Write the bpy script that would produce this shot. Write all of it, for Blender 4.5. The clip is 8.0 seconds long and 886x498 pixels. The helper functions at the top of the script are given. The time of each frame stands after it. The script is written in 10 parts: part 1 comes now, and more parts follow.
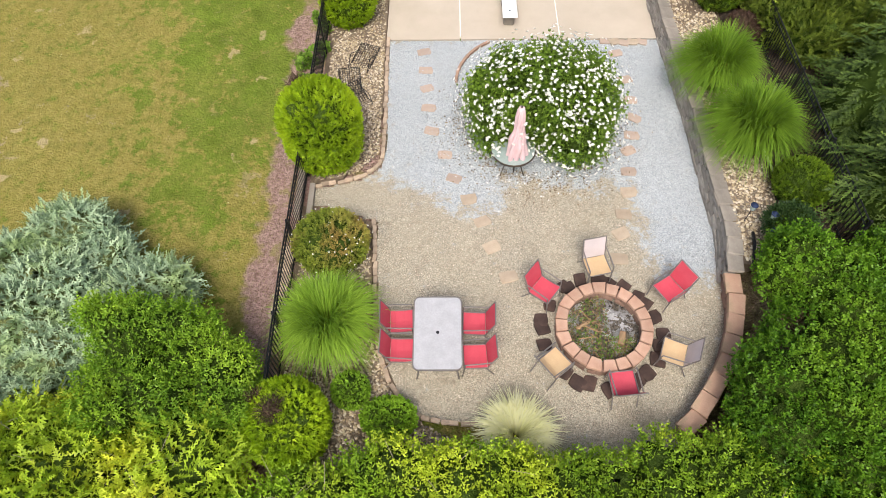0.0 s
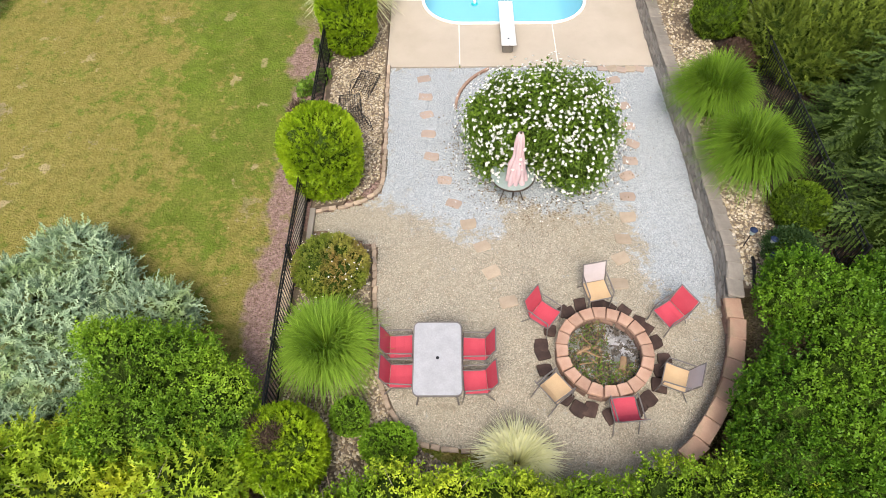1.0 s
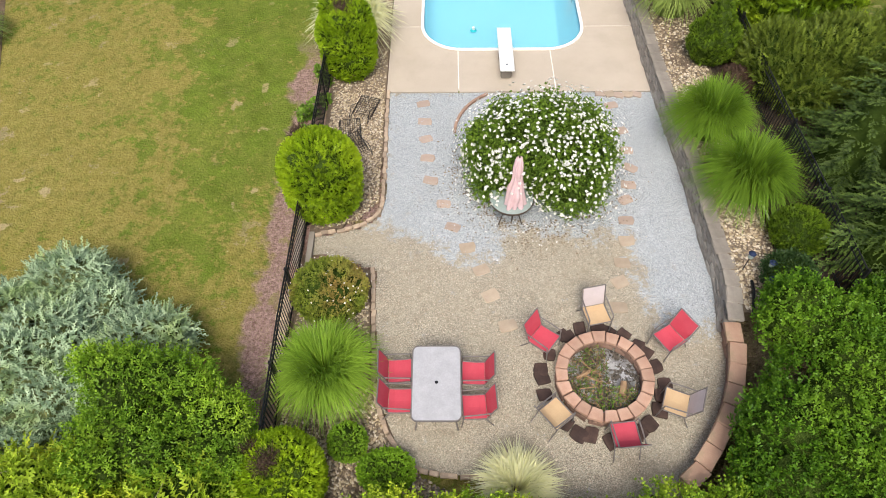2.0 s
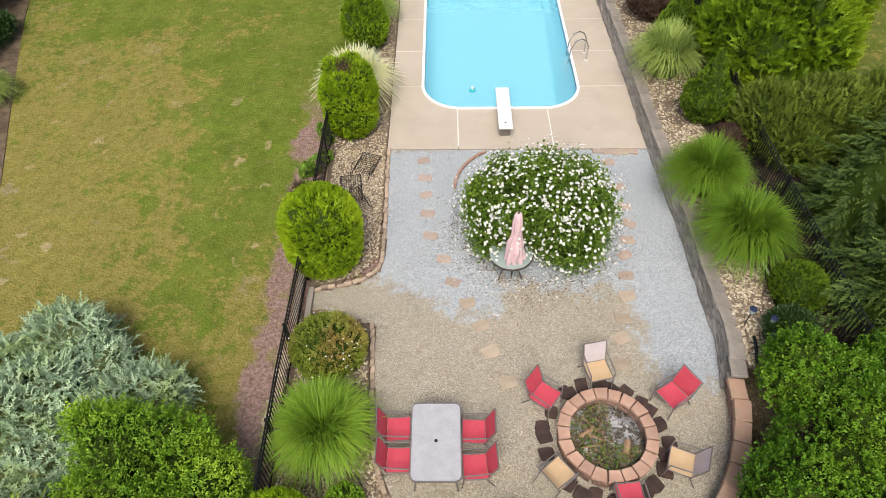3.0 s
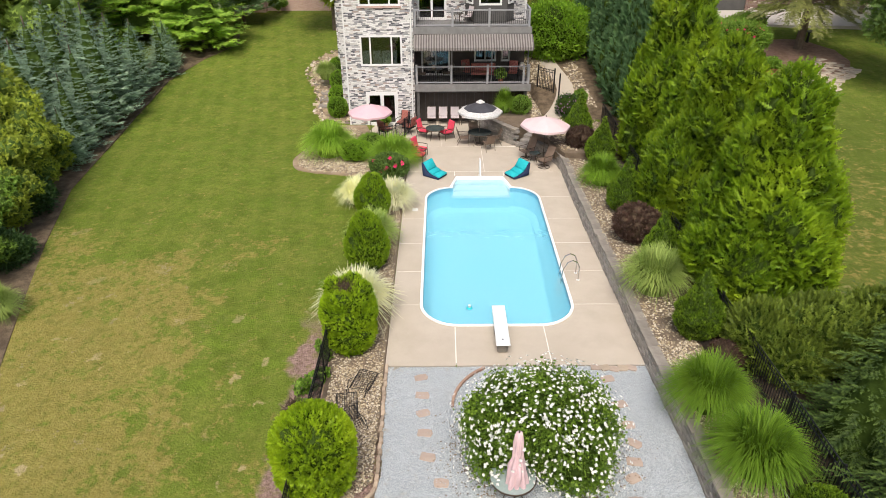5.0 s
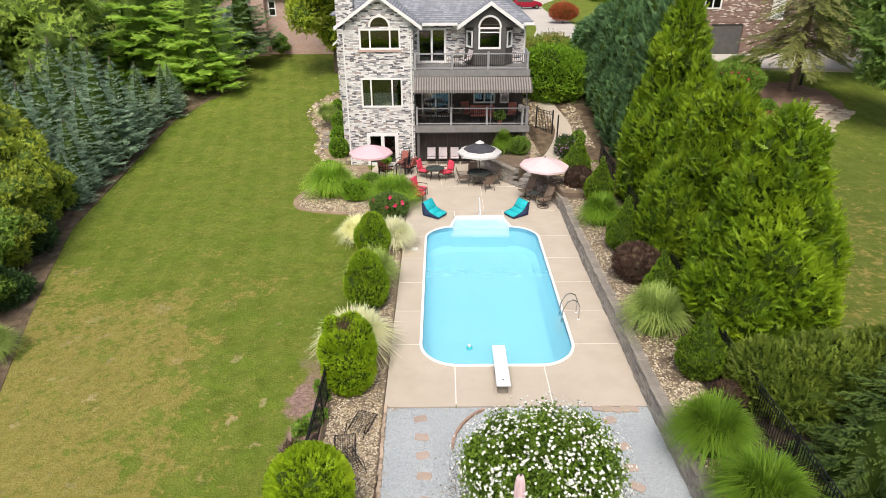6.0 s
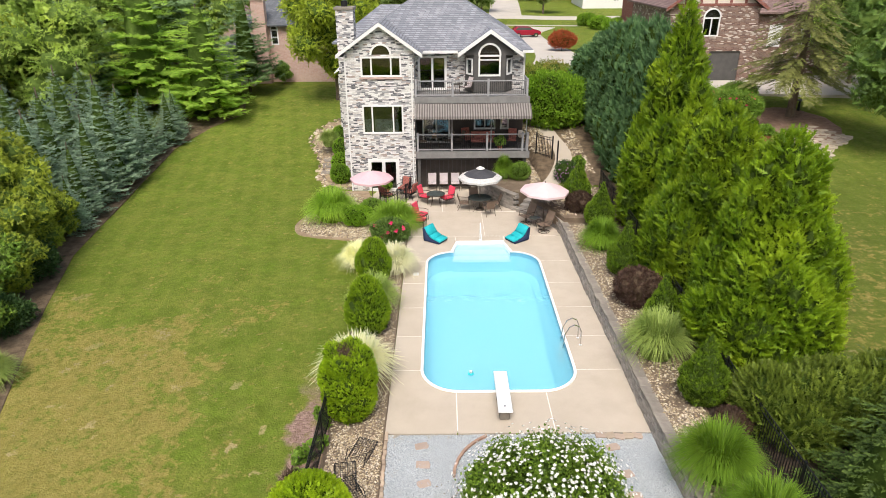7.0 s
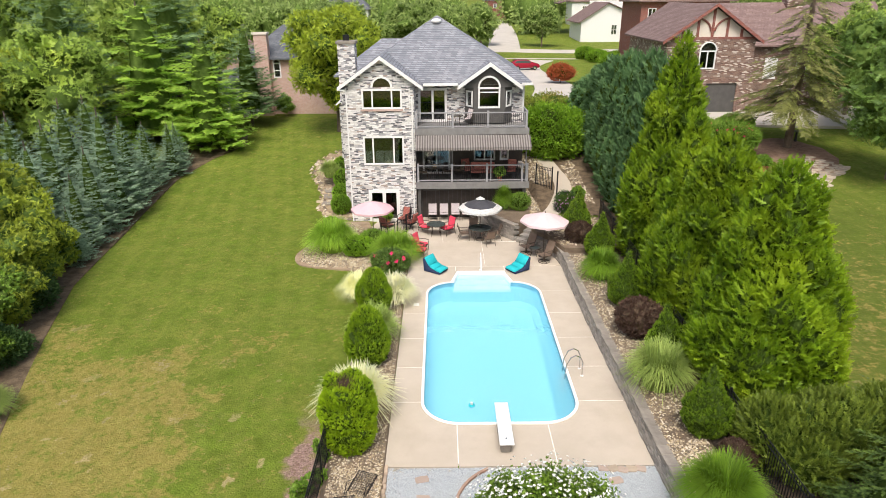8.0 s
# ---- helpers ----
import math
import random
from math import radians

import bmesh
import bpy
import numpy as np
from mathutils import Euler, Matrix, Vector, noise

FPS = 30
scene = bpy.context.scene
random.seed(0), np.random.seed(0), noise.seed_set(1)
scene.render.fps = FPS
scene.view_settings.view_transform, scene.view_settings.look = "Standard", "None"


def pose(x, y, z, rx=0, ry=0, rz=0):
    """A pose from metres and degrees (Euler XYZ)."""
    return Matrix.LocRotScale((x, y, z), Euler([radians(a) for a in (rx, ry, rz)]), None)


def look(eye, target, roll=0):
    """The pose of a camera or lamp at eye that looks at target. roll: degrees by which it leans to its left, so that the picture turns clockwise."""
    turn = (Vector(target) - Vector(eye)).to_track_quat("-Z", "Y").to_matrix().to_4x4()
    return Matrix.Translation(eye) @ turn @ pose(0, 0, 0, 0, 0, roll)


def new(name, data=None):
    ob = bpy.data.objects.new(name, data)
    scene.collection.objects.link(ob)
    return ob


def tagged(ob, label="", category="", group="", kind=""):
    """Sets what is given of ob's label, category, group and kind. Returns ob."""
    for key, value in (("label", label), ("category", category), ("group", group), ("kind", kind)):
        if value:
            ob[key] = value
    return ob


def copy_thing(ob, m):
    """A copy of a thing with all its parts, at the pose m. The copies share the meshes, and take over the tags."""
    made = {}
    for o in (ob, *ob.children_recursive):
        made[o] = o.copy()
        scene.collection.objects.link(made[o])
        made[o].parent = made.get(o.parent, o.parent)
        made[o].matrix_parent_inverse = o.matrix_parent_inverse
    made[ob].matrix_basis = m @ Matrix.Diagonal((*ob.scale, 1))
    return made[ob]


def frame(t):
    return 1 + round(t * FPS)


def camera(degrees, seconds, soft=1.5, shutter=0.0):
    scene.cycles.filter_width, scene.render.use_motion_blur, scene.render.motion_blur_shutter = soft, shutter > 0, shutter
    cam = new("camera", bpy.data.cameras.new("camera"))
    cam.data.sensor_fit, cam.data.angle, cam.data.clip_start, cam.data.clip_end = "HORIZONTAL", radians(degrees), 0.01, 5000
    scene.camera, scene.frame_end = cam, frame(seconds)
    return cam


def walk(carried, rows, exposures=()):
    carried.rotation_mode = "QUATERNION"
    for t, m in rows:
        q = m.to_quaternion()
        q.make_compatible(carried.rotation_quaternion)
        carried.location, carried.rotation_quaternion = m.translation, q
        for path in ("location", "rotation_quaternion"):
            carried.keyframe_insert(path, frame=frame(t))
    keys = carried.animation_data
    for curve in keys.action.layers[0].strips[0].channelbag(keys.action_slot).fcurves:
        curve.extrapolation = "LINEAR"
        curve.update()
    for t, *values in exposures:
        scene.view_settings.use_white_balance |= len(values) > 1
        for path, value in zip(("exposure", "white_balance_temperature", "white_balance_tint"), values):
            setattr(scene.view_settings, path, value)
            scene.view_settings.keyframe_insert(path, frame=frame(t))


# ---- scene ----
import collections

# ---------------------------------------------------------------- camera and its walk
cam = camera(68.9, 8.0, 0.8)
EYE_Z = 13.2
# seconds, yaw, pitch, roll: the drone hovers and tilts up
PATH = [
    (0.0, 0.02, -58.11, 0.44), (0.5, -0.02, -57.05, 0.44), (1.0, -0.03, -55.90, 0.45), (2.5, -0.04, -51.98, 0.32),
    (3.0, -0.04, -48.93, 0.33), (3.5, -0.11, -44.46, 0.27), (4.0, -0.13, -39.16, 0.35), (4.5, -0.14, -33.76, 0.36),
    (5.0, -0.21, -29.89, 0.23), (6.5, -0.21, -25.43, 0.20), (7.0, -0.20, -24.18, 0.37), (7.5, -0.17, -22.85, 0.46),
    (8.0, -0.20, -21.50, 0.45),
]
walk(cam, [(t, pose(0, 0, EYE_Z, 90 + p, r, yw)) for t, yw, p, r in PATH], [(0.0, 0.55), (1.0, 0.52), (2.5, 0.36), (3.5, 0.28), (5.0, 0.34), (6.5, 0.42), (8.0, 0.48)])

# ---------------------------------------------------------------- world and sun: bright, thinly overcast
SUN_EL, SUN_AZ = radians(56), radians(187)
world = bpy.data.worlds.new("world")
scene.world = world
world.use_nodes = True
wn = world.node_tree
sky = wn.nodes.new("ShaderNodeTexSky")
sky.sky_type = "NISHITA"
sky.sun_disc = False
sky.sun_elevation, sky.sun_rotation = SUN_EL, SUN_AZ
sky.air_density, sky.dust_density, sky.ozone_density = 1.0, 6.0, 0.6
wn.nodes["Background"].inputs["Strength"].default_value = 0.125
wn.links.new(sky.outputs["Color"], wn.nodes["Background"].inputs["Color"])
sun = new("sun", bpy.data.lights.new("sun", "SUN"))
sun.data.energy, sun.data.angle, sun.data.color = 1.9, radians(24), (1.0, 0.965, 0.915)
# the sun stands at azimuth SUN_AZ clockwise from +y
_sd = Vector((math.sin(SUN_AZ) * math.cos(SUN_EL), math.cos(SUN_AZ) * math.cos(SUN_EL), math.sin(SUN_EL)))
sun.matrix_world = look(_sd * 60, (0, 0, 0))
# ---------------------------------------------------------------- materials
def nodes_of(name):
    m = bpy.data.materials.new(name)
    m.use_nodes = True
    nt = m.node_tree
    return m, nt, nt.nodes["Principled BSDF"]


def add(nt, kind, **inputs):
    n = nt.nodes.new(kind)
    for k, v in inputs.items():
        n.inputs[k.replace("_", " ")].default_value = v
    return n


def col4(c):
    return (c[0], c[1], c[2], 1.0)


def mixc(nt, fac, a, b, blend="MIX"):
    """Colour mix; each of fac, a, b is a socket or a value."""
    n = nt.nodes.new("ShaderNodeMix")
    n.data_type, n.blend_type = "RGBA", blend
    for sock, v in ((n.inputs[0], fac), (n.inputs[6], a), (n.inputs[7], b)):
        if isinstance(v, bpy.types.NodeSocket):
            nt.links.new(v, sock)
        else:
            sock.default_value = v if not isinstance(v, tuple) else col4(v)
    return n.outputs[2]


def coords(nt):
    return nt.nodes.new("ShaderNodeTexCoord").outputs["Object"]


def place_of(nt):
    return nt.nodes.new("ShaderNodeNewGeometry").outputs["Position"]


def noise_of(nt, vec, scale, detail=4.0, rough=0.6, lo=0.35, hi=0.65):
    n = add(nt, "ShaderNodeTexNoise", Scale=scale, Detail=detail, Roughness=rough)
    nt.links.new(vec, n.inputs["Vector"])
    r = add(nt, "ShaderNodeMapRange", From_Min=lo, From_Max=hi)
    nt.links.new(n.outputs["Fac"], r.inputs["Value"])
    return r.outputs["Result"]


def bump_on(nt, b, height, strength, dist=0.02):
    n = add(nt, "ShaderNodeBump", Strength=strength, Distance=dist)
    nt.links.new(height, n.inputs["Height"])
    nt.links.new(n.outputs["Normal"], b.inputs["Normal"])


def surface(name, a, b2, scale=3.0, fine=40.0, rough=0.8, metal=0.0, bump=0.3, rand=0.0, world=False, spec=0.4, stain=None, stain_scale=0.7, stain_amount=0.5, dist=0.01):
    """Two-tone surface: broad patches, fine grain, a random shade for each object."""
    m, nt, p = nodes_of(name)
    vec = place_of(nt) if world else coords(nt)
    c = mixc(nt, noise_of(nt, vec, scale), a, b2)
    f = noise_of(nt, vec, fine, 3.0, 0.7, 0.25, 0.75)
    c = mixc(nt, mathn(nt, "MULTIPLY", f, 0.35), c, tuple(x * 0.55 for x in a))
    if stain:
        s = noise_of(nt, vec, stain_scale, 5.0, 0.65, 0.5, 0.75)
        c = mixc(nt, mathn(nt, "MULTIPLY", s, stain_amount), c, stain)
    if rand:
        oi = nt.nodes.new("ShaderNodeObjectInfo")
        hsv = add(nt, "ShaderNodeHueSaturation")
        v = add(nt, "ShaderNodeMapRange", To_Min=1 - rand, To_Max=1 + rand)
        nt.links.new(oi.outputs["Random"], v.inputs["Value"])
        nt.links.new(v.outputs["Result"], hsv.inputs["Value"])
        nt.links.new(c, hsv.inputs["Color"])
        c = hsv.outputs["Color"]
    nt.links.new(c, p.inputs["Base Color"])
    p.inputs["Roughness"].default_value, p.inputs["Metallic"].default_value = rough, metal
    p.inputs["Specular IOR Level"].default_value = spec
    if bump:
        bump_on(nt, p, f, bump, dist)
    return m


def mathn(nt, op, a, b=0.0, clamp=False):
    n = nt.nodes.new("ShaderNodeMath")
    n.operation, n.use_clamp = op, clamp
    for sock, v in ((n.inputs[0], a), (n.inputs[1], b)):
        if isinstance(v, bpy.types.NodeSocket):
            nt.links.new(v, sock)
        else:
            sock.default_value = v
    return n.outputs[0]


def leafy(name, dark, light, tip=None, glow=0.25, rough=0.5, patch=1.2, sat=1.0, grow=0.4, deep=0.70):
    """Leaves: each sprig its own shade, young shoot ends paler and inner shade painted dark at the foot, broad patches
    through the crown, some light through the blade.
    """
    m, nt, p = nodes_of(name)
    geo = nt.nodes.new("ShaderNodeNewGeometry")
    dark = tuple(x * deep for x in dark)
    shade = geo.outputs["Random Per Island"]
    # dark foot to pale end: shade inside the plant put into leaf colour
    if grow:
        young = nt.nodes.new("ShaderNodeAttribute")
        young.attribute_name = "growth_shade"
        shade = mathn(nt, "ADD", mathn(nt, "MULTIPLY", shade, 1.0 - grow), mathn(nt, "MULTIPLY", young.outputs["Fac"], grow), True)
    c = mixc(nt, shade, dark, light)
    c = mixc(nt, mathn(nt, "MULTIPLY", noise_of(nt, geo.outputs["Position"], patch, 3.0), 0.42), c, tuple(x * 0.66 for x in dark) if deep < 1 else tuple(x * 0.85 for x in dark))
    if tip:
        n2 = noise_of(nt, geo.outputs["Position"], patch * 0.6, 3.0, 0.6, 0.5, 0.68)
        c = mixc(nt, mathn(nt, "MULTIPLY", n2, 0.8), c, tip)
    oi = nt.nodes.new("ShaderNodeObjectInfo")
    hsv = add(nt, "ShaderNodeHueSaturation", Saturation=sat)
    v = add(nt, "ShaderNodeMapRange", To_Min=0.88, To_Max=1.12)
    nt.links.new(oi.outputs["Random"], v.inputs["Value"])
    nt.links.new(v.outputs["Result"], hsv.inputs["Value"])
    nt.links.new(c, hsv.inputs["Color"])
    c = hsv.outputs["Color"]
    nt.links.new(c, p.inputs["Base Color"])
    p.inputs["Roughness"].default_value = rough
    p.inputs["Specular IOR Level"].default_value = 0.3
    tr = nt.nodes.new("ShaderNodeBsdfTranslucent")
    nt.links.new(c, tr.inputs["Color"])
    mx = add(nt, "ShaderNodeMixShader", Fac=glow)
    nt.links.new(p.outputs["BSDF"], mx.inputs[1])
    nt.links.new(tr.outputs["BSDF"], mx.inputs[2])
    nt.links.new(mx.outputs["Shader"], nt.nodes["Material Output"].inputs["Surface"])
    return m


def plain(name, c, rough=0.5, metal=0.0, bump=0.0, scale=30.0):
    return surface(name, c, tuple(min(1, x * 1.15) for x in c), 4.0, scale, rough, metal, bump or 0.08)


def stone_veneer():
    """Ledgestone: long thin courses in white, grey and brown-black."""
    m, nt, p = nodes_of("ledgestone")
    sep = nt.nodes.new("ShaderNodeSeparateXYZ")
    nt.links.new(place_of(nt), sep.inputs[0])
    cmb = nt.nodes.new("ShaderNodeCombineXYZ")
    nt.links.new(mathn(nt, "ADD", sep.outputs["X"], sep.outputs["Y"]), cmb.inputs["X"])
    wv = mathn(nt, "MULTIPLY", mathn(nt, "SUBTRACT", noise_of(nt, place_of(nt), 1.7, 3.0), 0.5), 0.07)
    br = add(nt, "ShaderNodeTexBrick", Scale=1.0, Mortar_Size=0.006, Mortar_Smooth=0.2, Bias=0.0, Brick_Width=0.24, Row_Height=0.085)
    nt.links.new(mathn(nt, "ADD", sep.outputs["Z"], wv), cmb.inputs["Y"])
    br.offset, br.squash, br.squash_frequency, br.offset_frequency = 0.37, 1.6, 3, 2
    br.inputs["Color1"].default_value, br.inputs["Color2"].default_value = (0, 0, 0, 1), (1, 1, 1, 1)
    br.inputs["Mortar"].default_value = (0.5, 0.5, 0.5, 1)
    nt.links.new(cmb.outputs[0], br.inputs["Vector"])
    ramp = nt.nodes.new("ShaderNodeValToRGB")
    ramp.color_ramp.interpolation = "CONSTANT"
    stops = [(0.0, (0.09, 0.09, 0.105)), (0.10, (0.30, 0.30, 0.315)), (0.22, (0.70, 0.685, 0.67)), (0.34, (0.46, 0.455, 0.46)),
             (0.44, (0.74, 0.73, 0.715)), (0.60, (0.36, 0.285, 0.255)), (0.66, (0.78, 0.775, 0.765)), (0.83, (0.17, 0.17, 0.185)), (0.90, (0.60, 0.565, 0.54))]
    for i, (pos, c) in enumerate(stops):
        e = ramp.color_ramp.elements[i] if i < 2 else ramp.color_ramp.elements.new(pos)
        e.position, e.color = pos, col4(c)
    nt.links.new(br.outputs["Color"], ramp.inputs["Fac"])
    c = mixc(nt, br.outputs["Fac"], ramp.outputs["Color"], (0.42, 0.41, 0.40))
    f = noise_of(nt, place_of(nt), 14.0, 4.0, 0.7, 0.3, 0.7)
    c = mixc(nt, mathn(nt, "MULTIPLY", f, 0.15), c, (0.25, 0.23, 0.21))
    nt.links.new(c, p.inputs["Base Color"])
    p.inputs["Roughness"].default_value = 0.85
    bump_on(nt, p, mathn(nt, "SUBTRACT", br.outputs["Color"], br.outputs["Fac"]), 0.6, 0.03)
    return m


def brickwork(name, a, b2, mortar, flecks=None):
    m, nt, p = nodes_of(name)
    sep = nt.nodes.new("ShaderNodeSeparateXYZ")
    nt.links.new(place_of(nt), sep.inputs[0])
    cmb = nt.nodes.new("ShaderNodeCombineXYZ")
    nt.links.new(mathn(nt, "ADD", sep.outputs["X"], sep.outputs["Y"]), cmb.inputs["X"])
    nt.links.new(sep.outputs["Z"], cmb.inputs["Y"])
    br = add(nt, "ShaderNodeTexBrick", Scale=1.0, Mortar_Size=0.008, Brick_Width=0.3, Row_Height=0.1)
    br.inputs["Color1"].default_value, br.inputs["Color2"].default_value, br.inputs["Mortar"].default_value = (0, 0, 0, 1), (1, 1, 1, 1), (.5, .5, .5, 1)
    nt.links.new(cmb.outputs[0], br.inputs["Vector"])
    ramp = nt.nodes.new("ShaderNodeValToRGB")
    ramp.color_ramp.elements[0].color, ramp.color_ramp.elements[1].color = col4(a), col4(b2)
    if flecks:
        ramp.color_ramp.elements[1].position = 0.8
        e = ramp.color_ramp.elements.new(0.86)
        e.color = col4(flecks)
    nt.links.new(br.outputs["Color"], ramp.inputs["Fac"])
    c = mixc(nt, br.outputs["Fac"], ramp.outputs["Color"], mortar)
    nt.links.new(c, p.inputs["Base Color"])
    p.inputs["Roughness"].default_value = 0.9
    bump_on(nt, p, mathn(nt, "SUBTRACT", 1.0, br.outputs["Fac"]), 0.4, 0.01)
    return m


def shingle_roof(name, dark, light):
    m, nt, p = nodes_of(name)
    sep = nt.nodes.new("ShaderNodeSeparateXYZ")
    nt.links.new(place_of(nt), sep.inputs[0])
    cmb = nt.nodes.new("ShaderNodeCombineXYZ")
    nt.links.new(mathn(nt, "ADD", sep.outputs["X"], mathn(nt, "MULTIPLY", sep.outputs["Y"], 0.7)), cmb.inputs["X"])
    nt.links.new(sep.outputs["Z"], cmb.inputs["Y"])
    br = add(nt, "ShaderNodeTexBrick", Scale=1.0, Mortar_Size=0.012, Brick_Width=0.32, Row_Height=0.1, Bias=0.0)
    br.inputs["Color1"].default_value, br.inputs["Color2"].default_value = col4(dark), col4(light)
    br.inputs["Mortar"].default_value = col4(tuple(x * 0.6 for x in dark))
    nt.links.new(cmb.outputs[0], br.inputs["Vector"])
    n = noise_of(nt, place_of(nt), 0.9, 5.0)
    c = mixc(nt, mathn(nt, "MULTIPLY", n, 0.3), br.outputs["Color"], tuple(x * 0.7 for x in dark))
    nt.links.new(c, p.inputs["Base Color"])
    p.inputs["Roughness"].default_value = 0.9
    bump_on(nt, p, br.outputs["Fac"], 0.5, -0.02)
    return m


def pane_glass(name, tint=(0.75, 0.8, 0.8), veil=0.12):
    m, nt, p = nodes_of(name)
    nt.nodes.remove(p)
    tr = nt.nodes.new("ShaderNodeBsdfTransparent")
    tr.inputs["Color"].default_value = col4(tint)
    gl = nt.nodes.new("ShaderNodeBsdfGlossy")
    gl.inputs["Roughness"].default_value = 0.03
    fr = add(nt, "ShaderNodeFresnel", IOR=1.5)
    mx = nt.nodes.new("ShaderNodeMixShader")
    nt.links.new(mathn(nt, "ADD", fr.outputs[0], veil, True), mx.inputs["Fac"])
    nt.links.new(tr.outputs[0], mx.inputs[1])
    nt.links.new(gl.outputs[0], mx.inputs[2])
    nt.links.new(mx.outputs[0], nt.nodes["Material Output"].inputs["Surface"])
    return m


def water():
    m, nt, p = nodes_of("pool_water")
    nt.nodes.remove(p)
    tr = nt.nodes.new("ShaderNodeBsdfTransparent")
    tr.inputs["Color"].default_value = (0.82, 0.975, 1.0, 1)
    gl = nt.nodes.new("ShaderNodeBsdfGlossy")
    gl.inputs["Roughness"].default_value = 0.04
    fr = add(nt, "ShaderNodeFresnel", IOR=1.33)
    w = add(nt, "ShaderNodeTexNoise", Scale=2.2, Detail=3.0)
    nt.links.new(place_of(nt), w.inputs["Vector"])
    bp = add(nt, "ShaderNodeBump", Strength=0.25, Distance=0.02)
    nt.links.new(w.outputs["Fac"], bp.inputs["Height"])
    for n in (fr, gl):
        nt.links.new(bp.outputs["Normal"], n.inputs["Normal"])
    mx = nt.nodes.new("ShaderNodeMixShader")
    nt.links.new(fr.outputs[0], mx.inputs["Fac"])
    # a little cloudiness in the water body
    df = nt.nodes.new("ShaderNodeBsdfDiffuse")
    df.inputs["Color"].default_value = (0.26, 0.63, 0.78, 1)
    body = add(nt, "ShaderNodeMixShader", Fac=0.38)
    nt.links.new(tr.outputs[0], body.inputs[1])
    nt.links.new(df.outputs[0], body.inputs[2])
    nt.links.new(body.outputs[0], mx.inputs[1])
    nt.links.new(gl.outputs[0], mx.inputs[2])
    nt.links.new(mx.outputs[0], nt.nodes["Material Output"].inputs["Surface"])
    return m


def lawn_mat():
    """Mown grass: green sward with faint mowing stripes, straw-dry ground in the lower corner, a mulched strip by the fence."""
    m, nt, p = nodes_of("lawn")
    pos = place_of(nt)
    sep = nt.nodes.new("ShaderNodeSeparateXYZ")
    nt.links.new(pos, sep.inputs[0])
    X, Y = sep.outputs["X"], sep.outputs["Y"]

    def ramp(v, a, b2):
        n = add(nt, "ShaderNodeMapRange", From_Min=a, From_Max=b2)
        n.interpolation_type = "SMOOTHSTEP"
        nt.links.new(v, n.inputs["Value"])
        return n.outputs["Result"]

    g = mixc(nt, noise_of(nt, pos, 0.22, 4.0), (0.128, 0.215, 0.017), (0.185, 0.280, 0.027))
    g = mixc(nt, mathn(nt, "MULTIPLY", noise_of(nt, pos, 0.9, 5.0, 0.65), 0.80), g, (0.099, 0.143, 0.013))
    g = mixc(nt, mathn(nt, "MULTIPLY", noise_of(nt, pos, 0.6, 5.0, 0.7, 0.46, 0.64), 0.7), g, (0.244, 0.273, 0.047))
    g = mixc(nt, mathn(nt, "MULTIPLY", noise_of(nt, pos, 5.0, 4.0, 0.65, 0.42, 0.66), 0.45), g, (0.069, 0.105, 0.009))
    st = mathn(nt, "SINE", mathn(nt, "MULTIPLY", mathn(nt, "ADD", X, mathn(nt, "MULTIPLY", Y, 0.20)), 5.2))
    g = mixc(nt, mathn(nt, "MULTIPLY", mathn(nt, "ADD", st, mathn(nt, "MULTIPLY", noise_of(nt, pos, 0.5, 3.0), 1.4)), 0.22, True), g, (0.198, 0.252, 0.039))
    # dry ground: a broad parched patch, the worn strip towards the juniper, and a thin far one
    wob = mathn(nt, "MULTIPLY", mathn(nt, "SUBTRACT", noise_of(nt, pos, 0.35, 5.0), 0.5), 5.0)
    d1 = mathn(nt, "MULTIPLY", ramp(mathn(nt, "ADD", X, wob), -6.2, -10.5), ramp(mathn(nt, "ADD", Y, wob), 27.0, 17.0))
    d2 = mathn(nt, "MULTIPLY", ramp(mathn(nt, "ADD", Y, mathn(nt, "MULTIPLY", wob, 0.5)), 12.5, 7.5), ramp(X, -30.0, -6.0))
    d3 = mathn(nt, "MULTIPLY", ramp(X, 10.0, 13.0), ramp(Y, 40.0, 24.0))
    d4 = mathn(nt, "MULTIPLY", ramp(mathn(nt, "ADD", X, mathn(nt, "MULTIPLY", wob, 0.25)), -6.4, -5.0), ramp(Y, 15.5, 9.0))
    # tree shade painted as darker green beyond the conifers, with ranker grass
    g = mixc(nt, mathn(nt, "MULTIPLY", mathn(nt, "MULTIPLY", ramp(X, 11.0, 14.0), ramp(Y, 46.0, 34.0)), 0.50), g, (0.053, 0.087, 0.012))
    d = mathn(nt, "MAXIMUM", mathn(nt, "MAXIMUM", d1, mathn(nt, "MULTIPLY", mathn(nt, "MAXIMUM", d2, d4), 0.85)), mathn(nt, "MULTIPLY", d3, 0.34))
    n1 = noise_of(nt, pos, 0.8, 7.0, 0.7, 0.25, 0.75)
    tuft = noise_of(nt, pos, 2.2, 5.0, 0.65, 0.28, 0.72)
    n2 = noise_of(nt, pos, 5.5, 5.0, 0.7, 0.28, 0.72)
    val = mathn(nt, "ADD", mathn(nt, "MULTIPLY", d, 0.80), mathn(nt, "ADD", mathn(nt, "ADD", mathn(nt, "MULTIPLY", mathn(nt, "SUBTRACT", n1, 0.5), 0.7), mathn(nt, "MULTIPLY", mathn(nt, "SUBTRACT", tuft, 0.5), 0.95)), mathn(nt, "MULTIPLY", mathn(nt, "SUBTRACT", n2, 0.5), 0.8)))
    dry = ramp(val, 0.22, 0.70)
    straw = mixc(nt, n2, (0.270, 0.195, 0.045), (0.500, 0.375, 0.140))
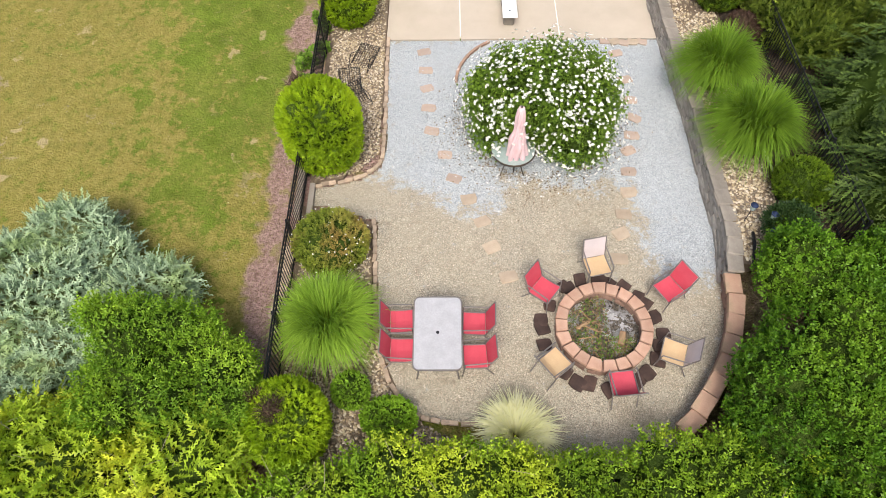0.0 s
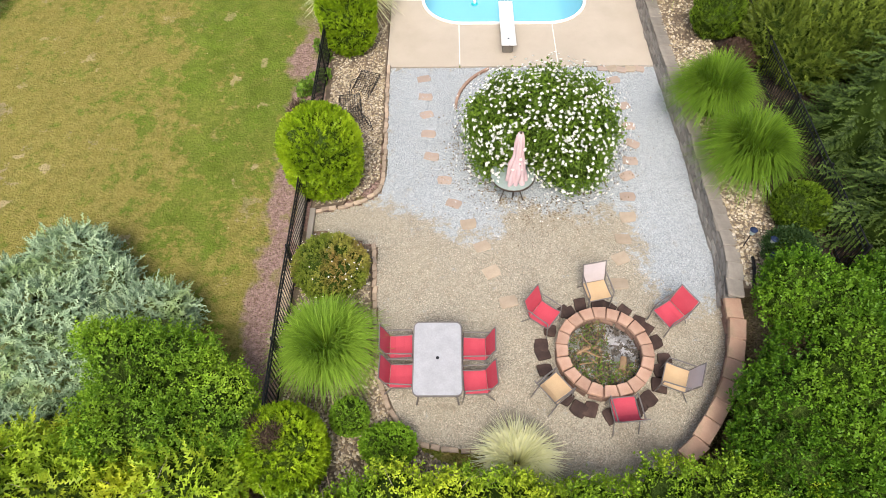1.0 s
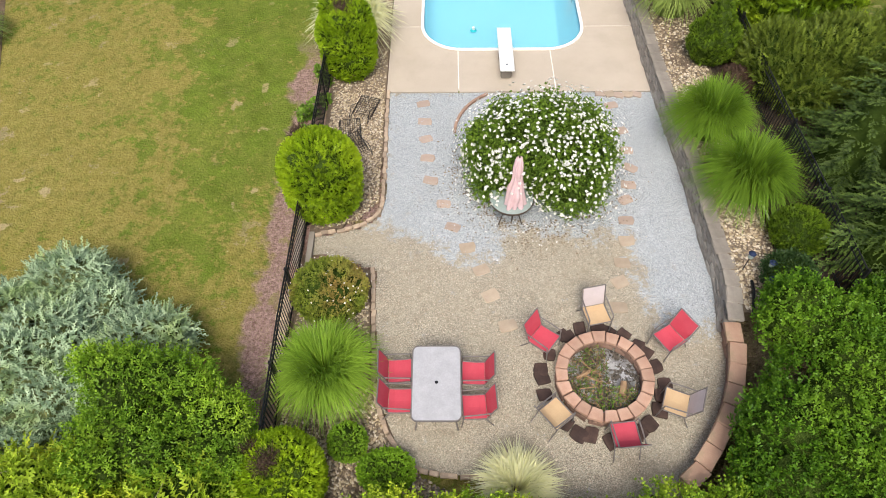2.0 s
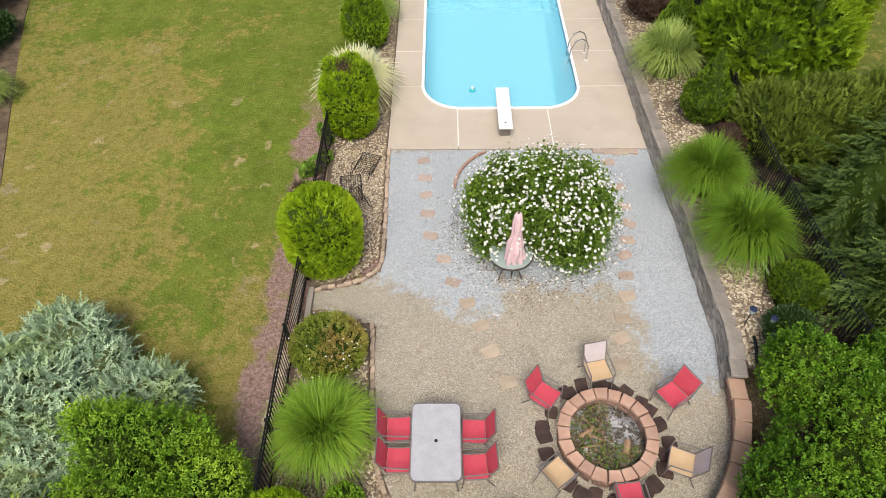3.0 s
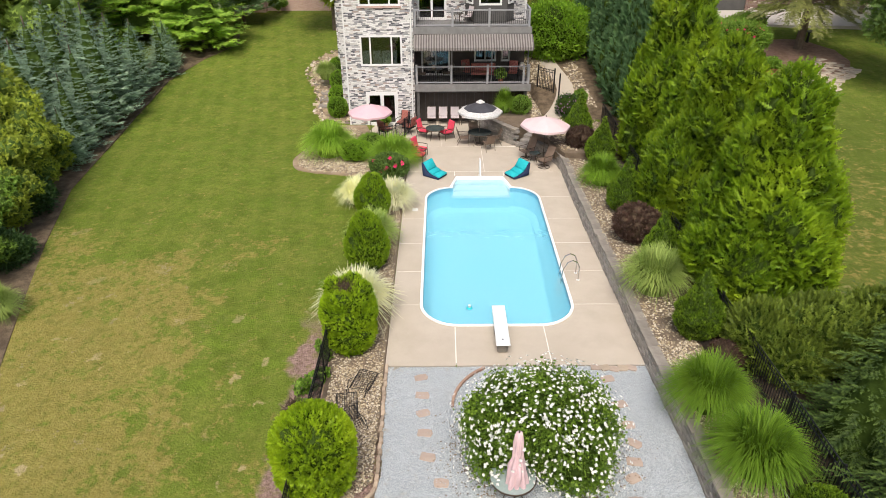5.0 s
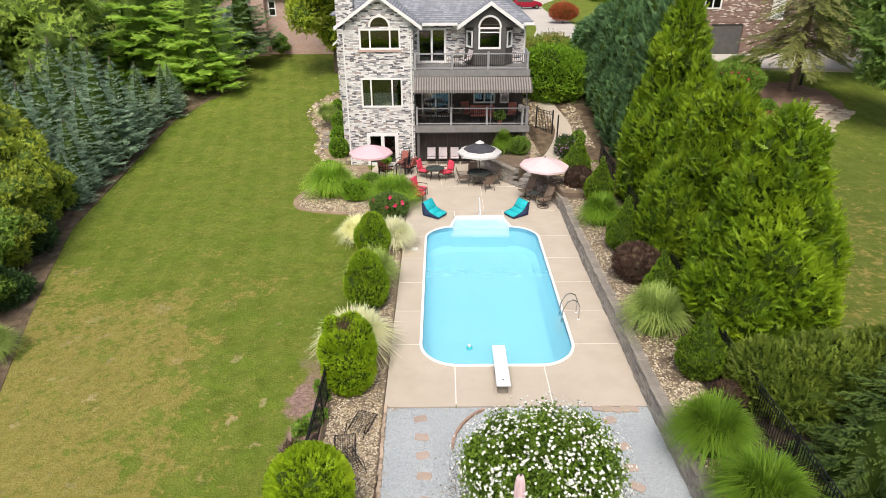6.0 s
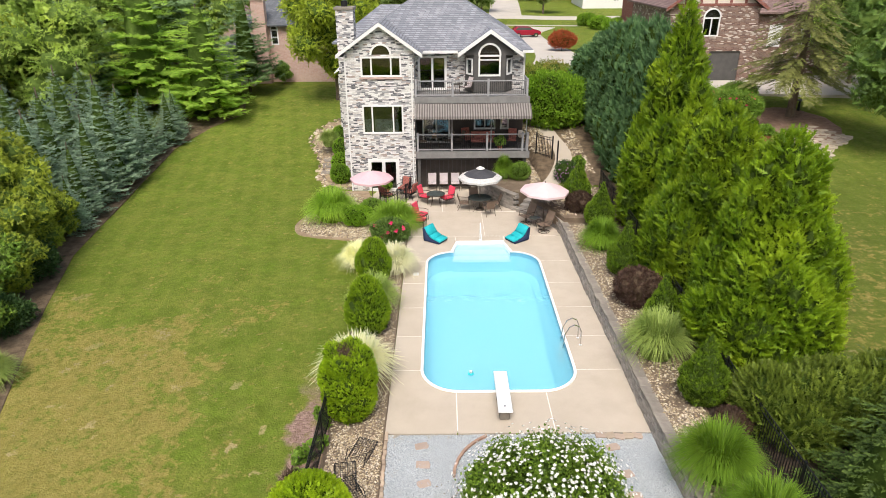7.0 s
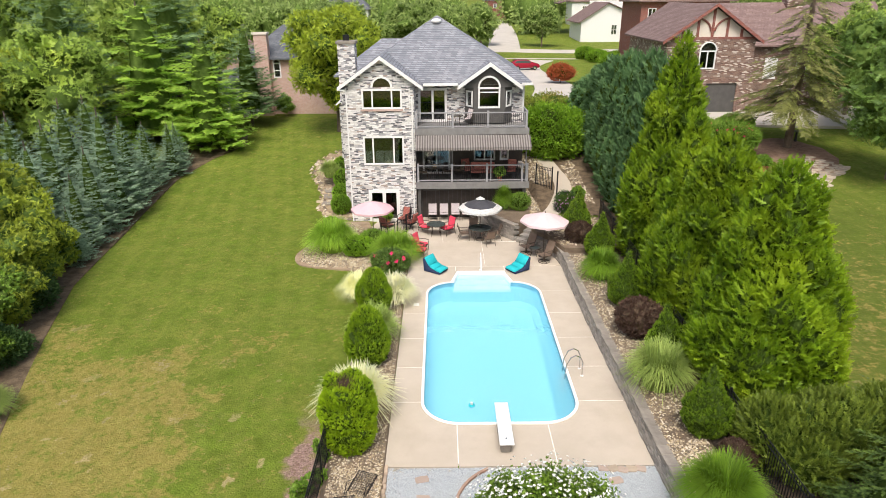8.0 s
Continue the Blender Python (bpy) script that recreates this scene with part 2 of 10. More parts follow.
    c = mixc(nt, mathn(nt, "MULTIPLY", dry, 0.68), g, straw)
    # an even thin yellowing over the whole sward
    c = mixc(nt, mathn(nt, "MULTIPLY", mathn(nt, "ADD", d, 0.25), mathn(nt, "MULTIPLY", n1, 0.30)), c, (0.304, 0.252, 0.066))
    bare = ramp(mathn(nt, "ADD", n1, mathn(nt, "MULTIPLY", mathn(nt, "SUBTRACT", n2, 0.5), 0.25)), 0.72, 0.80)
    c = mixc(nt, mathn(nt, "MULTIPLY", bare, mathn(nt, "ADD", mathn(nt, "MULTIPLY", d, 0.75), 0.10)), c, (0.396, 0.308, 0.187))
    # clumps of ranker grass, and scalped spots of bare tan earth
    clump = noise_of(nt, pos, 3.6, 4.0, 0.6, 0.50, 0.66)
    c = mixc(nt, mathn(nt, "MULTIPLY", clump, 0.36), c, (0.090, 0.132, 0.012))
    pale = noise_of(nt, pos, 1.7, 6.0, 0.7, 0.52, 0.70)
    c = mixc(nt, mathn(nt, "MULTIPLY", pale, 0.34), c, (0.330, 0.325, 0.080))
    scalp = noise_of(nt, pos, 0.95, 5.0, 0.55, 0.65, 0.68)
    c = mixc(nt, mathn(nt, "MULTIPLY", scalp, mathn(nt, "MULTIPLY", ramp(Y, 26.0, 12.0), 0.85)), c, (0.520, 0.400, 0.235))
    # mulch and low cover beside the fence
    wob2 = mathn(nt, "MULTIPLY", mathn(nt, "SUBTRACT", noise_of(nt, pos, 0.7, 5.0, 0.6), 0.5), 0.75)
    mz = mathn(nt, "MULTIPLY", ramp(mathn(nt, "ADD", mathn(nt, "ADD", X, wob2), mathn(nt, "MULTIPLY", Y, -0.02)), -5.14, -4.82), ramp(Y, 19.0, 17.0))
    mz = mathn(nt, "MULTIPLY", mz, ramp(X, -1.0, -2.0))
    mul = mixc(nt, noise_of(nt, pos, 9.0, 5.0, 0.8), (0.20, 0.115, 0.105), (0.50, 0.335, 0.310))
    mul = mixc(nt, mathn(nt, "MULTIPLY", noise_of(nt, pos, 1.3, 5.0, 0.7, 0.54, 0.64), 0.6), mul, (0.27, 0.26, 0.06))
    c = mixc(nt, mz, c, mul)
    fl = noise_of(nt, pos, 5.0, 3.0, 0.6, 0.73, 0.76)
    c = mixc(nt, mathn(nt, "MULTIPLY", fl, mathn(nt, "MULTIPLY", ramp(X, -3.8, -4.2), 0.55)), c, (0.62, 0.60, 0.34))
    # bare soil under the hedges behind the seat wall
    soil = mixc(nt, noise_of(nt, pos, 6.0, 6.0, 0.8), (0.10, 0.072, 0.048), (0.24, 0.175, 0.115))
    c = mixc(nt, mathn(nt, "MULTIPLY", ramp(mathn(nt, "ADD", X, wob2), 3.6, 4.2), mathn(nt, "MULTIPLY", ramp(Y, 7.9, 7.5), ramp(X, 12.5, 11.0))), c, soil)
    fine = noise_of(nt, pos, 14.0, 4.0, 0.65, 0.34, 0.66)
    blade = noise_of(nt, pos, 26.0, 3.0, 0.6, 0.54, 0.68)
    c = mixc(nt, mathn(nt, "MULTIPLY", blade, 0.20), c, (0.46, 0.48, 0.13))
    c = mixc(nt, mathn(nt, "MULTIPLY", fine, 0.28), c, (0.080, 0.100, 0.012))
    nt.links.new(c, p.inputs["Base Color"])
    p.inputs["Roughness"].default_value = 0.9
    p.inputs["Specular IOR Level"].default_value = 0.15
    bump_on(nt, p, fine, 0.8, 0.05)
    return m


def gravel_mat():
    """Crushed stone: tan pea gravel with a spread of blue-grey chips, told apart by the 'grey' attribute."""
    m, nt, p = nodes_of("gravel")
    pos = place_of(nt)
    vo = add(nt, "ShaderNodeTexVoronoi", Scale=62.0)
    nt.links.new(pos, vo.inputs["Vector"])
    sp = nt.nodes.new("ShaderNodeSeparateColor")
    nt.links.new(vo.outputs["Color"], sp.inputs[0])
    tan = mixc(nt, sp.outputs[0], (0.15, 0.132, 0.098), (0.545, 0.50, 0.40))
    tan = mixc(nt, mathn(nt, "MULTIPLY", noise_of(nt, pos, 0.8, 5.0), 0.45), tan, (0.37, 0.33, 0.245))
    grey = mixc(nt, sp.outputs[1], (0.21, 0.235, 0.25), (0.55, 0.595, 0.62))
    at = nt.nodes.new("ShaderNodeAttribute")
    at.attribute_name = "grey"
    edge = mathn(nt, "ADD", at.outputs["Fac"], mathn(nt, "MULTIPLY", mathn(nt, "SUBTRACT", noise_of(nt, pos, 2.6, 7.0, 0.75), 0.5), 0.95))
    k = add(nt, "ShaderNodeMapRange", From_Min=0.35, From_Max=0.65)
    nt.links.new(edge, k.inputs["Value"])
    c = mixc(nt, k.outputs["Result"], tan, grey)
    deb = noise_of(nt, pos, 3.2, 9.0, 0.82, 0.54, 0.66)
    c = mixc(nt, mathn(nt, "MULTIPLY", deb, mathn(nt, "SUBTRACT", 0.80, mathn(nt, "MULTIPLY", k.outputs["Result"], 0.5))), c, (0.21, 0.175, 0.125))
    nt.links.new(c, p.inputs["Base Color"])
    p.inputs["Roughness"].default_value = 0.92
    bump_on(nt, p, vo.outputs["Distance"], 0.55, -0.02)
    return m


def island_stones(name, cols, rough=0.8):
    m, nt, p = nodes_of(name)
    geo = nt.nodes.new("ShaderNodeNewGeometry")
    ramp = nt.nodes.new("ShaderNodeValToRGB")
    ramp.color_ramp.interpolation = "CONSTANT"
    for i, c in enumerate(cols):
        e = ramp.color_ramp.elements[i] if i < 2 else ramp.color_ramp.elements.new(i / len(cols))
        e.position, e.color = i / len(cols), col4(c)
    nt.links.new(geo.outputs["Random Per Island"], ramp.inputs["Fac"])
    f = noise_of(nt, geo.outputs["Position"], 25.0, 3.0)
    nt.links.new(mixc(nt, mathn(nt, "MULTIPLY", f, 0.3), ramp.outputs["Color"], (0.2, 0.16, 0.12)), p.inputs["Base Color"])
    p.inputs["Roughness"].default_value = rough
    return m


M = {}
M["lawn"], M["gravel"], M["water"], M["ledge"] = lawn_mat(), gravel_mat(), water(), stone_veneer()
M["concrete"] = surface("pool_deck_concrete", (0.500, 0.435, 0.350), (0.555, 0.488, 0.402), 0.9, 60.0, 0.85, bump=0.15, world=True, stain=(0.36, 0.305, 0.24), stain_scale=0.55, stain_amount=0.35)
M["joint"] = plain("joint_sealant", (0.78, 0.74, 0.68), 0.8)
M["coping"] = plain("white_coping", (0.85, 0.85, 0.84), 0.4)
M["liner"] = surface("pool_liner", (0.36, 0.72, 0.83), (0.42, 0.77, 0.86), 0.6, 20.0, 0.5, bump=0.0, world=True)
M["liner_band"] = plain("tile_band", (0.12, 0.32, 0.45), 0.3)
M["step_white"] = plain("white_acrylic", (0.82, 0.88, 0.9), 0.3)
M["mulch"] = surface("bark_mulch", (0.25, 0.155, 0.11), (0.36, 0.24, 0.175), 3.0, 45.0, 0.95, bump=1.0, world=True, stain=(0.36, 0.22, 0.21), stain_scale=1.6, stain_amount=0.6, dist=0.04)
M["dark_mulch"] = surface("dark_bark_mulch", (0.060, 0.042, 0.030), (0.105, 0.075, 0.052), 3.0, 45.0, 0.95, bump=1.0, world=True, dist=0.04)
M["dirt"] = surface("tan_dirt", (0.30, 0.22, 0.145), (0.43, 0.325, 0.22), 2.0, 40.0, 0.95, bump=0.8, world=True, stain=(0.18, 0.13, 0.08), stain_scale=1.4, stain_amount=0.6, dist=0.03)
# earth darker than the tan dirt: shadow on bank and under trees painted in
M["leaf_shade_soil"] = surface("earth_with_leaf_and_shade", (0.105, 0.075, 0.045), (0.22, 0.160, 0.100), 2.5, 40.0, 0.95, bump=0.9, world=True, stain=(0.36, 0.27, 0.17), stain_scale=1.2, stain_amount=0.6, dist=0.03)
M["soil"] = surface("bed_soil", (0.17, 0.125, 0.085), (0.25, 0.19, 0.135), 2.5, 45.0, 0.95, bump=0.8, world=True, dist=0.03)
M["river"] = island_stones("river_stones", [(0.35, 0.27, 0.150), (0.46, 0.38, 0.25), (0.12, 0.088, 0.055), (0.64, 0.57, 0.44), (0.25, 0.19, 0.12), (0.40, 0.33, 0.235), (0.18, 0.15, 0.115), (0.52, 0.44, 0.29)])
M["chips_tan"] = island_stones("tan_pea_gravel", [(0.30, 0.24, 0.17), (0.55, 0.48, 0.37), (0.66, 0.59, 0.48), (0.40, 0.33, 0.25), (0.50, 0.44, 0.36)])
M["chips_grey"] = island_stones("grey_stone_chips", [(0.33, 0.365, 0.390), (0.47, 0.510, 0.535), (0.66, 0.70, 0.72), (0.17, 0.19, 0.205), (0.39, 0.425, 0.45)])
M["edging"] = surface("edging_brick", (0.42, 0.32, 0.235), (0.50, 0.40, 0.30), 6.0, 60.0, 0.9, bump=0.4, rand=0.22)
M["block"] = surface("retaining_block", (0.29, 0.265, 0.235), (0.40, 0.370, 0.335), 5.0, 45.0, 0.92, bump=0.6, rand=0.22, stain=(0.12, 0.105, 0.09), stain_scale=2.5, stain_amount=0.5, dist=0.02)
M["cap"] = surface("wall_cap_stone", (0.235, 0.210, 0.180), (0.31, 0.280, 0.24), 4.0, 50.0, 0.92, bump=0.4, rand=0.15, stain=(0.2, 0.18, 0.14), stain_amount=0.4, stain_scale=2.0)
M["seatcap"] = surface("seat_wall_cap", (0.40, 0.25, 0.18), (0.46, 0.315, 0.225), 3.0, 45.0, 0.92, bump=0.4, rand=0.2, stain=(0.20, 0.175, 0.10), stain_scale=2.4, stain_amount=0.8)
M["pitcap"] = surface("fire_pit_cap", (0.44, 0.265, 0.19), (0.52, 0.345, 0.255), 4.0, 45.0, 0.9, bump=0.4, rand=0.14)
M["pitside"] = surface("fire_pit_block", (0.21, 0.13, 0.10), (0.30, 0.19, 0.145), 4.0, 45.0, 0.9, bump=0.6, rand=0.2)
M["slate"] = surface("dark_brown_paver", (0.050, 0.030, 0.025), (0.088, 0.054, 0.044), 5.0, 50.0, 0.8, bump=0.5, rand=0.25)
M["stepper"] = surface("stepping_stone", (0.41, 0.33, 0.245), (0.48, 0.395, 0.30), 4.0, 50.0, 0.9, bump=0.4, rand=0.15)
M["pinkpaver"] = surface("pinkish_paver", (0.43, 0.335, 0.270), (0.49, 0.39, 0.32), 4.0, 50.0, 0.9, bump=0.4, rand=0.12)
M["iron"] = plain("black_metal", (0.018, 0.018, 0.02), 0.45, 0.3)
M["bronze"] = plain("bronze_tube", (0.10, 0.078, 0.06), 0.4, 0.5)
M["tube_grey"] = plain("taupe_tube", (0.21, 0.19, 0.18), 0.45, 0.3)
M["sling_red"] = surface("red_sling", (0.54, 0.06, 0.095), (0.59, 0.08, 0.115), 3.0, 120.0, 0.7, bump=0.2)
M["sling_tan"] = surface("tan_sling", (0.56, 0.39, 0.22), (0.61, 0.44, 0.26), 3.0, 120.0, 0.75, bump=0.2)
M["sling_pale"] = surface("pale_sling", (0.53, 0.47, 0.48), (0.59, 0.53, 0.54), 3.0, 120.0, 0.75, bump=0.2)
M["sling_brown"] = surface("brown_sling", (0.19, 0.135, 0.10), (0.24, 0.175, 0.13), 3.0, 120.0, 0.75, bump=0.2)
M["cushion_red"] = surface("red_cushion", (0.70, 0.055, 0.105), (0.76, 0.085, 0.14), 5.0, 80.0, 0.85, bump=0.3)
M["cushion_floral"] = surface("dark_red_patterned_cushion", (0.30, 0.06, 0.06), (0.45, 0.22, 0.16), 14.0, 60.0, 0.85, bump=0.2)
M["frosted"] = plain("frosted_glass_top", (0.42, 0.425, 0.445), 0.22)
M["darkglass"] = plain("dark_glass_top", (0.07, 0.085, 0.08), 0.12)
M["greenglass"] = plain("green_glass_top", (0.30, 0.37, 0.35), 0.12)
M["canopy_pink"] = surface("faded_pink_canvas", (0.70, 0.43, 0.48), (0.75, 0.51, 0.55), 2.0, 90.0, 0.8, bump=0.2, stain=(0.55, 0.36, 0.36), stain_scale=2.0, stain_amount=0.4)
M["canopy_pale"] = surface("sun_bleached_pink_canvas", (0.73, 0.51, 0.54), (0.78, 0.58, 0.60), 2.0, 90.0, 0.8, bump=0.3, stain=(0.60, 0.42, 0.42), stain_scale=3.0, stain_amount=0.4)
M["canopy_blush"] = surface("blush_pink_canvas", (0.74, 0.545, 0.56), (0.78, 0.61, 0.62), 2.0, 90.0, 0.8, bump=0.3, stain=(0.62, 0.43, 0.43), stain_scale=2.0, stain_amount=0.3)
M["canvas_rose"] = surface("bright_pink_canvas", (0.70, 0.12, 0.22), (0.74, 0.17, 0.27), 2.0, 90.0, 0.8, bump=0.2)
M["canvas_black"] = surface("charcoal_canvas", (0.05, 0.05, 0.06), (0.075, 0.075, 0.085), 2.0, 90.0, 0.8, bump=0.2)
M["canvas_white"] = surface("white_patterned_canvas", (0.70, 0.69, 0.66), (0.45, 0.45, 0.45), 12.0, 90.0, 0.8, bump=0.2)
M["turq"] = surface("turquoise_cushion", (0.01, 0.42, 0.47), (0.02, 0.50, 0.55), 4.0, 60.0, 0.75, bump=0.3)
M["navy"] = plain("navy_base_fabric", (0.012, 0.025, 0.07), 0.8)
M["chrome"] = plain("stainless_steel", (0.62, 0.62, 0.62), 0.18, 1.0)
M["white"] = surface("white_trim", (0.78, 0.78, 0.77), (0.82, 0.82, 0.81), 3.0, 40.0, 0.5, bump=0.05)
M["greydeck"] = surface("grey_deck_paint", (0.20, 0.195, 0.19), (0.25, 0.245, 0.24), 3.0, 40.0, 0.6, bump=0.15)
M["rail_grey"] = surface("grey_railing", (0.30, 0.30, 0.31), (0.35, 0.35, 0.36), 3.0, 40.0, 0.5, bump=0.1)
M["siding"] = surface("charcoal_siding", (0.085, 0.082, 0.08), (0.11, 0.105, 0.10), 2.0, 40.0, 0.7, bump=0.15)
M["brownwall"] = surface("dark_brown_boarding", (0.055, 0.045, 0.04), (0.08, 0.066, 0.058), 2.0, 40.0, 0.7, bump=0.2)
M["awning"] = surface("awning_canvas", (0.105, 0.09, 0.085), (0.13, 0.115, 0.105), 2.0, 80.0, 0.85, bump=0.1)
M["awning_lt"] = surface("awning_stripe", (0.24, 0.22, 0.21), (0.27, 0.25, 0.235), 2.0, 80.0, 0.85, bump=0.1)
M["roof"] = shingle_roof("grey_shingles", (0.185, 0.198, 0.228), (0.325, 0.338, 0.37))
M["roof_brown"] = shingle_roof("brown_shingles", (0.19, 0.125, 0.115), (0.27, 0.19, 0.175))
M["roof_slate"] = shingle_roof("dark_shingles", (0.10, 0.11, 0.125), (0.17, 0.18, 0.20))
M["brick_brown"] = brickwork("brown_brick", (0.13, 0.075, 0.06), (0.24, 0.145, 0.11), (0.30, 0.26, 0.23), (0.55, 0.48, 0.42))
M["brick_red"] = brickwork("red_brick", (0.20, 0.06, 0.045), (0.28, 0.095, 0.07), (0.30, 0.22, 0.2))
M["brick_pink"] = brickwork("pink_brick", (0.46, 0.30, 0.25), (0.54, 0.37, 0.31), (0.52, 0.44, 0.40))
M["stucco"] = surface("cream_stucco", (0.70, 0.63, 0.55), (0.75, 0.68, 0.6), 2.0, 40.0, 0.9, bump=0.2)
M["glass"] = pane_glass("window_glass", (0.42, 0.46, 0.46), 0.10)
# one dark grey for the slabs and partition inside the house
M["interior"] = surface("dark_room_grey", (0.10, 0.095, 0.09), (0.13, 0.12, 0.11), 1.0, 20.0, 0.9, bump=0.0)
M["curtain"] = surface("pale_blinds", (0.55, 0.57, 0.55), (0.6, 0.62, 0.6), 2.0, 50.0, 0.9)
M["bark"] = surface("bark", (0.14, 0.105, 0.08), (0.22, 0.17, 0.13), 4.0, 30.0, 0.95, bump=0.9, dist=0.03)
M["asphalt"] = surface("pale_drive", (0.50, 0.46, 0.41), (0.56, 0.52, 0.46), 0.4, 20.0, 0.95, bump=0.2, world=True)
M["flag"] = surface("flagstone", (0.46, 0.38, 0.29), (0.56, 0.49, 0.40), 1.5, 25.0, 0.9, bump=0.5, rand=0.2)
M["ash"], nt, p = nodes_of("wood_ash")
pos = place_of(nt)
c = mixc(nt, noise_of(nt, pos, 14.0, 6.0, 0.8, 0.4, 0.6), (0.035, 0.03, 0.026), (0.30, 0.255, 0.20))
c = mixc(nt, noise_of(nt, pos, 2.6, 7.0, 0.75, 0.50, 0.54), c, (0.50, 0.50, 0.51))
c = mixc(nt, noise_of(nt, pos, 4.5, 7.0, 0.75, 0.55, 0.57), c, (0.85, 0.85, 0.86))
nt.links.new(c, p.inputs["Base Color"])
p.inputs["Roughness"].default_value = 0.95
bump_on(nt, p, noise_of(nt, pos, 20.0, 6.0, 0.8), 1.0, 0.05)
M["log"] = surface("split_log", (0.30, 0.19, 0.11), (0.42, 0.28, 0.16), 5.0, 40.0, 0.9, bump=0.7)
# solid shells inside crowns, coloured as the shade seen between leaves
M["core"] = surface("crown_shade_shell", (0.040, 0.070, 0.012), (0.075, 0.120, 0.022), 4.0, 25.0, 0.95, bump=0.8, dist=0.05, spec=0.04)
M["core_tree"] = surface("tree_shade_shell", (0.085, 0.140, 0.030), (0.150, 0.225, 0.050), 3.0, 14.0, 0.95, bump=0.8, dist=0.05, spec=0.04)
M["core_silver"] = surface("silver_shade_shell", (0.13, 0.16, 0.06), (0.22, 0.25, 0.10), 4.0, 25.0, 0.95, bump=0.8, dist=0.05, spec=0.04)
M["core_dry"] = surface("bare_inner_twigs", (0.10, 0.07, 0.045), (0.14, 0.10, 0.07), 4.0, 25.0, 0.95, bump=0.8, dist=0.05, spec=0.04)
M["dead_wood"] = surface("dead_grey_wood", (0.34, 0.29, 0.22), (0.46, 0.40, 0.32), 6.0, 50.0, 0.9, bump=0.3)
M["terracotta"] = plain("terracotta", (0.42, 0.17, 0.10), 0.85)
M["carred"] = plain("red_car_paint", (0.30, 0.012, 0.03), 0.2, 0.2)
M["tyre"] = plain("tyre_rubber", (0.02, 0.02, 0.02), 0.9)
M["plank"] = surface("weathered_timber", (0.33, 0.29, 0.24), (0.40, 0.355, 0.30), 3.0, 40.0, 0.9, bump=0.4, rand=0.15)
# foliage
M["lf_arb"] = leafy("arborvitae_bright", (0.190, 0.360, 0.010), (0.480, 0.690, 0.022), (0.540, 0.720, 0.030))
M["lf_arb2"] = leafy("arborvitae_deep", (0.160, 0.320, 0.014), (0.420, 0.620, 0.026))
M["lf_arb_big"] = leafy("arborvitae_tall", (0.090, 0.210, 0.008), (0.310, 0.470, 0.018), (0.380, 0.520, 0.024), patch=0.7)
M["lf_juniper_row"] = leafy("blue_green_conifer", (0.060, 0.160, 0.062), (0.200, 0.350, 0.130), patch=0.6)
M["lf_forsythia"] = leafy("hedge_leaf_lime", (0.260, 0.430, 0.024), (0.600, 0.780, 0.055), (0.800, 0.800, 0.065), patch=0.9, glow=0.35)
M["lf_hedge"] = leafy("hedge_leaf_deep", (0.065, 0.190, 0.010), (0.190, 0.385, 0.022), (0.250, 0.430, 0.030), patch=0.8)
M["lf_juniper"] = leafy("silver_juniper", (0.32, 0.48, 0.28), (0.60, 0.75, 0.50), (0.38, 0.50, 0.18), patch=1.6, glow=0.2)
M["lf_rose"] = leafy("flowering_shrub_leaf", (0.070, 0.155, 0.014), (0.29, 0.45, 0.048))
M["petal"] = leafy("white_petal", (0.78, 0.78, 0.74), (0.90, 0.90, 0.88), glow=0.3, grow=0, deep=1.0)
M["petal_pink"] = leafy("pink_petal", (0.70, 0.02, 0.12), (0.8, 0.05, 0.2), glow=0.2, grow=0, deep=1.0)
M["petal_mauve"] = leafy("mauve_petal", (0.42, 0.16, 0.40), (0.55, 0.28, 0.52), glow=0.2, grow=0, deep=1.0)
M["lf_spirea"] = leafy("spirea_leaf", (0.160, 0.235, 0.028), (0.380, 0.450, 0.060), (0.400, 0.270, 0.090))
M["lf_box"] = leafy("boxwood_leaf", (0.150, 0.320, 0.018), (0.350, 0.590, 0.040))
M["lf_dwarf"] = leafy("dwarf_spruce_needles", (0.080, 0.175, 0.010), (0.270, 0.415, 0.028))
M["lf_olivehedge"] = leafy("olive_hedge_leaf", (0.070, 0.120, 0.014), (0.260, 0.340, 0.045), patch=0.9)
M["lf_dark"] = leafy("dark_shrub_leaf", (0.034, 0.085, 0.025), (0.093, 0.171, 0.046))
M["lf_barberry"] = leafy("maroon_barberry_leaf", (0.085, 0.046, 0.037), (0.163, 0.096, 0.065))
# spruce: the dark between boughs is painted into the shoot feet
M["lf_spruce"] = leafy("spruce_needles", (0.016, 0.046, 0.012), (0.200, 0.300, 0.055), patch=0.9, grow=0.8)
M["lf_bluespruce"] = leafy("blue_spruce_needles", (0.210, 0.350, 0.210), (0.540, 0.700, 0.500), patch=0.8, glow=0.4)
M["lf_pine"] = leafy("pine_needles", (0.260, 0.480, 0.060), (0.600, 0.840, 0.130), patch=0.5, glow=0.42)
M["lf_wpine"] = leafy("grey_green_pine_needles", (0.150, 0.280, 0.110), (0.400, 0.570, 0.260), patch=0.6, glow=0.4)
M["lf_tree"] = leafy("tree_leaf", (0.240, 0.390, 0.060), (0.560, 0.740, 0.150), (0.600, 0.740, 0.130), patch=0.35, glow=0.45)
# distance haze mixed into this paler leaf colour
M["lf_far"] = leafy("hazed_far_leaf", (0.280, 0.400, 0.110), (0.560, 0.700, 0.220), patch=0.08, glow=0.45)
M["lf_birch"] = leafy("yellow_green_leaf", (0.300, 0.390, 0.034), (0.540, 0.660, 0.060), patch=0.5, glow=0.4)
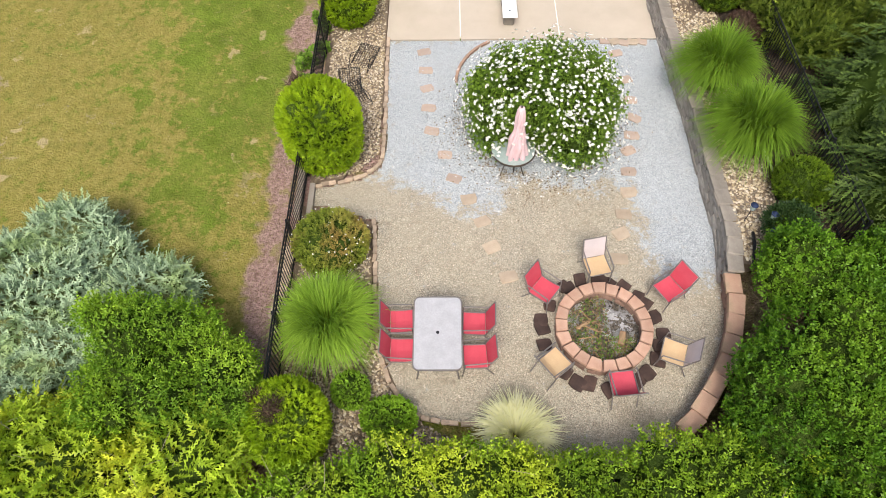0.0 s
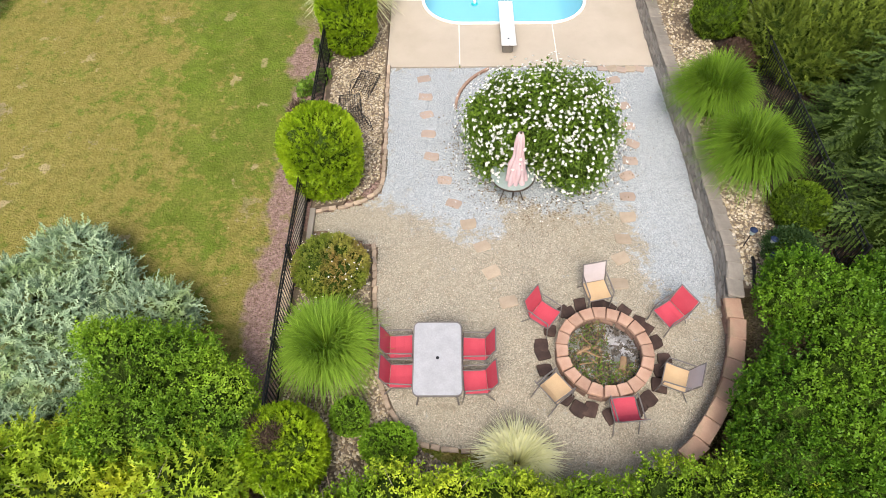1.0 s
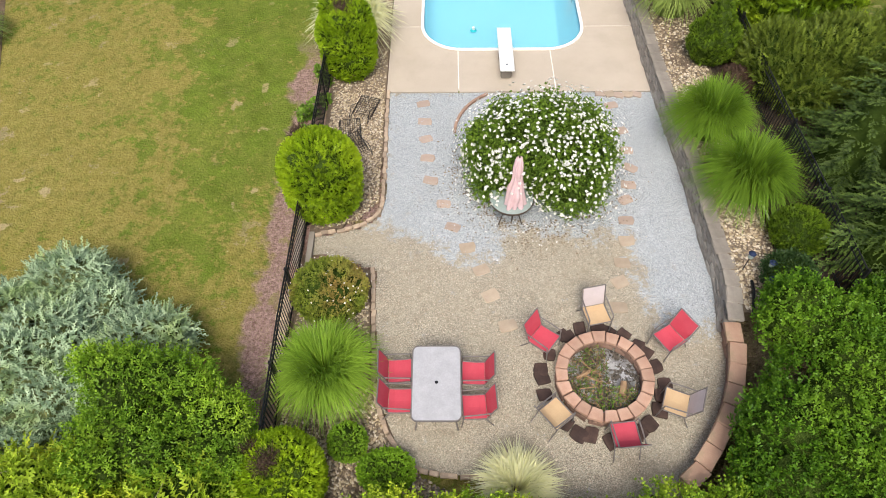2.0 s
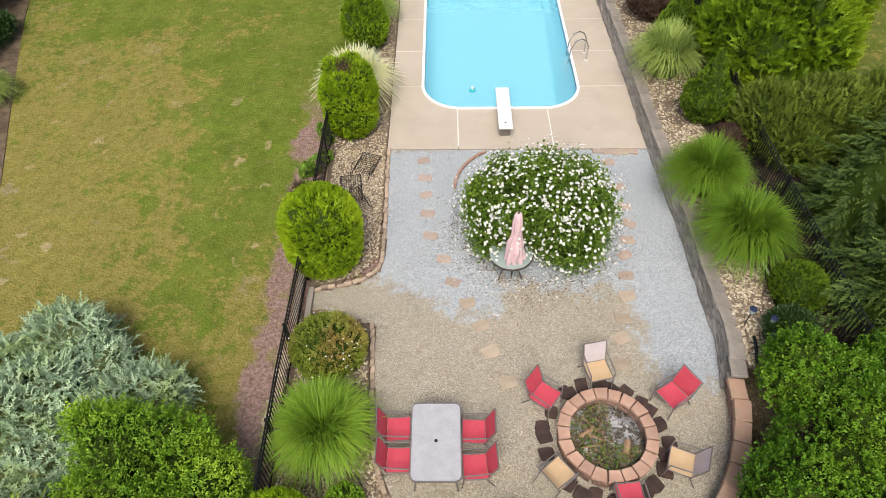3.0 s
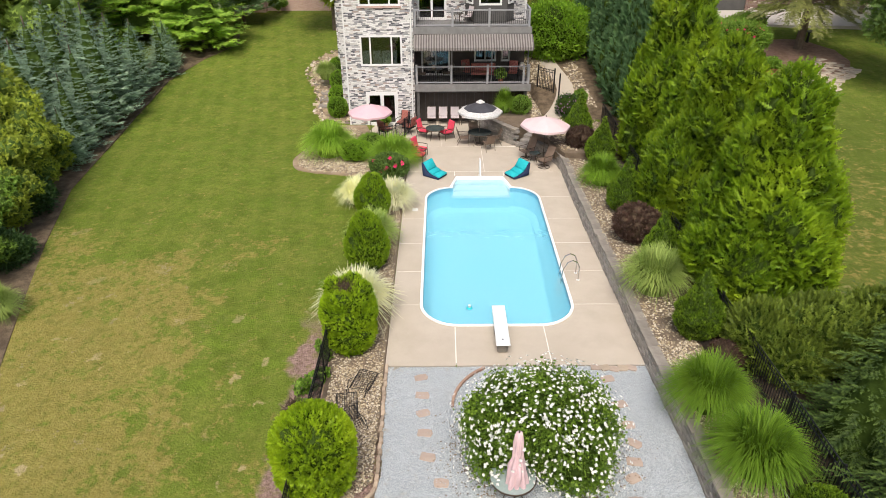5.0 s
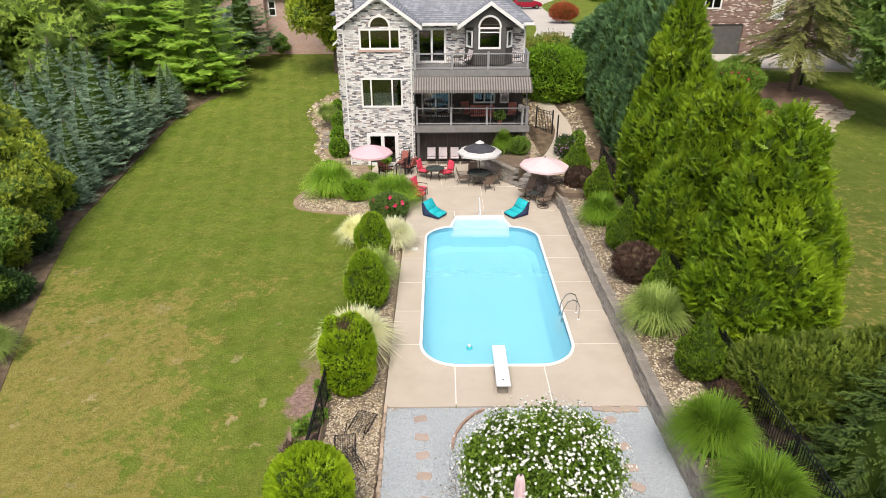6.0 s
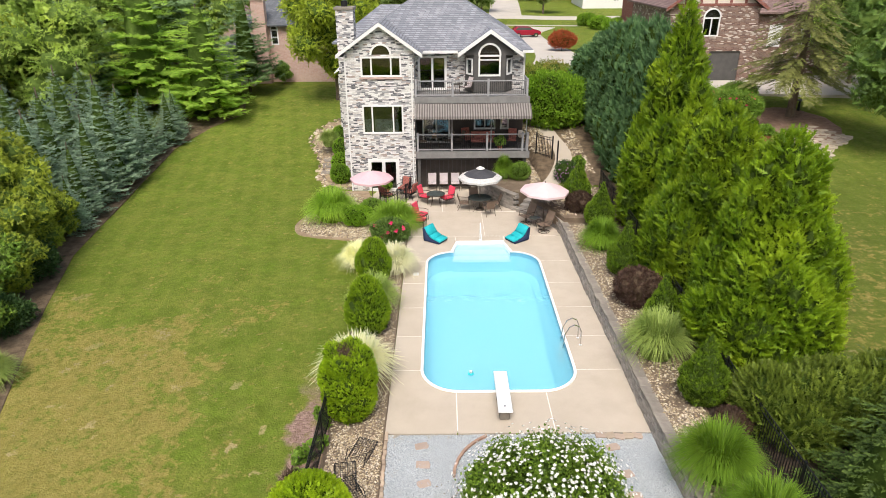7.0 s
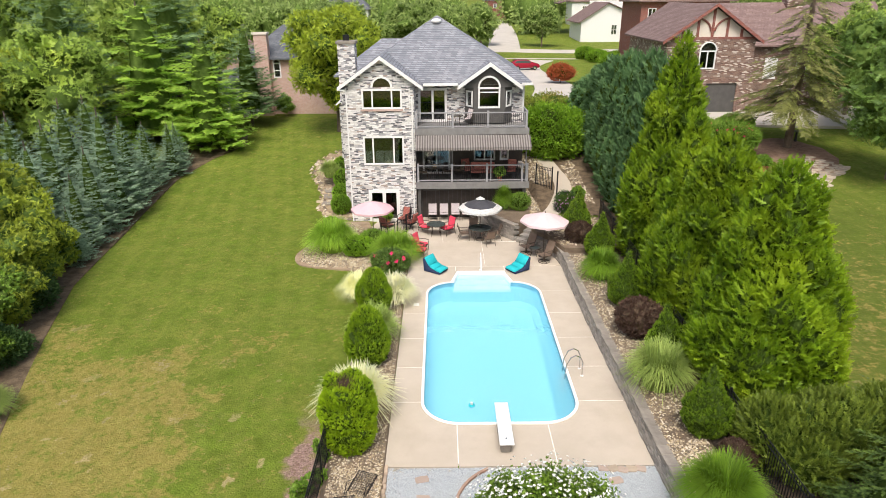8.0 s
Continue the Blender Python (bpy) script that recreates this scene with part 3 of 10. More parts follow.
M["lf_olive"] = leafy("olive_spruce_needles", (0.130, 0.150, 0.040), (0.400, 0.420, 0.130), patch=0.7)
M["lf_maple"] = leafy("red_maple_leaf", (0.400, 0.090, 0.035), (0.640, 0.190, 0.070))
M["lf_weed"] = leafy("weed_leaf", (0.153, 0.307, 0.034), (0.341, 0.528, 0.077))
M["bl_green"] = leafy("fountain_grass_blade", (0.080, 0.170, 0.012), (0.260, 0.440, 0.036), glow=0.25, grow=0.5)
M["bl_lime"] = leafy("lime_grass_blade", (0.22, 0.42, 0.030), (0.46, 0.70, 0.08), glow=0.35)
M["bl_pale"] = leafy("pale_grass_blade", (0.270, 0.410, 0.070), (0.560, 0.690, 0.200), glow=0.3)
M["bl_varieg"] = leafy("variegated_grass_blade", (0.92, 0.92, 0.50), (0.95, 0.95, 0.78), glow=0.5, grow=0.2, patch=0.3, deep=1.0)
M["lf_hedge2"] = leafy("broad_shrub_leaf", (0.170, 0.370, 0.024), (0.430, 0.690, 0.055), (0.500, 0.700, 0.055), patch=0.9, glow=0.35)
M["lf_forsythia2"] = leafy("patio_hedge_leaf", (0.180, 0.370, 0.020), (0.480, 0.710, 0.045), (0.640, 0.740, 0.055), patch=0.9, glow=0.3)
M["lf_under"] = leafy("understorey_leaf", (0.230, 0.320, 0.030), (0.580, 0.680, 0.070), patch=0.6, glow=0.4)
M["lf_oak"] = leafy("deep_tree_leaf", (0.075, 0.160, 0.030), (0.230, 0.370, 0.070), patch=0.5)
M["lf_mallow"] = leafy("mallow_leaf", (0.075, 0.150, 0.030), (0.220, 0.350, 0.070))
M["lf_litter"] = leafy("dry_leaf", (0.14, 0.095, 0.05), (0.30, 0.21, 0.11), glow=0.1, grow=0)
# ---------------------------------------------------------------- building helpers
def mesh_np(name, V, F, mats, midx=None, smooth=False, growth_shade=None):
    V, F = np.asarray(V, dtype=np.float32), np.asarray(F, dtype=np.int32)
    me = bpy.data.meshes.new(name)
    k = F.shape[1]
    me.vertices.add(len(V))
    me.vertices.foreach_set("co", V.ravel())
    me.loops.add(F.size)
    me.loops.foreach_set("vertex_index", F.ravel())
    me.polygons.add(len(F))
    me.polygons.foreach_set("loop_start", np.arange(0, F.size, k, dtype=np.int32))
    for m in mats:
        me.materials.append(m)
    if midx is not None:
        me.polygons.foreach_set("material_index", np.asarray(midx, dtype=np.int32))
    if smooth:
        me.polygons.foreach_set("use_smooth", np.ones(len(F), dtype=bool))
    if growth_shade is not None:
        me.attributes.new("growth_shade", "FLOAT", "POINT").data.foreach_set("value", np.asarray(growth_shade, dtype=np.float32))
    me.update(calc_edges=True)
    me.validate()
    return me


def put(name, me, parent=None, label="", m=None):
    ob = new(name, me)
    if parent is not None:
        ob.parent = parent
    if m is not None:
        ob.matrix_basis = m
    if label:
        tagged(ob, label)
    return ob


def part(name, bm, material, parent=None, label="", smooth=False):
    """Links a bmesh as one mesh object under a thing or a part."""
    me = bpy.data.meshes.new(name)
    bmesh.ops.recalc_face_normals(bm, faces=bm.faces)
    bm.to_mesh(me)
    bm.free()
    me.materials.append(material)
    if smooth:
        me.polygons.foreach_set("use_smooth", np.ones(len(me.polygons), dtype=bool))
    return put(name, me, parent, label)


def thing(name, label, category, group="", kind="", m=None):
    e = new(name)
    e.empty_display_size = 0.3
    if m is not None:
        e.matrix_basis = m
    return tagged(e, label, category, group, kind)


BOXF = [(0, 1, 3, 2), (4, 6, 7, 5), (0, 4, 5, 1), (2, 3, 7, 6), (0, 2, 6, 4), (1, 5, 7, 3)]


def box(bm, x0, x1, y0, y1, z0, z1, m=None, bevel=0.0):
    co = [(x, y, z) for x in (x0, x1) for y in (y0, y1) for z in (z0, z1)]
    vs = [bm.verts.new(m @ Vector(c) if m is not None else c) for c in co]
    fs = [bm.faces.new([vs[i] for i in f]) for f in BOXF]
    if bevel:
        es = list({e for f in fs for e in f.edges})
        bmesh.ops.bevel(bm, geom=es, offset=bevel, segments=1, affect="EDGES", profile=0.5)
    return bm


def abox(x0, x1, y0, y1, z0, z1, m=None, bevel=0.0):
    return box(bmesh.new(), x0, x1, y0, y1, z0, z1, m, bevel)


def tube(bm, pts, r, seg=6, r1=None, caps=True):
    """A round bar through the points, tapering from r to r1."""
    pts = [Vector(p) for p in pts]
    n = len(pts)
    rings = []
    up = Vector((0, 0, 1))
    for i, p in enumerate(pts):
        d = (pts[min(i + 1, n - 1)] - pts[max(i - 1, 0)]).normalized()
        a = d.cross(up if abs(d.z) < 0.95 else Vector((1, 0, 0))).normalized()
        b = d.cross(a)
        rr = r if r1 is None else r + (r1 - r) * i / max(n - 1, 1)
        rings.append([bm.verts.new(p + (a * math.cos(2 * math.pi * j / seg) + b * math.sin(2 * math.pi * j / seg)) * rr) for j in range(seg)])
    for u, v in zip(rings, rings[1:]):
        for j in range(seg):
            bm.faces.new((u[j], u[(j + 1) % seg], v[(j + 1) % seg], v[j]))
    if caps:
        bm.faces.new(rings[0][::-1])
        bm.faces.new(rings[-1])
    return bm


def atube(pts, r, seg=6, r1=None):
    return tube(bmesh.new(), pts, r, seg, r1)


def prism(poly, z0, z1, bm=None):
    """A plate with the given outline from z0 to z1."""
    bm = bm or bmesh.new()
    lo = [bm.verts.new((x, y, z0)) for x, y in poly]
    hi = [bm.verts.new((x, y, z1)) for x, y in poly]
    bm.faces.new(lo[::-1])
    bm.faces.new(hi)
    for i in range(len(poly)):
        j = (i + 1) % len(poly)
        bm.faces.new((lo[i], lo[j], hi[j], hi[i]))
    return bm


def upright(poly, y0, y1, bm=None):
    """A wall plate with an outline in x and z, from y0 to y1."""
    bm = bm or bmesh.new()
    lo = [bm.verts.new((x, y0, z)) for x, z in poly]
    hi = [bm.verts.new((x, y1, z)) for x, z in poly]
    bm.faces.new(lo)
    bm.faces.new(hi[::-1])
    for i in range(len(poly)):
        j = (i + 1) % len(poly)
        bm.faces.new((lo[j], lo[i], hi[i], hi[j]))
    return bm


def sstep(a, b, v):
    t = np.clip((np.asarray(v, dtype=float) - a) / (b - a), 0, 1)
    return t * t * (3 - 2 * t)


def along(poly, step, start=0.0):
    """Places and headings at even steps along a polyline."""
    out, left = [], start
    for (x0, y0), (x1, y1) in zip(poly, poly[1:]):
        d = math.hypot(x1 - x0, y1 - y0)
        while left < d:
            k = left / d
            out.append((x0 + (x1 - x0) * k, y0 + (y1 - y0) * k, math.atan2(y1 - y0, x1 - x0)))
            left += step
        left -= d
    return out


def smooth_line(poly, n=8):
    """A Catmull-Rom curve through the points."""
    P = [Vector((*p, 0)) for p in poly]
    P = [P[0] * 2 - P[1]] + P + [P[-1] * 2 - P[-2]]
    out = []
    for i in range(1, len(P) - 2):
        for j in range(n):
            t = j / n
            a, b, c, d = P[i - 1:i + 3]
            q = 0.5 * ((2 * b) + (c - a) * t + (2 * a - 5 * b + 4 * c - d) * t * t + (3 * b - a - 3 * c + d) * t ** 3)
            out.append((q.x, q.y))
    out.append((P[-2].x, P[-2].y))
    return out


# ---------------------------------------------------------------- plants
def unit(a):
    return a / np.maximum(np.linalg.norm(a, axis=-1, keepdims=True), 1e-9)


def split(F):
    """Four-cornered faces as pairs of triangles."""
    F = np.asarray(F)
    return F if F.shape[1] == 3 else np.vstack([F[:, [0, 1, 2]], F[:, [0, 2, 3]]])


def leaf_tris(P, D, N, L, W, rng):
    """One narrow blade for each leaf: from P along D, its face towards N."""
    n = len(P)
    D = unit(D)
    S = unit(np.cross(D, N + rng.normal(size=(n, 3)) * 0.35))
    L = (L * rng.uniform(0.65, 1.25, n))[:, None]
    W = (W * rng.uniform(0.7, 1.2, n))[:, None]
    k = rng.uniform(0.35, 0.65, n)[:, None]
    V = np.stack([P, P + D * L * k + S * W * 0.75, P + D * L - S * W * 0.5], 1).reshape(-1, 3)
    return V, np.arange(3 * n).reshape(n, 3)


def leaf_quads(P, D, N, L, W, rng):
    """One folded diamond for each leaf: from P along D, its face towards N."""
    n = len(P)
    D = unit(D)
    S = unit(np.cross(D, N + rng.normal(size=(n, 3)) * 0.35))
    L = (L * rng.uniform(0.65, 1.25, n))[:, None]
    W = (W * rng.uniform(0.7, 1.2, n))[:, None]
    lift = np.cross(S, D) * W * 0.18
    V = np.stack([P, P + D * L * 0.45 + S * W * 0.5 + lift, P + D * L, P + D * L * 0.45 - S * W * 0.5 + lift], 1).reshape(-1, 3)
    return V, np.arange(4 * n).reshape(n, 4)


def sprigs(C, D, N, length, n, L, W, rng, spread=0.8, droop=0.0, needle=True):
    """Shoots from C along D with n leaves each. Needle sprays lie flat, their leaflets joined along the axis; broad
    leaves stand in pairs.
    Returns vertices, triangles and each vertex's place on the painted shade ramp (0 at the dark foot, 1 at the shoot's
    pale young end)."""
    m = len(C)
    D = unit(D)
    S = unit(np.cross(D, N))
    U = np.cross(S, D)
    ln = (length * rng.uniform(0.6, 1.25, m))[:, None, None]
    sag = np.array([0, 0, -1.0]) * droop
    k = n if needle else max(2, n // 2)
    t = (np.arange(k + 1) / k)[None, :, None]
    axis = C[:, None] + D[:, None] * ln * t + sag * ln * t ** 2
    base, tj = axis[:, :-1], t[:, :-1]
    foot_to_tip = np.broadcast_to(t[..., 0], (m, k + 1))
    if needle:
        sign = np.where(np.arange(k) % 2 == 0, 1.0, -1.0)[None, :, None]
        a = spread * rng.uniform(0.75, 1.2, (m, k, 1)) * (1.0 - 0.35 * tj)
        lift = rng.normal(0, 0.22, (m, k, 1))
        d = D[:, None] * np.cos(a) + (S[:, None] * sign + U[:, None] * lift) * np.sin(a)
        Lj = L * (1.25 - 0.75 * tj) * rng.uniform(0.75, 1.2, (m, k, 1))
        tips = base + d * Lj
        V = np.concatenate([axis, tips], 1)
        G = np.concatenate([foot_to_tip, np.clip(foot_to_tip[:, :-1] + 0.35, 0, 1)], 1)
        o = (np.arange(m) * (2 * k + 1))[:, None]
        j = np.arange(k)[None]
        F = np.stack([o + j, o + np.minimum(j + 2, k), o + k + 1 + j], -1)
    else:
        V, G, F = [], [], []
        o = 0
        phi = rng.uniform(0, 6.28, (m, 1, 1)) + np.arange(k)[None, :, None] * 1.57
        side = S[:, None] * np.cos(phi) + U[:, None] * np.sin(phi) * 0.6
        for sg in (1.0, -1.0):
            a = spread * rng.uniform(0.8, 1.25, (m, k, 1)) * (1.0 - 0.4 * tj)
            d = unit(D[:, None] * np.cos(a) + side * sg * np.sin(a) + rng.normal(0, 0.18, (m, k, 3)))
            Lj = L * (1.15 - 0.4 * tj) * rng.uniform(0.7, 1.2, (m, k, 1))
            q = unit(np.cross(d, U[:, None] + rng.normal(0, 0.35, (m, k, 3))))
            half = q * W * rng.uniform(0.7, 1.15, (m, k, 1))
            V.append(np.stack([base + half * 0.25, base + d * Lj * 0.5 + half, base + d * Lj, base + d * Lj * 0.45 - half * 0.8], 2))
            G.append(np.broadcast_to(foot_to_tip[:, :-1, None], (m, k, 4)))
        V, G = np.stack(V, 2), np.stack(G, 2)
        i = np.arange(m * k * 2)[:, None] * 4
        F = np.concatenate([i + np.array([[0, 1, 2]]), i + np.array([[0, 2, 3]])], 1)
    return V.reshape(-1, 3), F.reshape(-1, 3), np.asarray(G).reshape(-1)


def shell(c, r, rng, scale, nu=16, nv=9, rough=0.12):
    """A lumpy closed core inside a crown, as quads; its dark colour stands in for inner shade."""
    u = np.linspace(0, 2 * np.pi, nu, endpoint=False)
    v = np.linspace(0.12, np.pi - 0.12, nv)
    U, Vv = np.meshgrid(u, v)
    k = scale * (1 + rng.normal(size=U.shape) * rough)
    X = np.stack([c[0] + r[0] * k * np.sin(Vv) * np.cos(U), c[1] + r[1] * k * np.sin(Vv) * np.sin(U), c[2] + r[2] * k * np.cos(Vv)], -1).reshape(-1, 3)
    F = []
    for i in range(nv - 1):
        for j in range(nu):
            F.append((i * nu + j, i * nu + (j + 1) % nu, (i + 1) * nu + (j + 1) % nu, (i + 1) * nu + j))
    return X, np.array(F)


def blob_points(blobs, n, rng, zmin=0.02):
    """Points and outward directions on the joint surface of ellipsoids (cx, cy, cz, rx, ry, rz)."""
    B = np.array(blobs, dtype=float)
    area = (B[:, 3] * B[:, 4] + B[:, 3] * B[:, 5] + B[:, 4] * B[:, 5])
    P, N = np.zeros((0, 3)), np.zeros((0, 3))
    while len(P) < n:
        i = rng.choice(len(B), n, p=area / area.sum())
        d = unit(rng.normal(size=(n, 3)))
        p = B[i, :3] + d * B[i, 3:]
        nn = unit(d / B[i, 3:])
        inside = np.zeros(n, dtype=bool)
        for b in B:
            q = (((p - b[:3]) / (b[3:] * 0.93)) ** 2).sum(1)
            inside |= q < 1
        keep = (~inside) & (p[:, 2] > zmin)
        P, N = np.vstack([P, p[keep]]), np.vstack([N, nn[keep]])
        if keep.sum() == 0:
            break
    return P[:n], N[:n]


def foliage(name, blobs, clusters, per, spread, L, W, mat, seed, up=0.35, out=0.8, wild=0.7, core=0.84, core_mat=None, depth=0.18, zmin=0.02, extra=None, face=0.6, shoot=0.0, needle=False, droop=0.0, angle=0.85):
    """A crown: clumps of leaves, or leafy shoots, over lumpy forms, with a dark core behind them painted as the inner
    shade.
    """
    rng = np.random.default_rng(seed)
    C, N = blob_points(blobs, clusters, rng, zmin)
    size = np.array(blobs, dtype=float)[:, 3:].mean()
    C = C + N * (rng.uniform(-depth, depth * 0.35, len(C)) * min(size, 1.5))[:, None]
    if shoot:
        SD = N * out + np.array([0, 0, up]) + rng.normal(size=N.shape) * wild * 0.45
        C[:, 2] = np.maximum(C[:, 2], zmin)
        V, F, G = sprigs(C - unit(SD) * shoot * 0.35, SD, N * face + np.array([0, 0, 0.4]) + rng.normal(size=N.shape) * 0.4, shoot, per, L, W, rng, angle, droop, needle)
    else:
        P = np.repeat(C, per, 0)
        NN = np.repeat(N, per, 0)
        off = rng.normal(size=P.shape) * spread
        P = P + off
        D = NN * out + np.array([0, 0, up]) + unit(off) * 0.45 + rng.normal(size=P.shape) * wild * 0.5
        P[:, 2] = np.maximum(P[:, 2], zmin)
        V, F = leaf_tris(P, D, NN * face + np.array([0, 0, 0.5]), L, W, rng)
        G = np.full(len(V), 0.5)
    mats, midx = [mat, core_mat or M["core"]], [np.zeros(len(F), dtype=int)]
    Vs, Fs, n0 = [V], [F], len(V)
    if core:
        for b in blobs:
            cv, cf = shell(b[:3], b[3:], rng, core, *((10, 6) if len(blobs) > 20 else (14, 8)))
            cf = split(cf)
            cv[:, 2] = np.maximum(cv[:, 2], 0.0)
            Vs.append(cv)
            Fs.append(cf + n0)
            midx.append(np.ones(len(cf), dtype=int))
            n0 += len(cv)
    if extra:
        # flowers: (material, number of blooms, petal length, petal width)
        em, en, eL, eW = extra
        C2, N2 = blob_points(blobs, en, rng, zmin)
        C2 = C2 + N2 * rng.uniform(0.0, 0.04 + shoot * 0.9, en)[:, None]
        P2, N3 = np.repeat(C2, 5, 0), np.repeat(unit(N2 + np.array([0, 0, 0.3])), 5, 0)
        a = np.tile(np.arange(5) * 2 * np.pi / 5, en) + np.repeat(rng.uniform(0, 6, en), 5)
        t1 = unit(np.cross(N3, np.array([0.3, 0.5, 0.81])))
        t2 = np.cross(N3, t1)
        D2 = t1 * np.cos(a)[:, None] + t2 * np.sin(a)[:, None] + N3 * 0.45
        V2, F2 = leaf_quads(P2, D2, N3, eL, eW, rng)
        F2 = split(F2)
        Vs.append(V2)
        Fs.append(F2 + n0)
        midx.append(np.full(len(F2), 2))
        mats.append(em)
    Vs = np.vstack(Vs)
    return mesh_np(name, Vs, np.vstack(Fs), mats, np.concatenate(midx), growth_shade=np.concatenate([G, np.full(len(Vs) - len(G), 0.5)]))


def lumps(rx, ry, rz, n, seed, size=0.42, cz=None, low=-0.2):
    """One large ellipsoid with smaller ones round it, for an uneven outline."""
    rng = np.random.default_rng(seed)
    cz = rz if cz is None else cz
    out = [(0, 0, cz, rx, ry, rz)]
    for _ in range(n):
        d = unit(rng.normal(size=3))
        if d[2] < low:
            d[2] = -d[2]
        s = size * rng.uniform(0.7, 1.2)
        out.append((d[0] * rx * 0.72, d[1] * ry * 0.72, cz + d[2] * rz * 0.72, rx * s, ry * s, rz * s))
    return out


def stems(n, h, spread, r, seed):
    rng = np.random.default_rng(seed)
    bm = bmesh.new()
    for i in range(n):
        a = rng.uniform(0, 6.28)
        k = rng.uniform(0.3, 1) * spread
        x, y = math.cos(a), math.sin(a)
        tube(bm, [(x * 0.06, y * 0.06, -0.05), (x * k * 0.4, y * k * 0.4, h * 0.5), (x * k, y * k, h)], r, 5, r * 0.4)
    return bm


def shrub(name, x, y, z, me_leaf, label, category, group="", rz=0.0, h=0.8, stem_n=5, spread=0.3, s=1.0):
    e = thing(name, label, category, group, m=Matrix.Translation((x, y, z)) @ Matrix.Rotation(rz, 4, "Z") @ Matrix.Scale(s, 4))
    part("stem", stems(stem_n, h, spread, 0.025, int(abs(x * 31 + y * 17)) + 1), M["bark"], e)
    put("foliage", me_leaf, e)
    return e


def blades(name, n, r0, h, reach, w, mat, seed, droop=0.5, segs=3, upright_k=0.5):
    """A clump of arching grass blades."""
    rng = np.random.default_rng(seed)
    a = rng.uniform(0, 2 * np.pi, n)
    rr = r0 * np.sqrt(rng.uniform(0, 1, n))
    base = np.stack([rr * np.cos(a), rr * np.sin(a), np.zeros(n)], 1)
    a2 = a + rng.normal(0, 0.5, n)
    hd = np.stack([np.cos(a2), np.sin(a2), np.zeros(n)], 1)
    sd = np.stack([-np.sin(a2), np.cos(a2), np.zeros(n)], 1)
    k = rng.uniform(0, 1, n)
    R = reach * (0.15 + 0.95 * k)
    Hh = h * (1.05 - 0.25 * k) * rng.uniform(0.75, 1.1, n)
    dr = droop * h * k * rng.uniform(0.6, 1.3, n)
    T = np.linspace(0, 1, segs + 1)
    V = []
    for t in T:
        c = base + hd * (R * t ** 1.6)[:, None]
        c[:, 2] = Hh * (1 - (1 - t) ** 1.7) - dr * t ** 3
        ww = (w * (1 - t ** 2) + 0.0015) * rng.uniform(0.9, 1.1, n)
        V.append(np.stack([c - sd * ww[:, None], c + sd * ww[:, None]], 1))
    V = np.stack(V, 1)  # n, segs+1, 2, 3
    V[..., 2] = np.maximum(V[..., 2], 0.01)
    idx = np.arange(n * (segs + 1) * 2).reshape(n, segs + 1, 2)
    F = np.stack([idx[:, :-1, 0], idx[:, :-1, 1], idx[:, 1:, 1], idx[:, 1:, 0]], -1).reshape(-1, 4)
    # blades run dark to pale upwards, the clump's inner shade in their colour
    return mesh_np(name, V.reshape(-1, 3), F, [mat], growth_shade=np.broadcast_to(T[None, :, None], (n, segs + 1, 2)).ravel())


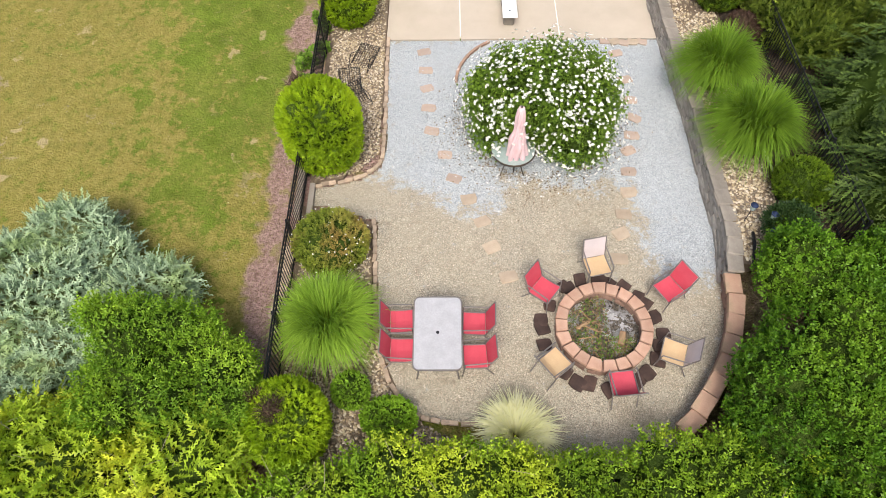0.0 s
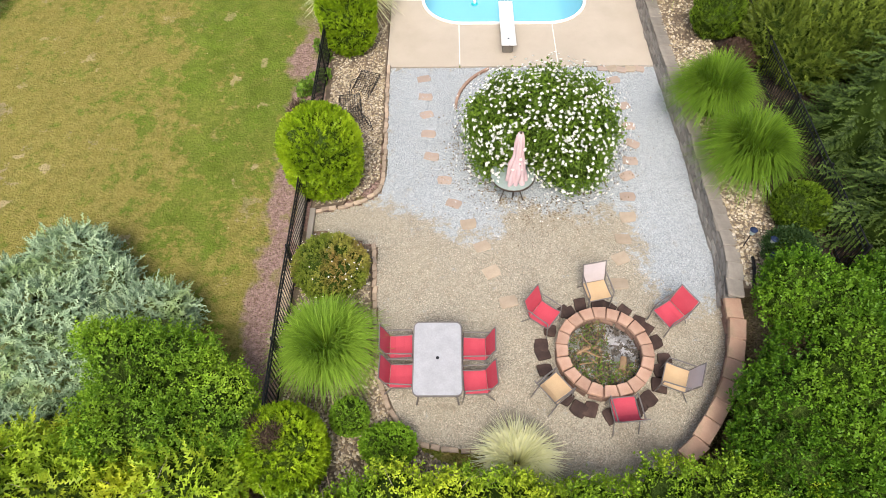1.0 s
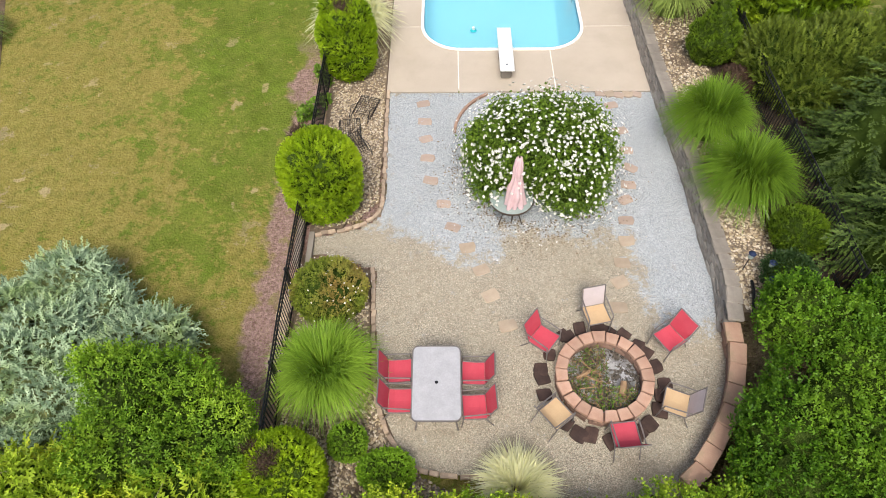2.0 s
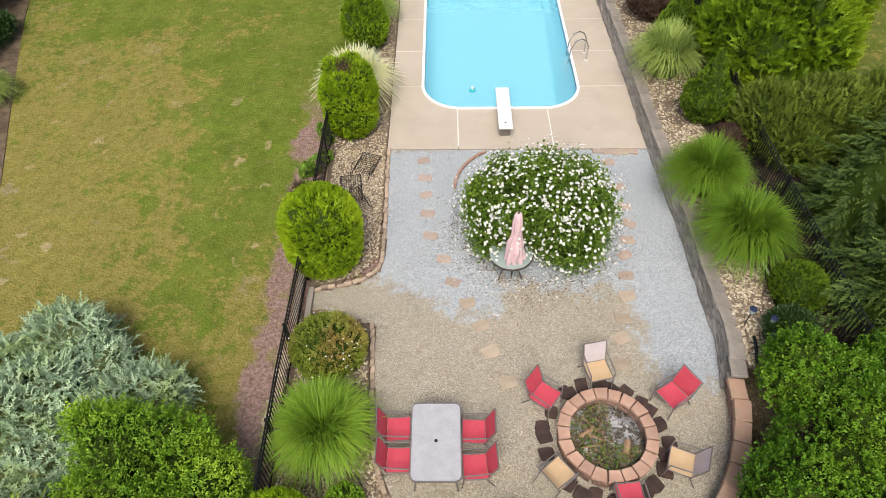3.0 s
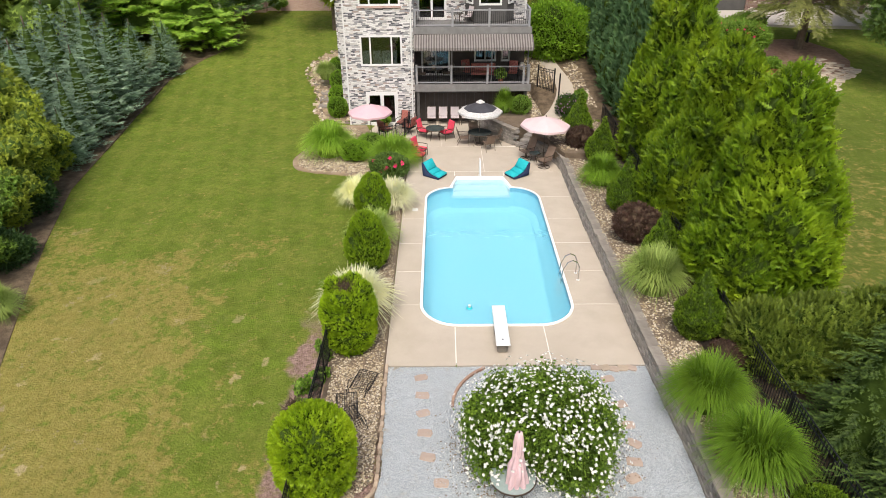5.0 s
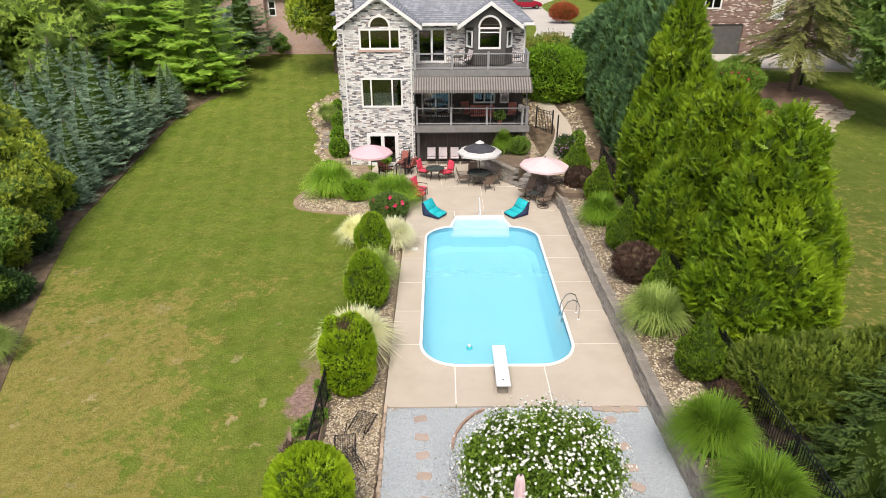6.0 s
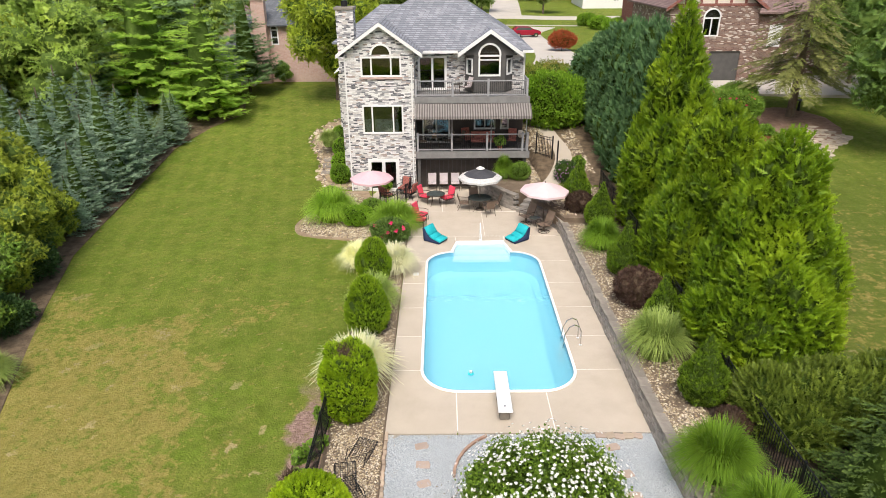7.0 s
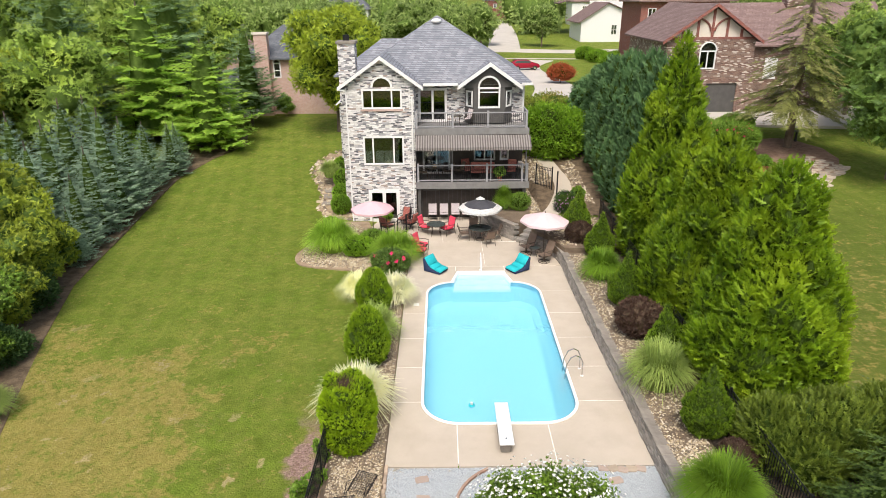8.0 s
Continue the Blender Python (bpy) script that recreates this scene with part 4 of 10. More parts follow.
def conifer(name, h, r, tiers, per_tier, twigs, L, mat, seed, droop=0.15, bare=0.05, power=0.9, core=0.5, tip_up=0.1, needles=8, twig=0.32, fan=0.9, jag=1.0, core_mat=None):
    """Boughs in whorls round a trunk, longest at the foot; each bough carries needled twigs to both sides."""
    rng = np.random.default_rng(seed)
    C, D, N, K = [], [], [], []
    for i in range(tiers):
        f = (i + rng.uniform(-0.3, 0.3)) / tiers
        z = h * (bare + (1 - bare) * f)
        ln = r * max(0.03, (1 - f)) ** power
        m = max(5, int(per_tier * (0.35 + 0.65 * (1 - f))))
        a0 = rng.uniform(0, 6.28)
        for j in range(m):
            a = a0 + 6.283 * j / m + rng.normal(0, 0.15)
            l2 = ln * rng.uniform(0.68, 1.18)
            d = np.array([math.cos(a), math.sin(a), 0])
            s = np.array([-math.sin(a), math.cos(a), 0])
            k = max(5, int(twigs * (0.25 + 0.75 * (1 - f))))
            t = np.linspace(0.22, 1.0, k) ** 0.8
            sg = np.where(np.arange(k) % 2 == 0, 1.0, -1.0)
            sg[-1] = 0.0
            p = d * (l2 * t)[:, None]
            p[:, 2] += z + jag * rng.normal(0, 0.4 * h / tiers) - (droop + jag * rng.normal(0, 0.08)) * l2 * t ** 1.3 + tip_up * l2 * t ** 4
            C.append(p)
            D.append(d + s * (sg * fan * rng.uniform(0.6, 1.15, k))[:, None] + np.array([0, 0, 1.0]) * (rng.normal(0, 0.12, k) - droop * 0.6 + tip_up)[:, None])
            N.append(np.tile(np.array([0, 0, 1.0]) + d * 0.35, (k, 1)) + rng.normal(size=(k, 3)) * 0.2)
            K.append(twig * l2 * (1.18 - t * 0.85))
    C, D, N, K = np.vstack(C), np.vstack(D), np.vstack(N), np.concatenate(K)
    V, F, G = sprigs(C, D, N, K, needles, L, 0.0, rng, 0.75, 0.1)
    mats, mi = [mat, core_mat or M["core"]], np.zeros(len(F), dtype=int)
    # inner cone whose dark colour paints the shade between boughs
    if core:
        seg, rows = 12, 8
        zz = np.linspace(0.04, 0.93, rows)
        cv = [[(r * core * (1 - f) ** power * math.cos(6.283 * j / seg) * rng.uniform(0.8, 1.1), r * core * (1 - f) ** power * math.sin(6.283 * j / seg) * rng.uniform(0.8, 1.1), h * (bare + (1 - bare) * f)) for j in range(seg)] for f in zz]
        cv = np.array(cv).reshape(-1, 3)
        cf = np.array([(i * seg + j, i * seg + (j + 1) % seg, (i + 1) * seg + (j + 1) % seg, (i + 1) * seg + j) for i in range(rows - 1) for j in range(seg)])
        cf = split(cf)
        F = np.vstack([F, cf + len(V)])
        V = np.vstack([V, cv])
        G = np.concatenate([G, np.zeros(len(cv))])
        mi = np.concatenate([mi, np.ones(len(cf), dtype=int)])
    return mesh_np(name, V, F, mats, mi, growth_shade=G)


def tree(name, x, y, z, me_crown, h, r, label, category="tree", group="", rz=0.0, s=1.0, limbs=0, crown_r=2.0):
    e = thing(name, label, category, group, m=Matrix.Translation((x, y, z)) @ Matrix.Rotation(rz, 4, "Z") @ Matrix.Scale(s, 4))
    rng = np.random.default_rng(int(abs(x * 13 + y * 7)))
    bm = atube([(0, 0, -0.3), (0.03, 0.02, h * 0.3), (-0.04, 0.03, h * 0.65), (0, 0, h)], r, 8, r * 0.25)
    for i in range(limbs):
        a = i * 2.4 + rng.uniform(0, 0.8)
        z0 = h * rng.uniform(0.3, 0.75)
        tube(bm, [(0, 0, z0), (math.cos(a) * crown_r * 0.35, math.sin(a) * crown_r * 0.35, z0 + h * 0.13), (math.cos(a) * crown_r * 0.8, math.sin(a) * crown_r * 0.8, z0 + h * 0.22)], r * 0.45, 5, r * 0.1)
    part("trunk", bm, M["bark"], e)
    put("crown", me_crown, e)
    return e


def stones_mesh(name, pts, sizes, mat, seed, flat=0.6):
    """Loose stones: uneven five-sided lumps sunk in the ground."""
    rng = np.random.default_rng(seed)
    n = len(pts)
    O = np.array([(math.cos(k * 1.2566), math.sin(k * 1.2566), -0.45) for k in range(5)] + [(0, 0, 0.9)])
    V = O[None] * rng.uniform(0.65, 1.25, (n, 6, 1))
    a = rng.uniform(0, 6.28, n)
    ca, sa = np.cos(a)[:, None], np.sin(a)[:, None]
    el = rng.uniform(0.7, 1.3, n)[:, None]
    X, Y, Z = V[..., 0] * el, V[..., 1] / el, V[..., 2] * flat
    V = np.stack([X * ca - Y * sa, X * sa + Y * ca, Z], -1) * np.asarray(sizes)[:, None, None] + np.asarray(pts)[:, None, :]
    f = np.array([(0, 1, 5), (1, 2, 5), (2, 3, 5), (3, 4, 5), (4, 0, 5)])
    F = (f[None] + (np.arange(n) * 6)[:, None, None]).reshape(-1, 3)
    return mesh_np(name, V.reshape(-1, 3), F, [mat], smooth=False)


def in_poly(x, y, poly):
    """Whether points lie inside an outline."""
    x, y = np.asarray(x), np.asarray(y)
    r = np.zeros(x.shape, dtype=bool)
    n = len(poly)
    for i in range(n):
        (x0, y0), (x1, y1) = poly[i], poly[i - 1]
        c = ((y0 > y) != (y1 > y)) & (x < (x1 - x0) * (y - y0) / ((y1 - y0) + 1e-12) + x0)
        r ^= c
    return r


def scatter(poly, n, rng):
    P = np.array(poly)
    lo, hi = P.min(0), P.max(0)
    out = np.zeros((0, 2))
    while len(out) < n:
        q = rng.uniform(lo, hi, (n * 2, 2))
        out = np.vstack([out, q[in_poly(q[:, 0], q[:, 1], poly)]])
    return out[:n]
# ---------------------------------------------------------------- the ground
POOL_L, POOL_R, POOL_N, POOL_F, POOL_RAD = -0.81, 4.67, 17.68, 29.05, 1.35
DECK_L = -1.80
WALL_LINE = [(6.30, 7.45), (6.47, 8.5), (6.44, 9.9), (6.46, 12.0), (6.38, 14.0), (6.32, 16.0), (6.30, 19.3), (6.21, 23.3), (6.16, 28.9), (6.16, 31.0), (5.98, 32.2), (5.5, 33.0), (4.95, 33.75)]


def wall_x(y):
    ys = [p[1] for p in WALL_LINE]
    xs = [p[0] for p in WALL_LINE]
    return np.interp(y, ys, xs)


def terrain(x, y):
    x, y = np.asarray(x, dtype=float), np.asarray(y, dtype=float)
    zl = -0.35 + 0.33 * sstep(9, 22, y) + 2.0 * sstep(35, 66, y)
    zr = 0.62 + 2.3 * sstep(30, 58, y)
    zm = -0.08 + 2.3 * sstep(42, 54, y)
    wl = sstep(-3.6, -4.3, x)
    wr = sstep(0.0, 0.7, x - (wall_x(y) + 0.3))
    near = zm * (1 - wl) * (1 - wr) + zl * wl + zr * wr
    far = 1.9 + 2.5 * sstep(120, 230, y) + 5.0 * sstep(250, 1200, y)
    k = sstep(62, 95, y)
    return near * (1 - k) + far * k


def graded(lo, hi, fine_lo, fine_hi, step, grow=1.25):
    a = list(np.arange(fine_lo, fine_hi + 1e-6, step))
    s = step
    while a[-1] < hi:
        s *= grow
        a.append(a[-1] + s)
    s = step
    while a[0] > lo:
        s *= grow
        a.insert(0, a[0] - s)
    return a


gx = sorted(set(np.round(graded(-2500, 2500, -24, 28, 0.5), 3)) | {POOL_L - 0.3, POOL_R + 0.3})
gy = sorted(set(np.round(graded(-400, 3000, -8, 62, 0.5), 3)) | {POOL_N - 0.3, POOL_F + 1.6})
GX, GY = np.meshgrid(gx, gy)
GV = np.stack([GX, GY, terrain(GX, GY)], -1).reshape(-1, 3)
nx_ = len(gx)
GF = []
for j in range(len(gy) - 1):
    for i in range(nx_ - 1):
        if gx[i] >= POOL_L - 0.31 and gx[i + 1] <= POOL_R + 0.31 and gy[j] >= POOL_N - 0.31 and gy[j + 1] <= POOL_F + 1.61:
            continue
        GF.append((j * nx_ + i, j * nx_ + i + 1, (j + 1) * nx_ + i + 1, (j + 1) * nx_ + i))
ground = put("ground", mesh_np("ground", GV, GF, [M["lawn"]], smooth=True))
tagged(ground, "mown green lawn with dry straw-coloured patches", "lawn", kind="structure")


def strip(name, left, right, z, mat, label, category, kind="structure", thick=0.06):
    """A bed between two polylines of equal length."""
    bm = bmesh.new()
    A = [bm.verts.new((x, y, z)) for x, y in left]
    B = [bm.verts.new((x, y, z)) for x, y in right]
    A2 = [bm.verts.new((x, y, z - thick)) for x, y in left]
    B2 = [bm.verts.new((x, y, z - thick)) for x, y in right]
    for i in range(len(left) - 1):
        bm.faces.new((A[i], B[i], B[i + 1], A[i + 1]))
        bm.faces.new((A2[i], A[i], A[i + 1], A2[i + 1]))
        bm.faces.new((B[i], B2[i], B2[i + 1], B[i + 1]))
    bm.faces.new((A[0], A2[0], B2[0], B[0]))
    bm.faces.new((A[-1], B[-1], B2[-1], A2[-1]))
    return tagged(part(name, bm, mat), label, category, kind=kind)


# gravel patio: a fine sheet that carries where the grey chips lie
EDGE_UP = smooth_line([(-1.75, 15.6), (-1.70, 12.6), (-1.68, 11.3), (-1.80, 10.75), (-2.15, 10.45), (-2.6, 10.27), (-3.45, 10.08)], 6)
EDGE_LOW = smooth_line([(-1.78, 8.98), (-1.70, 7.6), (-1.62, 6.4), (-1.52, 5.7), (-1.33, 5.1), (-1.06, 4.55), (-0.66, 4.15), (-0.1, 4.0), (0.6, 3.95)], 6)
PATIO = EDGE_UP[:1] + EDGE_UP + [(-3.5, 9.55), (-1.78, 9.0)] + EDGE_LOW + [(0.8, 3.0), (4.4, 3.0), (4.88, 3.72), (5.6, 4.62), (6.08, 5.45), (6.4, 6.4), (6.5, 7.3)] + [(x + 0.12, y) for x, y in WALL_LINE[1:6]] + [(6.38, 15.66)]
GREY_A = [(-1.9, 15.8), (-1.9, 10.5), (-1.3, 10.15), (-0.6, 9.95), (0.15, 9.35), (0.9, 9.2), (1.35, 9.5), (1.5, 10.4), (2.6, 10.2), (3.5, 10.0), (4.2, 10.2), (4.75, 9.9), (4.72, 8.6), (4.9, 7.7), (5.5, 7.3), (6.2, 7.25), (6.9, 8), (6.9, 15.8)]


def poly_dist(x, y, poly):
    """Signed distance to an outline, positive inside."""
    d = np.full(np.shape(x), 1e9)
    for i in range(len(poly)):
        (x0, y0), (x1, y1) = poly[i], poly[i - 1]
        vx, vy = x1 - x0, y1 - y0
        t = np.clip(((x - x0) * vx + (y - y0) * vy) / (vx * vx + vy * vy + 1e-9), 0, 1)
        d = np.minimum(d, np.hypot(x - x0 - t * vx, y - y0 - t * vy))
    return np.where(in_poly(x, y, poly), d, -d)


rng = np.random.default_rng(5)
px_, py_ = np.arange(-3.6, 6.71, 0.1), np.arange(2.9, 15.71, 0.1)
PX, PY = np.meshgrid(px_, py_)
inside = poly_dist(PX, PY, PATIO) > -0.02
idx = np.arange(PX.size).reshape(PX.shape)
fm = inside[:-1, :-1] & inside[1:, :-1] & inside[:-1, 1:] & inside[1:, 1:]
PF = np.stack([idx[:-1, :-1][fm], idx[:-1, 1:][fm], idx[1:, 1:][fm], idx[1:, :-1][fm]], -1)
PZ = np.array([noise.noise((a * 1.3, b * 1.3, 0)) * 0.015 for a, b in zip(PX.ravel(), PY.ravel())])
pme = mesh_np("gravel_patio", np.stack([PX.ravel(), PY.ravel(), PZ], -1), PF, [M["gravel"]], smooth=True)
at_ = pme.attributes.new("grey", "FLOAT", "POINT")
gd = poly_dist(PX, PY, GREY_A).ravel()
at_.data.foreach_set("value", np.clip(0.5 + gd * 0.9, 0, 1).astype(np.float32)[:len(pme.vertices)])
tagged(put("gravel_patio", pme), "gravel patio of tan pea gravel and blue-grey chips", "gravel", kind="structure")
# loose chips on the sheet
q = scatter(PATIO, 25000, rng)
qg = poly_dist(q[:, 0], q[:, 1], GREY_A) + rng.normal(0, 0.22, len(q)) > 0
for nm, sel, mt, lb in (("tan_gravel", ~qg, M["chips_tan"], "loose tan pea gravel over the patio"), ("grey_gravel", qg, M["chips_grey"], "loose blue-grey stone chips over the patio")):
    pts = np.column_stack([q[sel], np.full(sel.sum(), 0.012)])
    tagged(put(nm, stones_mesh(nm, pts, rng.uniform(0.009, 0.020, len(pts)), mt, 8, 0.7)), lb, "gravel", kind="stuff")

# planting beds
BED_L = [(-3.55, 36.0), (-3.6, 31.0), (-3.6, 26.0), (-3.6, 20.0), (-3.55, 15.6), (-3.55, 12.6), (-3.52, 10.2)]
strip("planting_bed", BED_L, [(-1.82, 36.0), (-1.82, 31.0), (-1.82, 26.0), (-1.82, 20.0), (-1.82, 15.6), (-1.76, 12.6), (-2.7, 10.3)], 0.015, M["soil"], "bed of soil under river stones beside the pool deck", "planting bed")
strip("planting_bed", [(-3.62, 9.5), (-3.62, 7.6), (-3.6, 6.0), (-3.6, 4.0), (-3.6, 1.5), (-3.6, -3.0)], [(-1.86, 9.0), (-1.78, 7.6), (-1.66, 6.0), (-0.8, 4.1), (1.0, 2.9), (3.5, -3.0)], 0.018, M["soil"], "bed of soil and stones behind the brick edging", "planting bed")
strip("planting_bed", [(wall_x(y) + 0.28, y) for y in (7.4, 9, 12, 16, 20, 24, 28, 31, 34)], [(x, y) for x, y in ((9.3, 7.4), (9.2, 9), (8.9, 12), (8.7, 16), (8.8, 20), (9, 24), (9.2, 28), (9.4, 31), (9.6, 34))], 0.64, M["soil"], "raised bed of soil and river stones behind the retaining wall", "planting bed", thick=0.4)
strip("planting_bed", smooth_line([(-6.6, 30.9), (-7.6, 31.4), (-8.0, 32.6), (-7.6, 34.2), (-6.9, 36.0), (-6.3, 38.2)], 5), smooth_line([(-3.6, 30.3), (-3.6, 31.4), (-3.6, 32.6), (-3.6, 34.2), (-4.0, 36.0), (-4.6, 38.2)], 5), 0.05, M["dirt"], "stone-mulched bed at the house corner", "planting bed", thick=0.2)
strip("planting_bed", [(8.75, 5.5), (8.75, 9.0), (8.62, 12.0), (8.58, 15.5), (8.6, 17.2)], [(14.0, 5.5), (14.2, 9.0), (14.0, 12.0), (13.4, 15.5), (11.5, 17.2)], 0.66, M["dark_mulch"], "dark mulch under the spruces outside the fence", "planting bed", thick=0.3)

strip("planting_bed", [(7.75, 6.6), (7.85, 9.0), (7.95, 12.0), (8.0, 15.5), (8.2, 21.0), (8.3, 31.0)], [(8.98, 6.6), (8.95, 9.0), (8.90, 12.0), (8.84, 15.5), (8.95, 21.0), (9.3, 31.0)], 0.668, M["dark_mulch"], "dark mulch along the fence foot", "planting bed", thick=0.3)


def river(name, polys, n, z, seed, smin=0.03, smax=0.075):
    rg = np.random.default_rng(seed)
    pts = np.vstack([scatter(p, k, rg) for p, k in zip(polys, n)])
    sz = rg.uniform(smin, smax, len(pts))
    return tagged(put(name, stones_mesh(name, np.column_stack([pts, np.full(len(pts), z)]), sz, M["river"], seed + 1)), "tan and brown river stones covering the bed", "stones", kind="stuff")


river("river_stones", [[(-3.5, 36), (-1.86, 36), (-1.86, 15.6), (-3.5, 15.6)], [(-3.4, 15.6), (-1.86, 15.6), (-1.8, 11.2), (-2.4, 10.5), (-3.4, 10.3)], [(-3.5, 9.3), (-1.92, 8.9), (-1.72, 6), (-1.1, 4.4), (-0.2, 3.8), (0.6, 3.4), (-3.5, 3.0)]], [11000, 6000, 7000], 0.028, 21, 0.020, 0.046)
river("river_stones", [[(6.75, 7.4), (7.9, 7.4), (7.9, 12), (7.9, 16), (6.65, 16), (6.8, 12)], [(6.62, 16), (8.2, 16), (8.3, 31), (6.35, 31)]], [4200, 4800], 0.655, 23, 0.024, 0.056)
river("river_stones", [[(-6.7, 31.05), (-3.8, 30.5), (-3.8, 35.6), (-5.4, 37.8), (-6.6, 37.2), (-7.7, 33.8), (-7.6, 31.8)]], [4200], 0.075, 25, 0.035, 0.075)

# ---------------------------------------------------------------- the pool and its deck
def pool_outline(l, r, n, f, rad, k=10):
    out = []
    for cx, cy, a0 in ((r - rad, n + rad, -90), (r - rad, f - rad, 0), (l + rad, f - rad, 90), (l + rad, n + rad, 180)):
        for i in range(k + 1):
            a = radians(a0 + 90 * i / k)
            out.append((cx + rad * math.cos(a), cy + rad * math.sin(a)))
    return out  # counter-clockwise from the near right corner


OUT = pool_outline(POOL_L, POOL_R, POOL_N, POOL_F, POOL_RAD)
ST_L, ST_R, ST_F = 0.80, 3.02, 30.25   # the bay of the entry steps


def ring_band(bm, outer, inner, z0, z1, skip=-1):
    n = len(outer)
    a = [bm.verts.new((*p, z1)) for p in outer]
    b = [bm.verts.new((*p, z1)) for p in inner]
    c = [bm.verts.new((*p, z0)) for p in outer]
    d = [bm.verts.new((*p, z0)) for p in inner]
    for i in range(n):
        if i == skip:
            continue
        j = (i + 1) % n
        bm.faces.new((a[i], a[j], b[j], b[i]))
        bm.faces.new((b[i], b[j], d[j], d[i]))
        bm.faces.new((c[j], c[i], a[i], a[j]))
    return bm


pool = thing("swimming_pool", "rectangular pool with rounded corners and pale blue water", "pool", kind="structure")
INN = pool_outline(POOL_L + 0.10, POOL_R - 0.10, POOL_N + 0.10, POOL_F - 0.10, POOL_RAD - 0.10)
part("coping", ring_band(bmesh.new(), OUT, INN, -0.1, 0.035, 21), M["coping"], pool, "white coping rim")
bm = bmesh.new()
top = [bm.verts.new((*p, 0.0)) for p in INN]
mid = [bm.verts.new((*p, -1.0)) for p in INN]
low = [bm.verts.new((POOL_L + 0.1 + (p[0] - POOL_L - 0.1) * 0.9 + 0.25, POOL_N + (p[1] - POOL_N) * 0.93 + 0.4, -1.15 - 0.9 * max(0, (27 - p[1]) / 9) ** 0.6 if p[1] < 27 else -1.15)) for p in INN]
for u, v in ((top, mid), (mid, low)):
    for i in range(len(u)):
        if u is top and i == 21:
            continue
        j = (i + 1) % len(u)
        bm.faces.new((u[i], v[i], v[j], u[j]))
bm.faces.new(low)
part("basin", bm, M["liner"], pool, "pale blue vinyl liner")
bm = bmesh.new()
A_ = [p for p in pool_outline(POOL_L + 0.104, POOL_R - 0.104, POOL_N + 0.104, POOL_F - 0.104, POOL_RAD - 0.104)]
hi_ = [bm.verts.new((*p, -0.005)) for p in A_]
lo_ = [bm.verts.new((*p, -0.20)) for p in A_]
for i in range(len(A_)):
    if i == 21:
        continue
    j = (i + 1) % len(A_)
    bm.faces.new((hi_[i], hi_[j], lo_[j], lo_[i]))
part("tile_band", bm, M["liner_band"], pool, "dark blue patterned band at the waterline")
BAY = INN[:22] + [(ST_R + 0.30, POOL_F - 0.02), (ST_R + 0.01, ST_F - 0.02), (ST_L - 0.01, ST_F - 0.02), (ST_L - 0.30, POOL_F - 0.02)] + INN[22:]
wat = put("water_surface", mesh_np("water_surface", [(*p, -0.13) for p in BAY], [list(range(len(BAY)))], [M["water"]]), pool, "clear pool water")
wat.visible_shadow = False
# white moulded entry steps at the far end
steps = thing("pool_steps", "white moulded entry steps at the pool's end", "steps", m=Matrix.Translation((0, 0, 0)))
for i in range(3):
    ya, yb = ST_F - 0.02 - 0.46 * i, ST_F - 0.02 - 0.46 * (i + 1)
    ka, kb = 0.30 * (ST_F - ya) / 1.25, 0.30 * (ST_F - yb) / 1.25
    part("tread", prism([(ST_L - kb, yb), (ST_R + kb, yb), (ST_R + ka, ya - 0.003), (ST_L - ka, ya - 0.003)], -0.145 - 0.11 * (i + 1), -0.145 - 0.11 * i), M["step_white"], steps)
    part("riser", prism([(ST_L - kb + 0.01, yb + 0.012), (ST_R + kb - 0.01, yb + 0.012), (ST_R + ka - 0.01, ya - 0.01), (ST_L - ka + 0.01, ya - 0.01)], -1.12, -0.148 - 0.11 * (i + 1)), M["liner"], steps, "pale blue lined step body")
part("rim", prism([(ST_L - 0.08, ST_F - 0.017), (ST_R + 0.08, ST_F - 0.017), (ST_R + 0.1, ST_F + 0.09), (ST_L - 0.1, ST_F + 0.09)], -0.3, 0.035), M["step_white"], steps)
for sx in (-1, 1):
    x0 = ST_L if sx < 0 else ST_R
    poly = [(x0 + sx * 0.003, ST_F - 0.02), (x0 + sx * 0.30, POOL_F - 0.06), (x0 + sx * 0.42, POOL_F - 0.02), (x0 + sx * 0.12, ST_F - 0.02)]
    part("rim", prism(poly if sx > 0 else poly[::-1], -0.6, 0.036), M["step_white"], steps)

deck = thing("pool_deck", "tan concrete pool deck in jointed panels", "pool deck", kind="structure")
JY = [15.66, 18.98, 21.22, 23.46, 25.68, 27.95, 31.02]
g = 0.018


def deck_r(y):
    return float(wall_x(y)) + 0.10


panels = []
jx1, jx2 = 0.42, 3.42
# near end: three panels about the rounded corners
yc = JY[1]
left_arc = [p for p in OUT[33:44] if p[1] <= yc]          # left wall down to the near edge
left_arc = sorted(left_arc, key=lambda p: -p[1])
panels.append([(DECK_L, JY[0]), (jx1 - g, JY[0]), (jx1 - g, POOL_N)] + left_arc[::-1] + [(POOL_L, yc - g), (DECK_L, yc - g)])
panels.append([(jx1 + g, JY[0]), (jx2 - g, JY[0]), (jx2 - g, POOL_N), (jx1 + g, POOL_N)])
right_arc = sorted([p for p in OUT[0:11] if p[1] <= yc], key=lambda p: p[1])
panels.append([(jx2 + g, JY[0]), (deck_r(JY[0]), JY[0]), (deck_r(yc), yc - g), (POOL_R, yc - g)] + right_arc[::-1] + [(jx2 + g, POOL_N)])
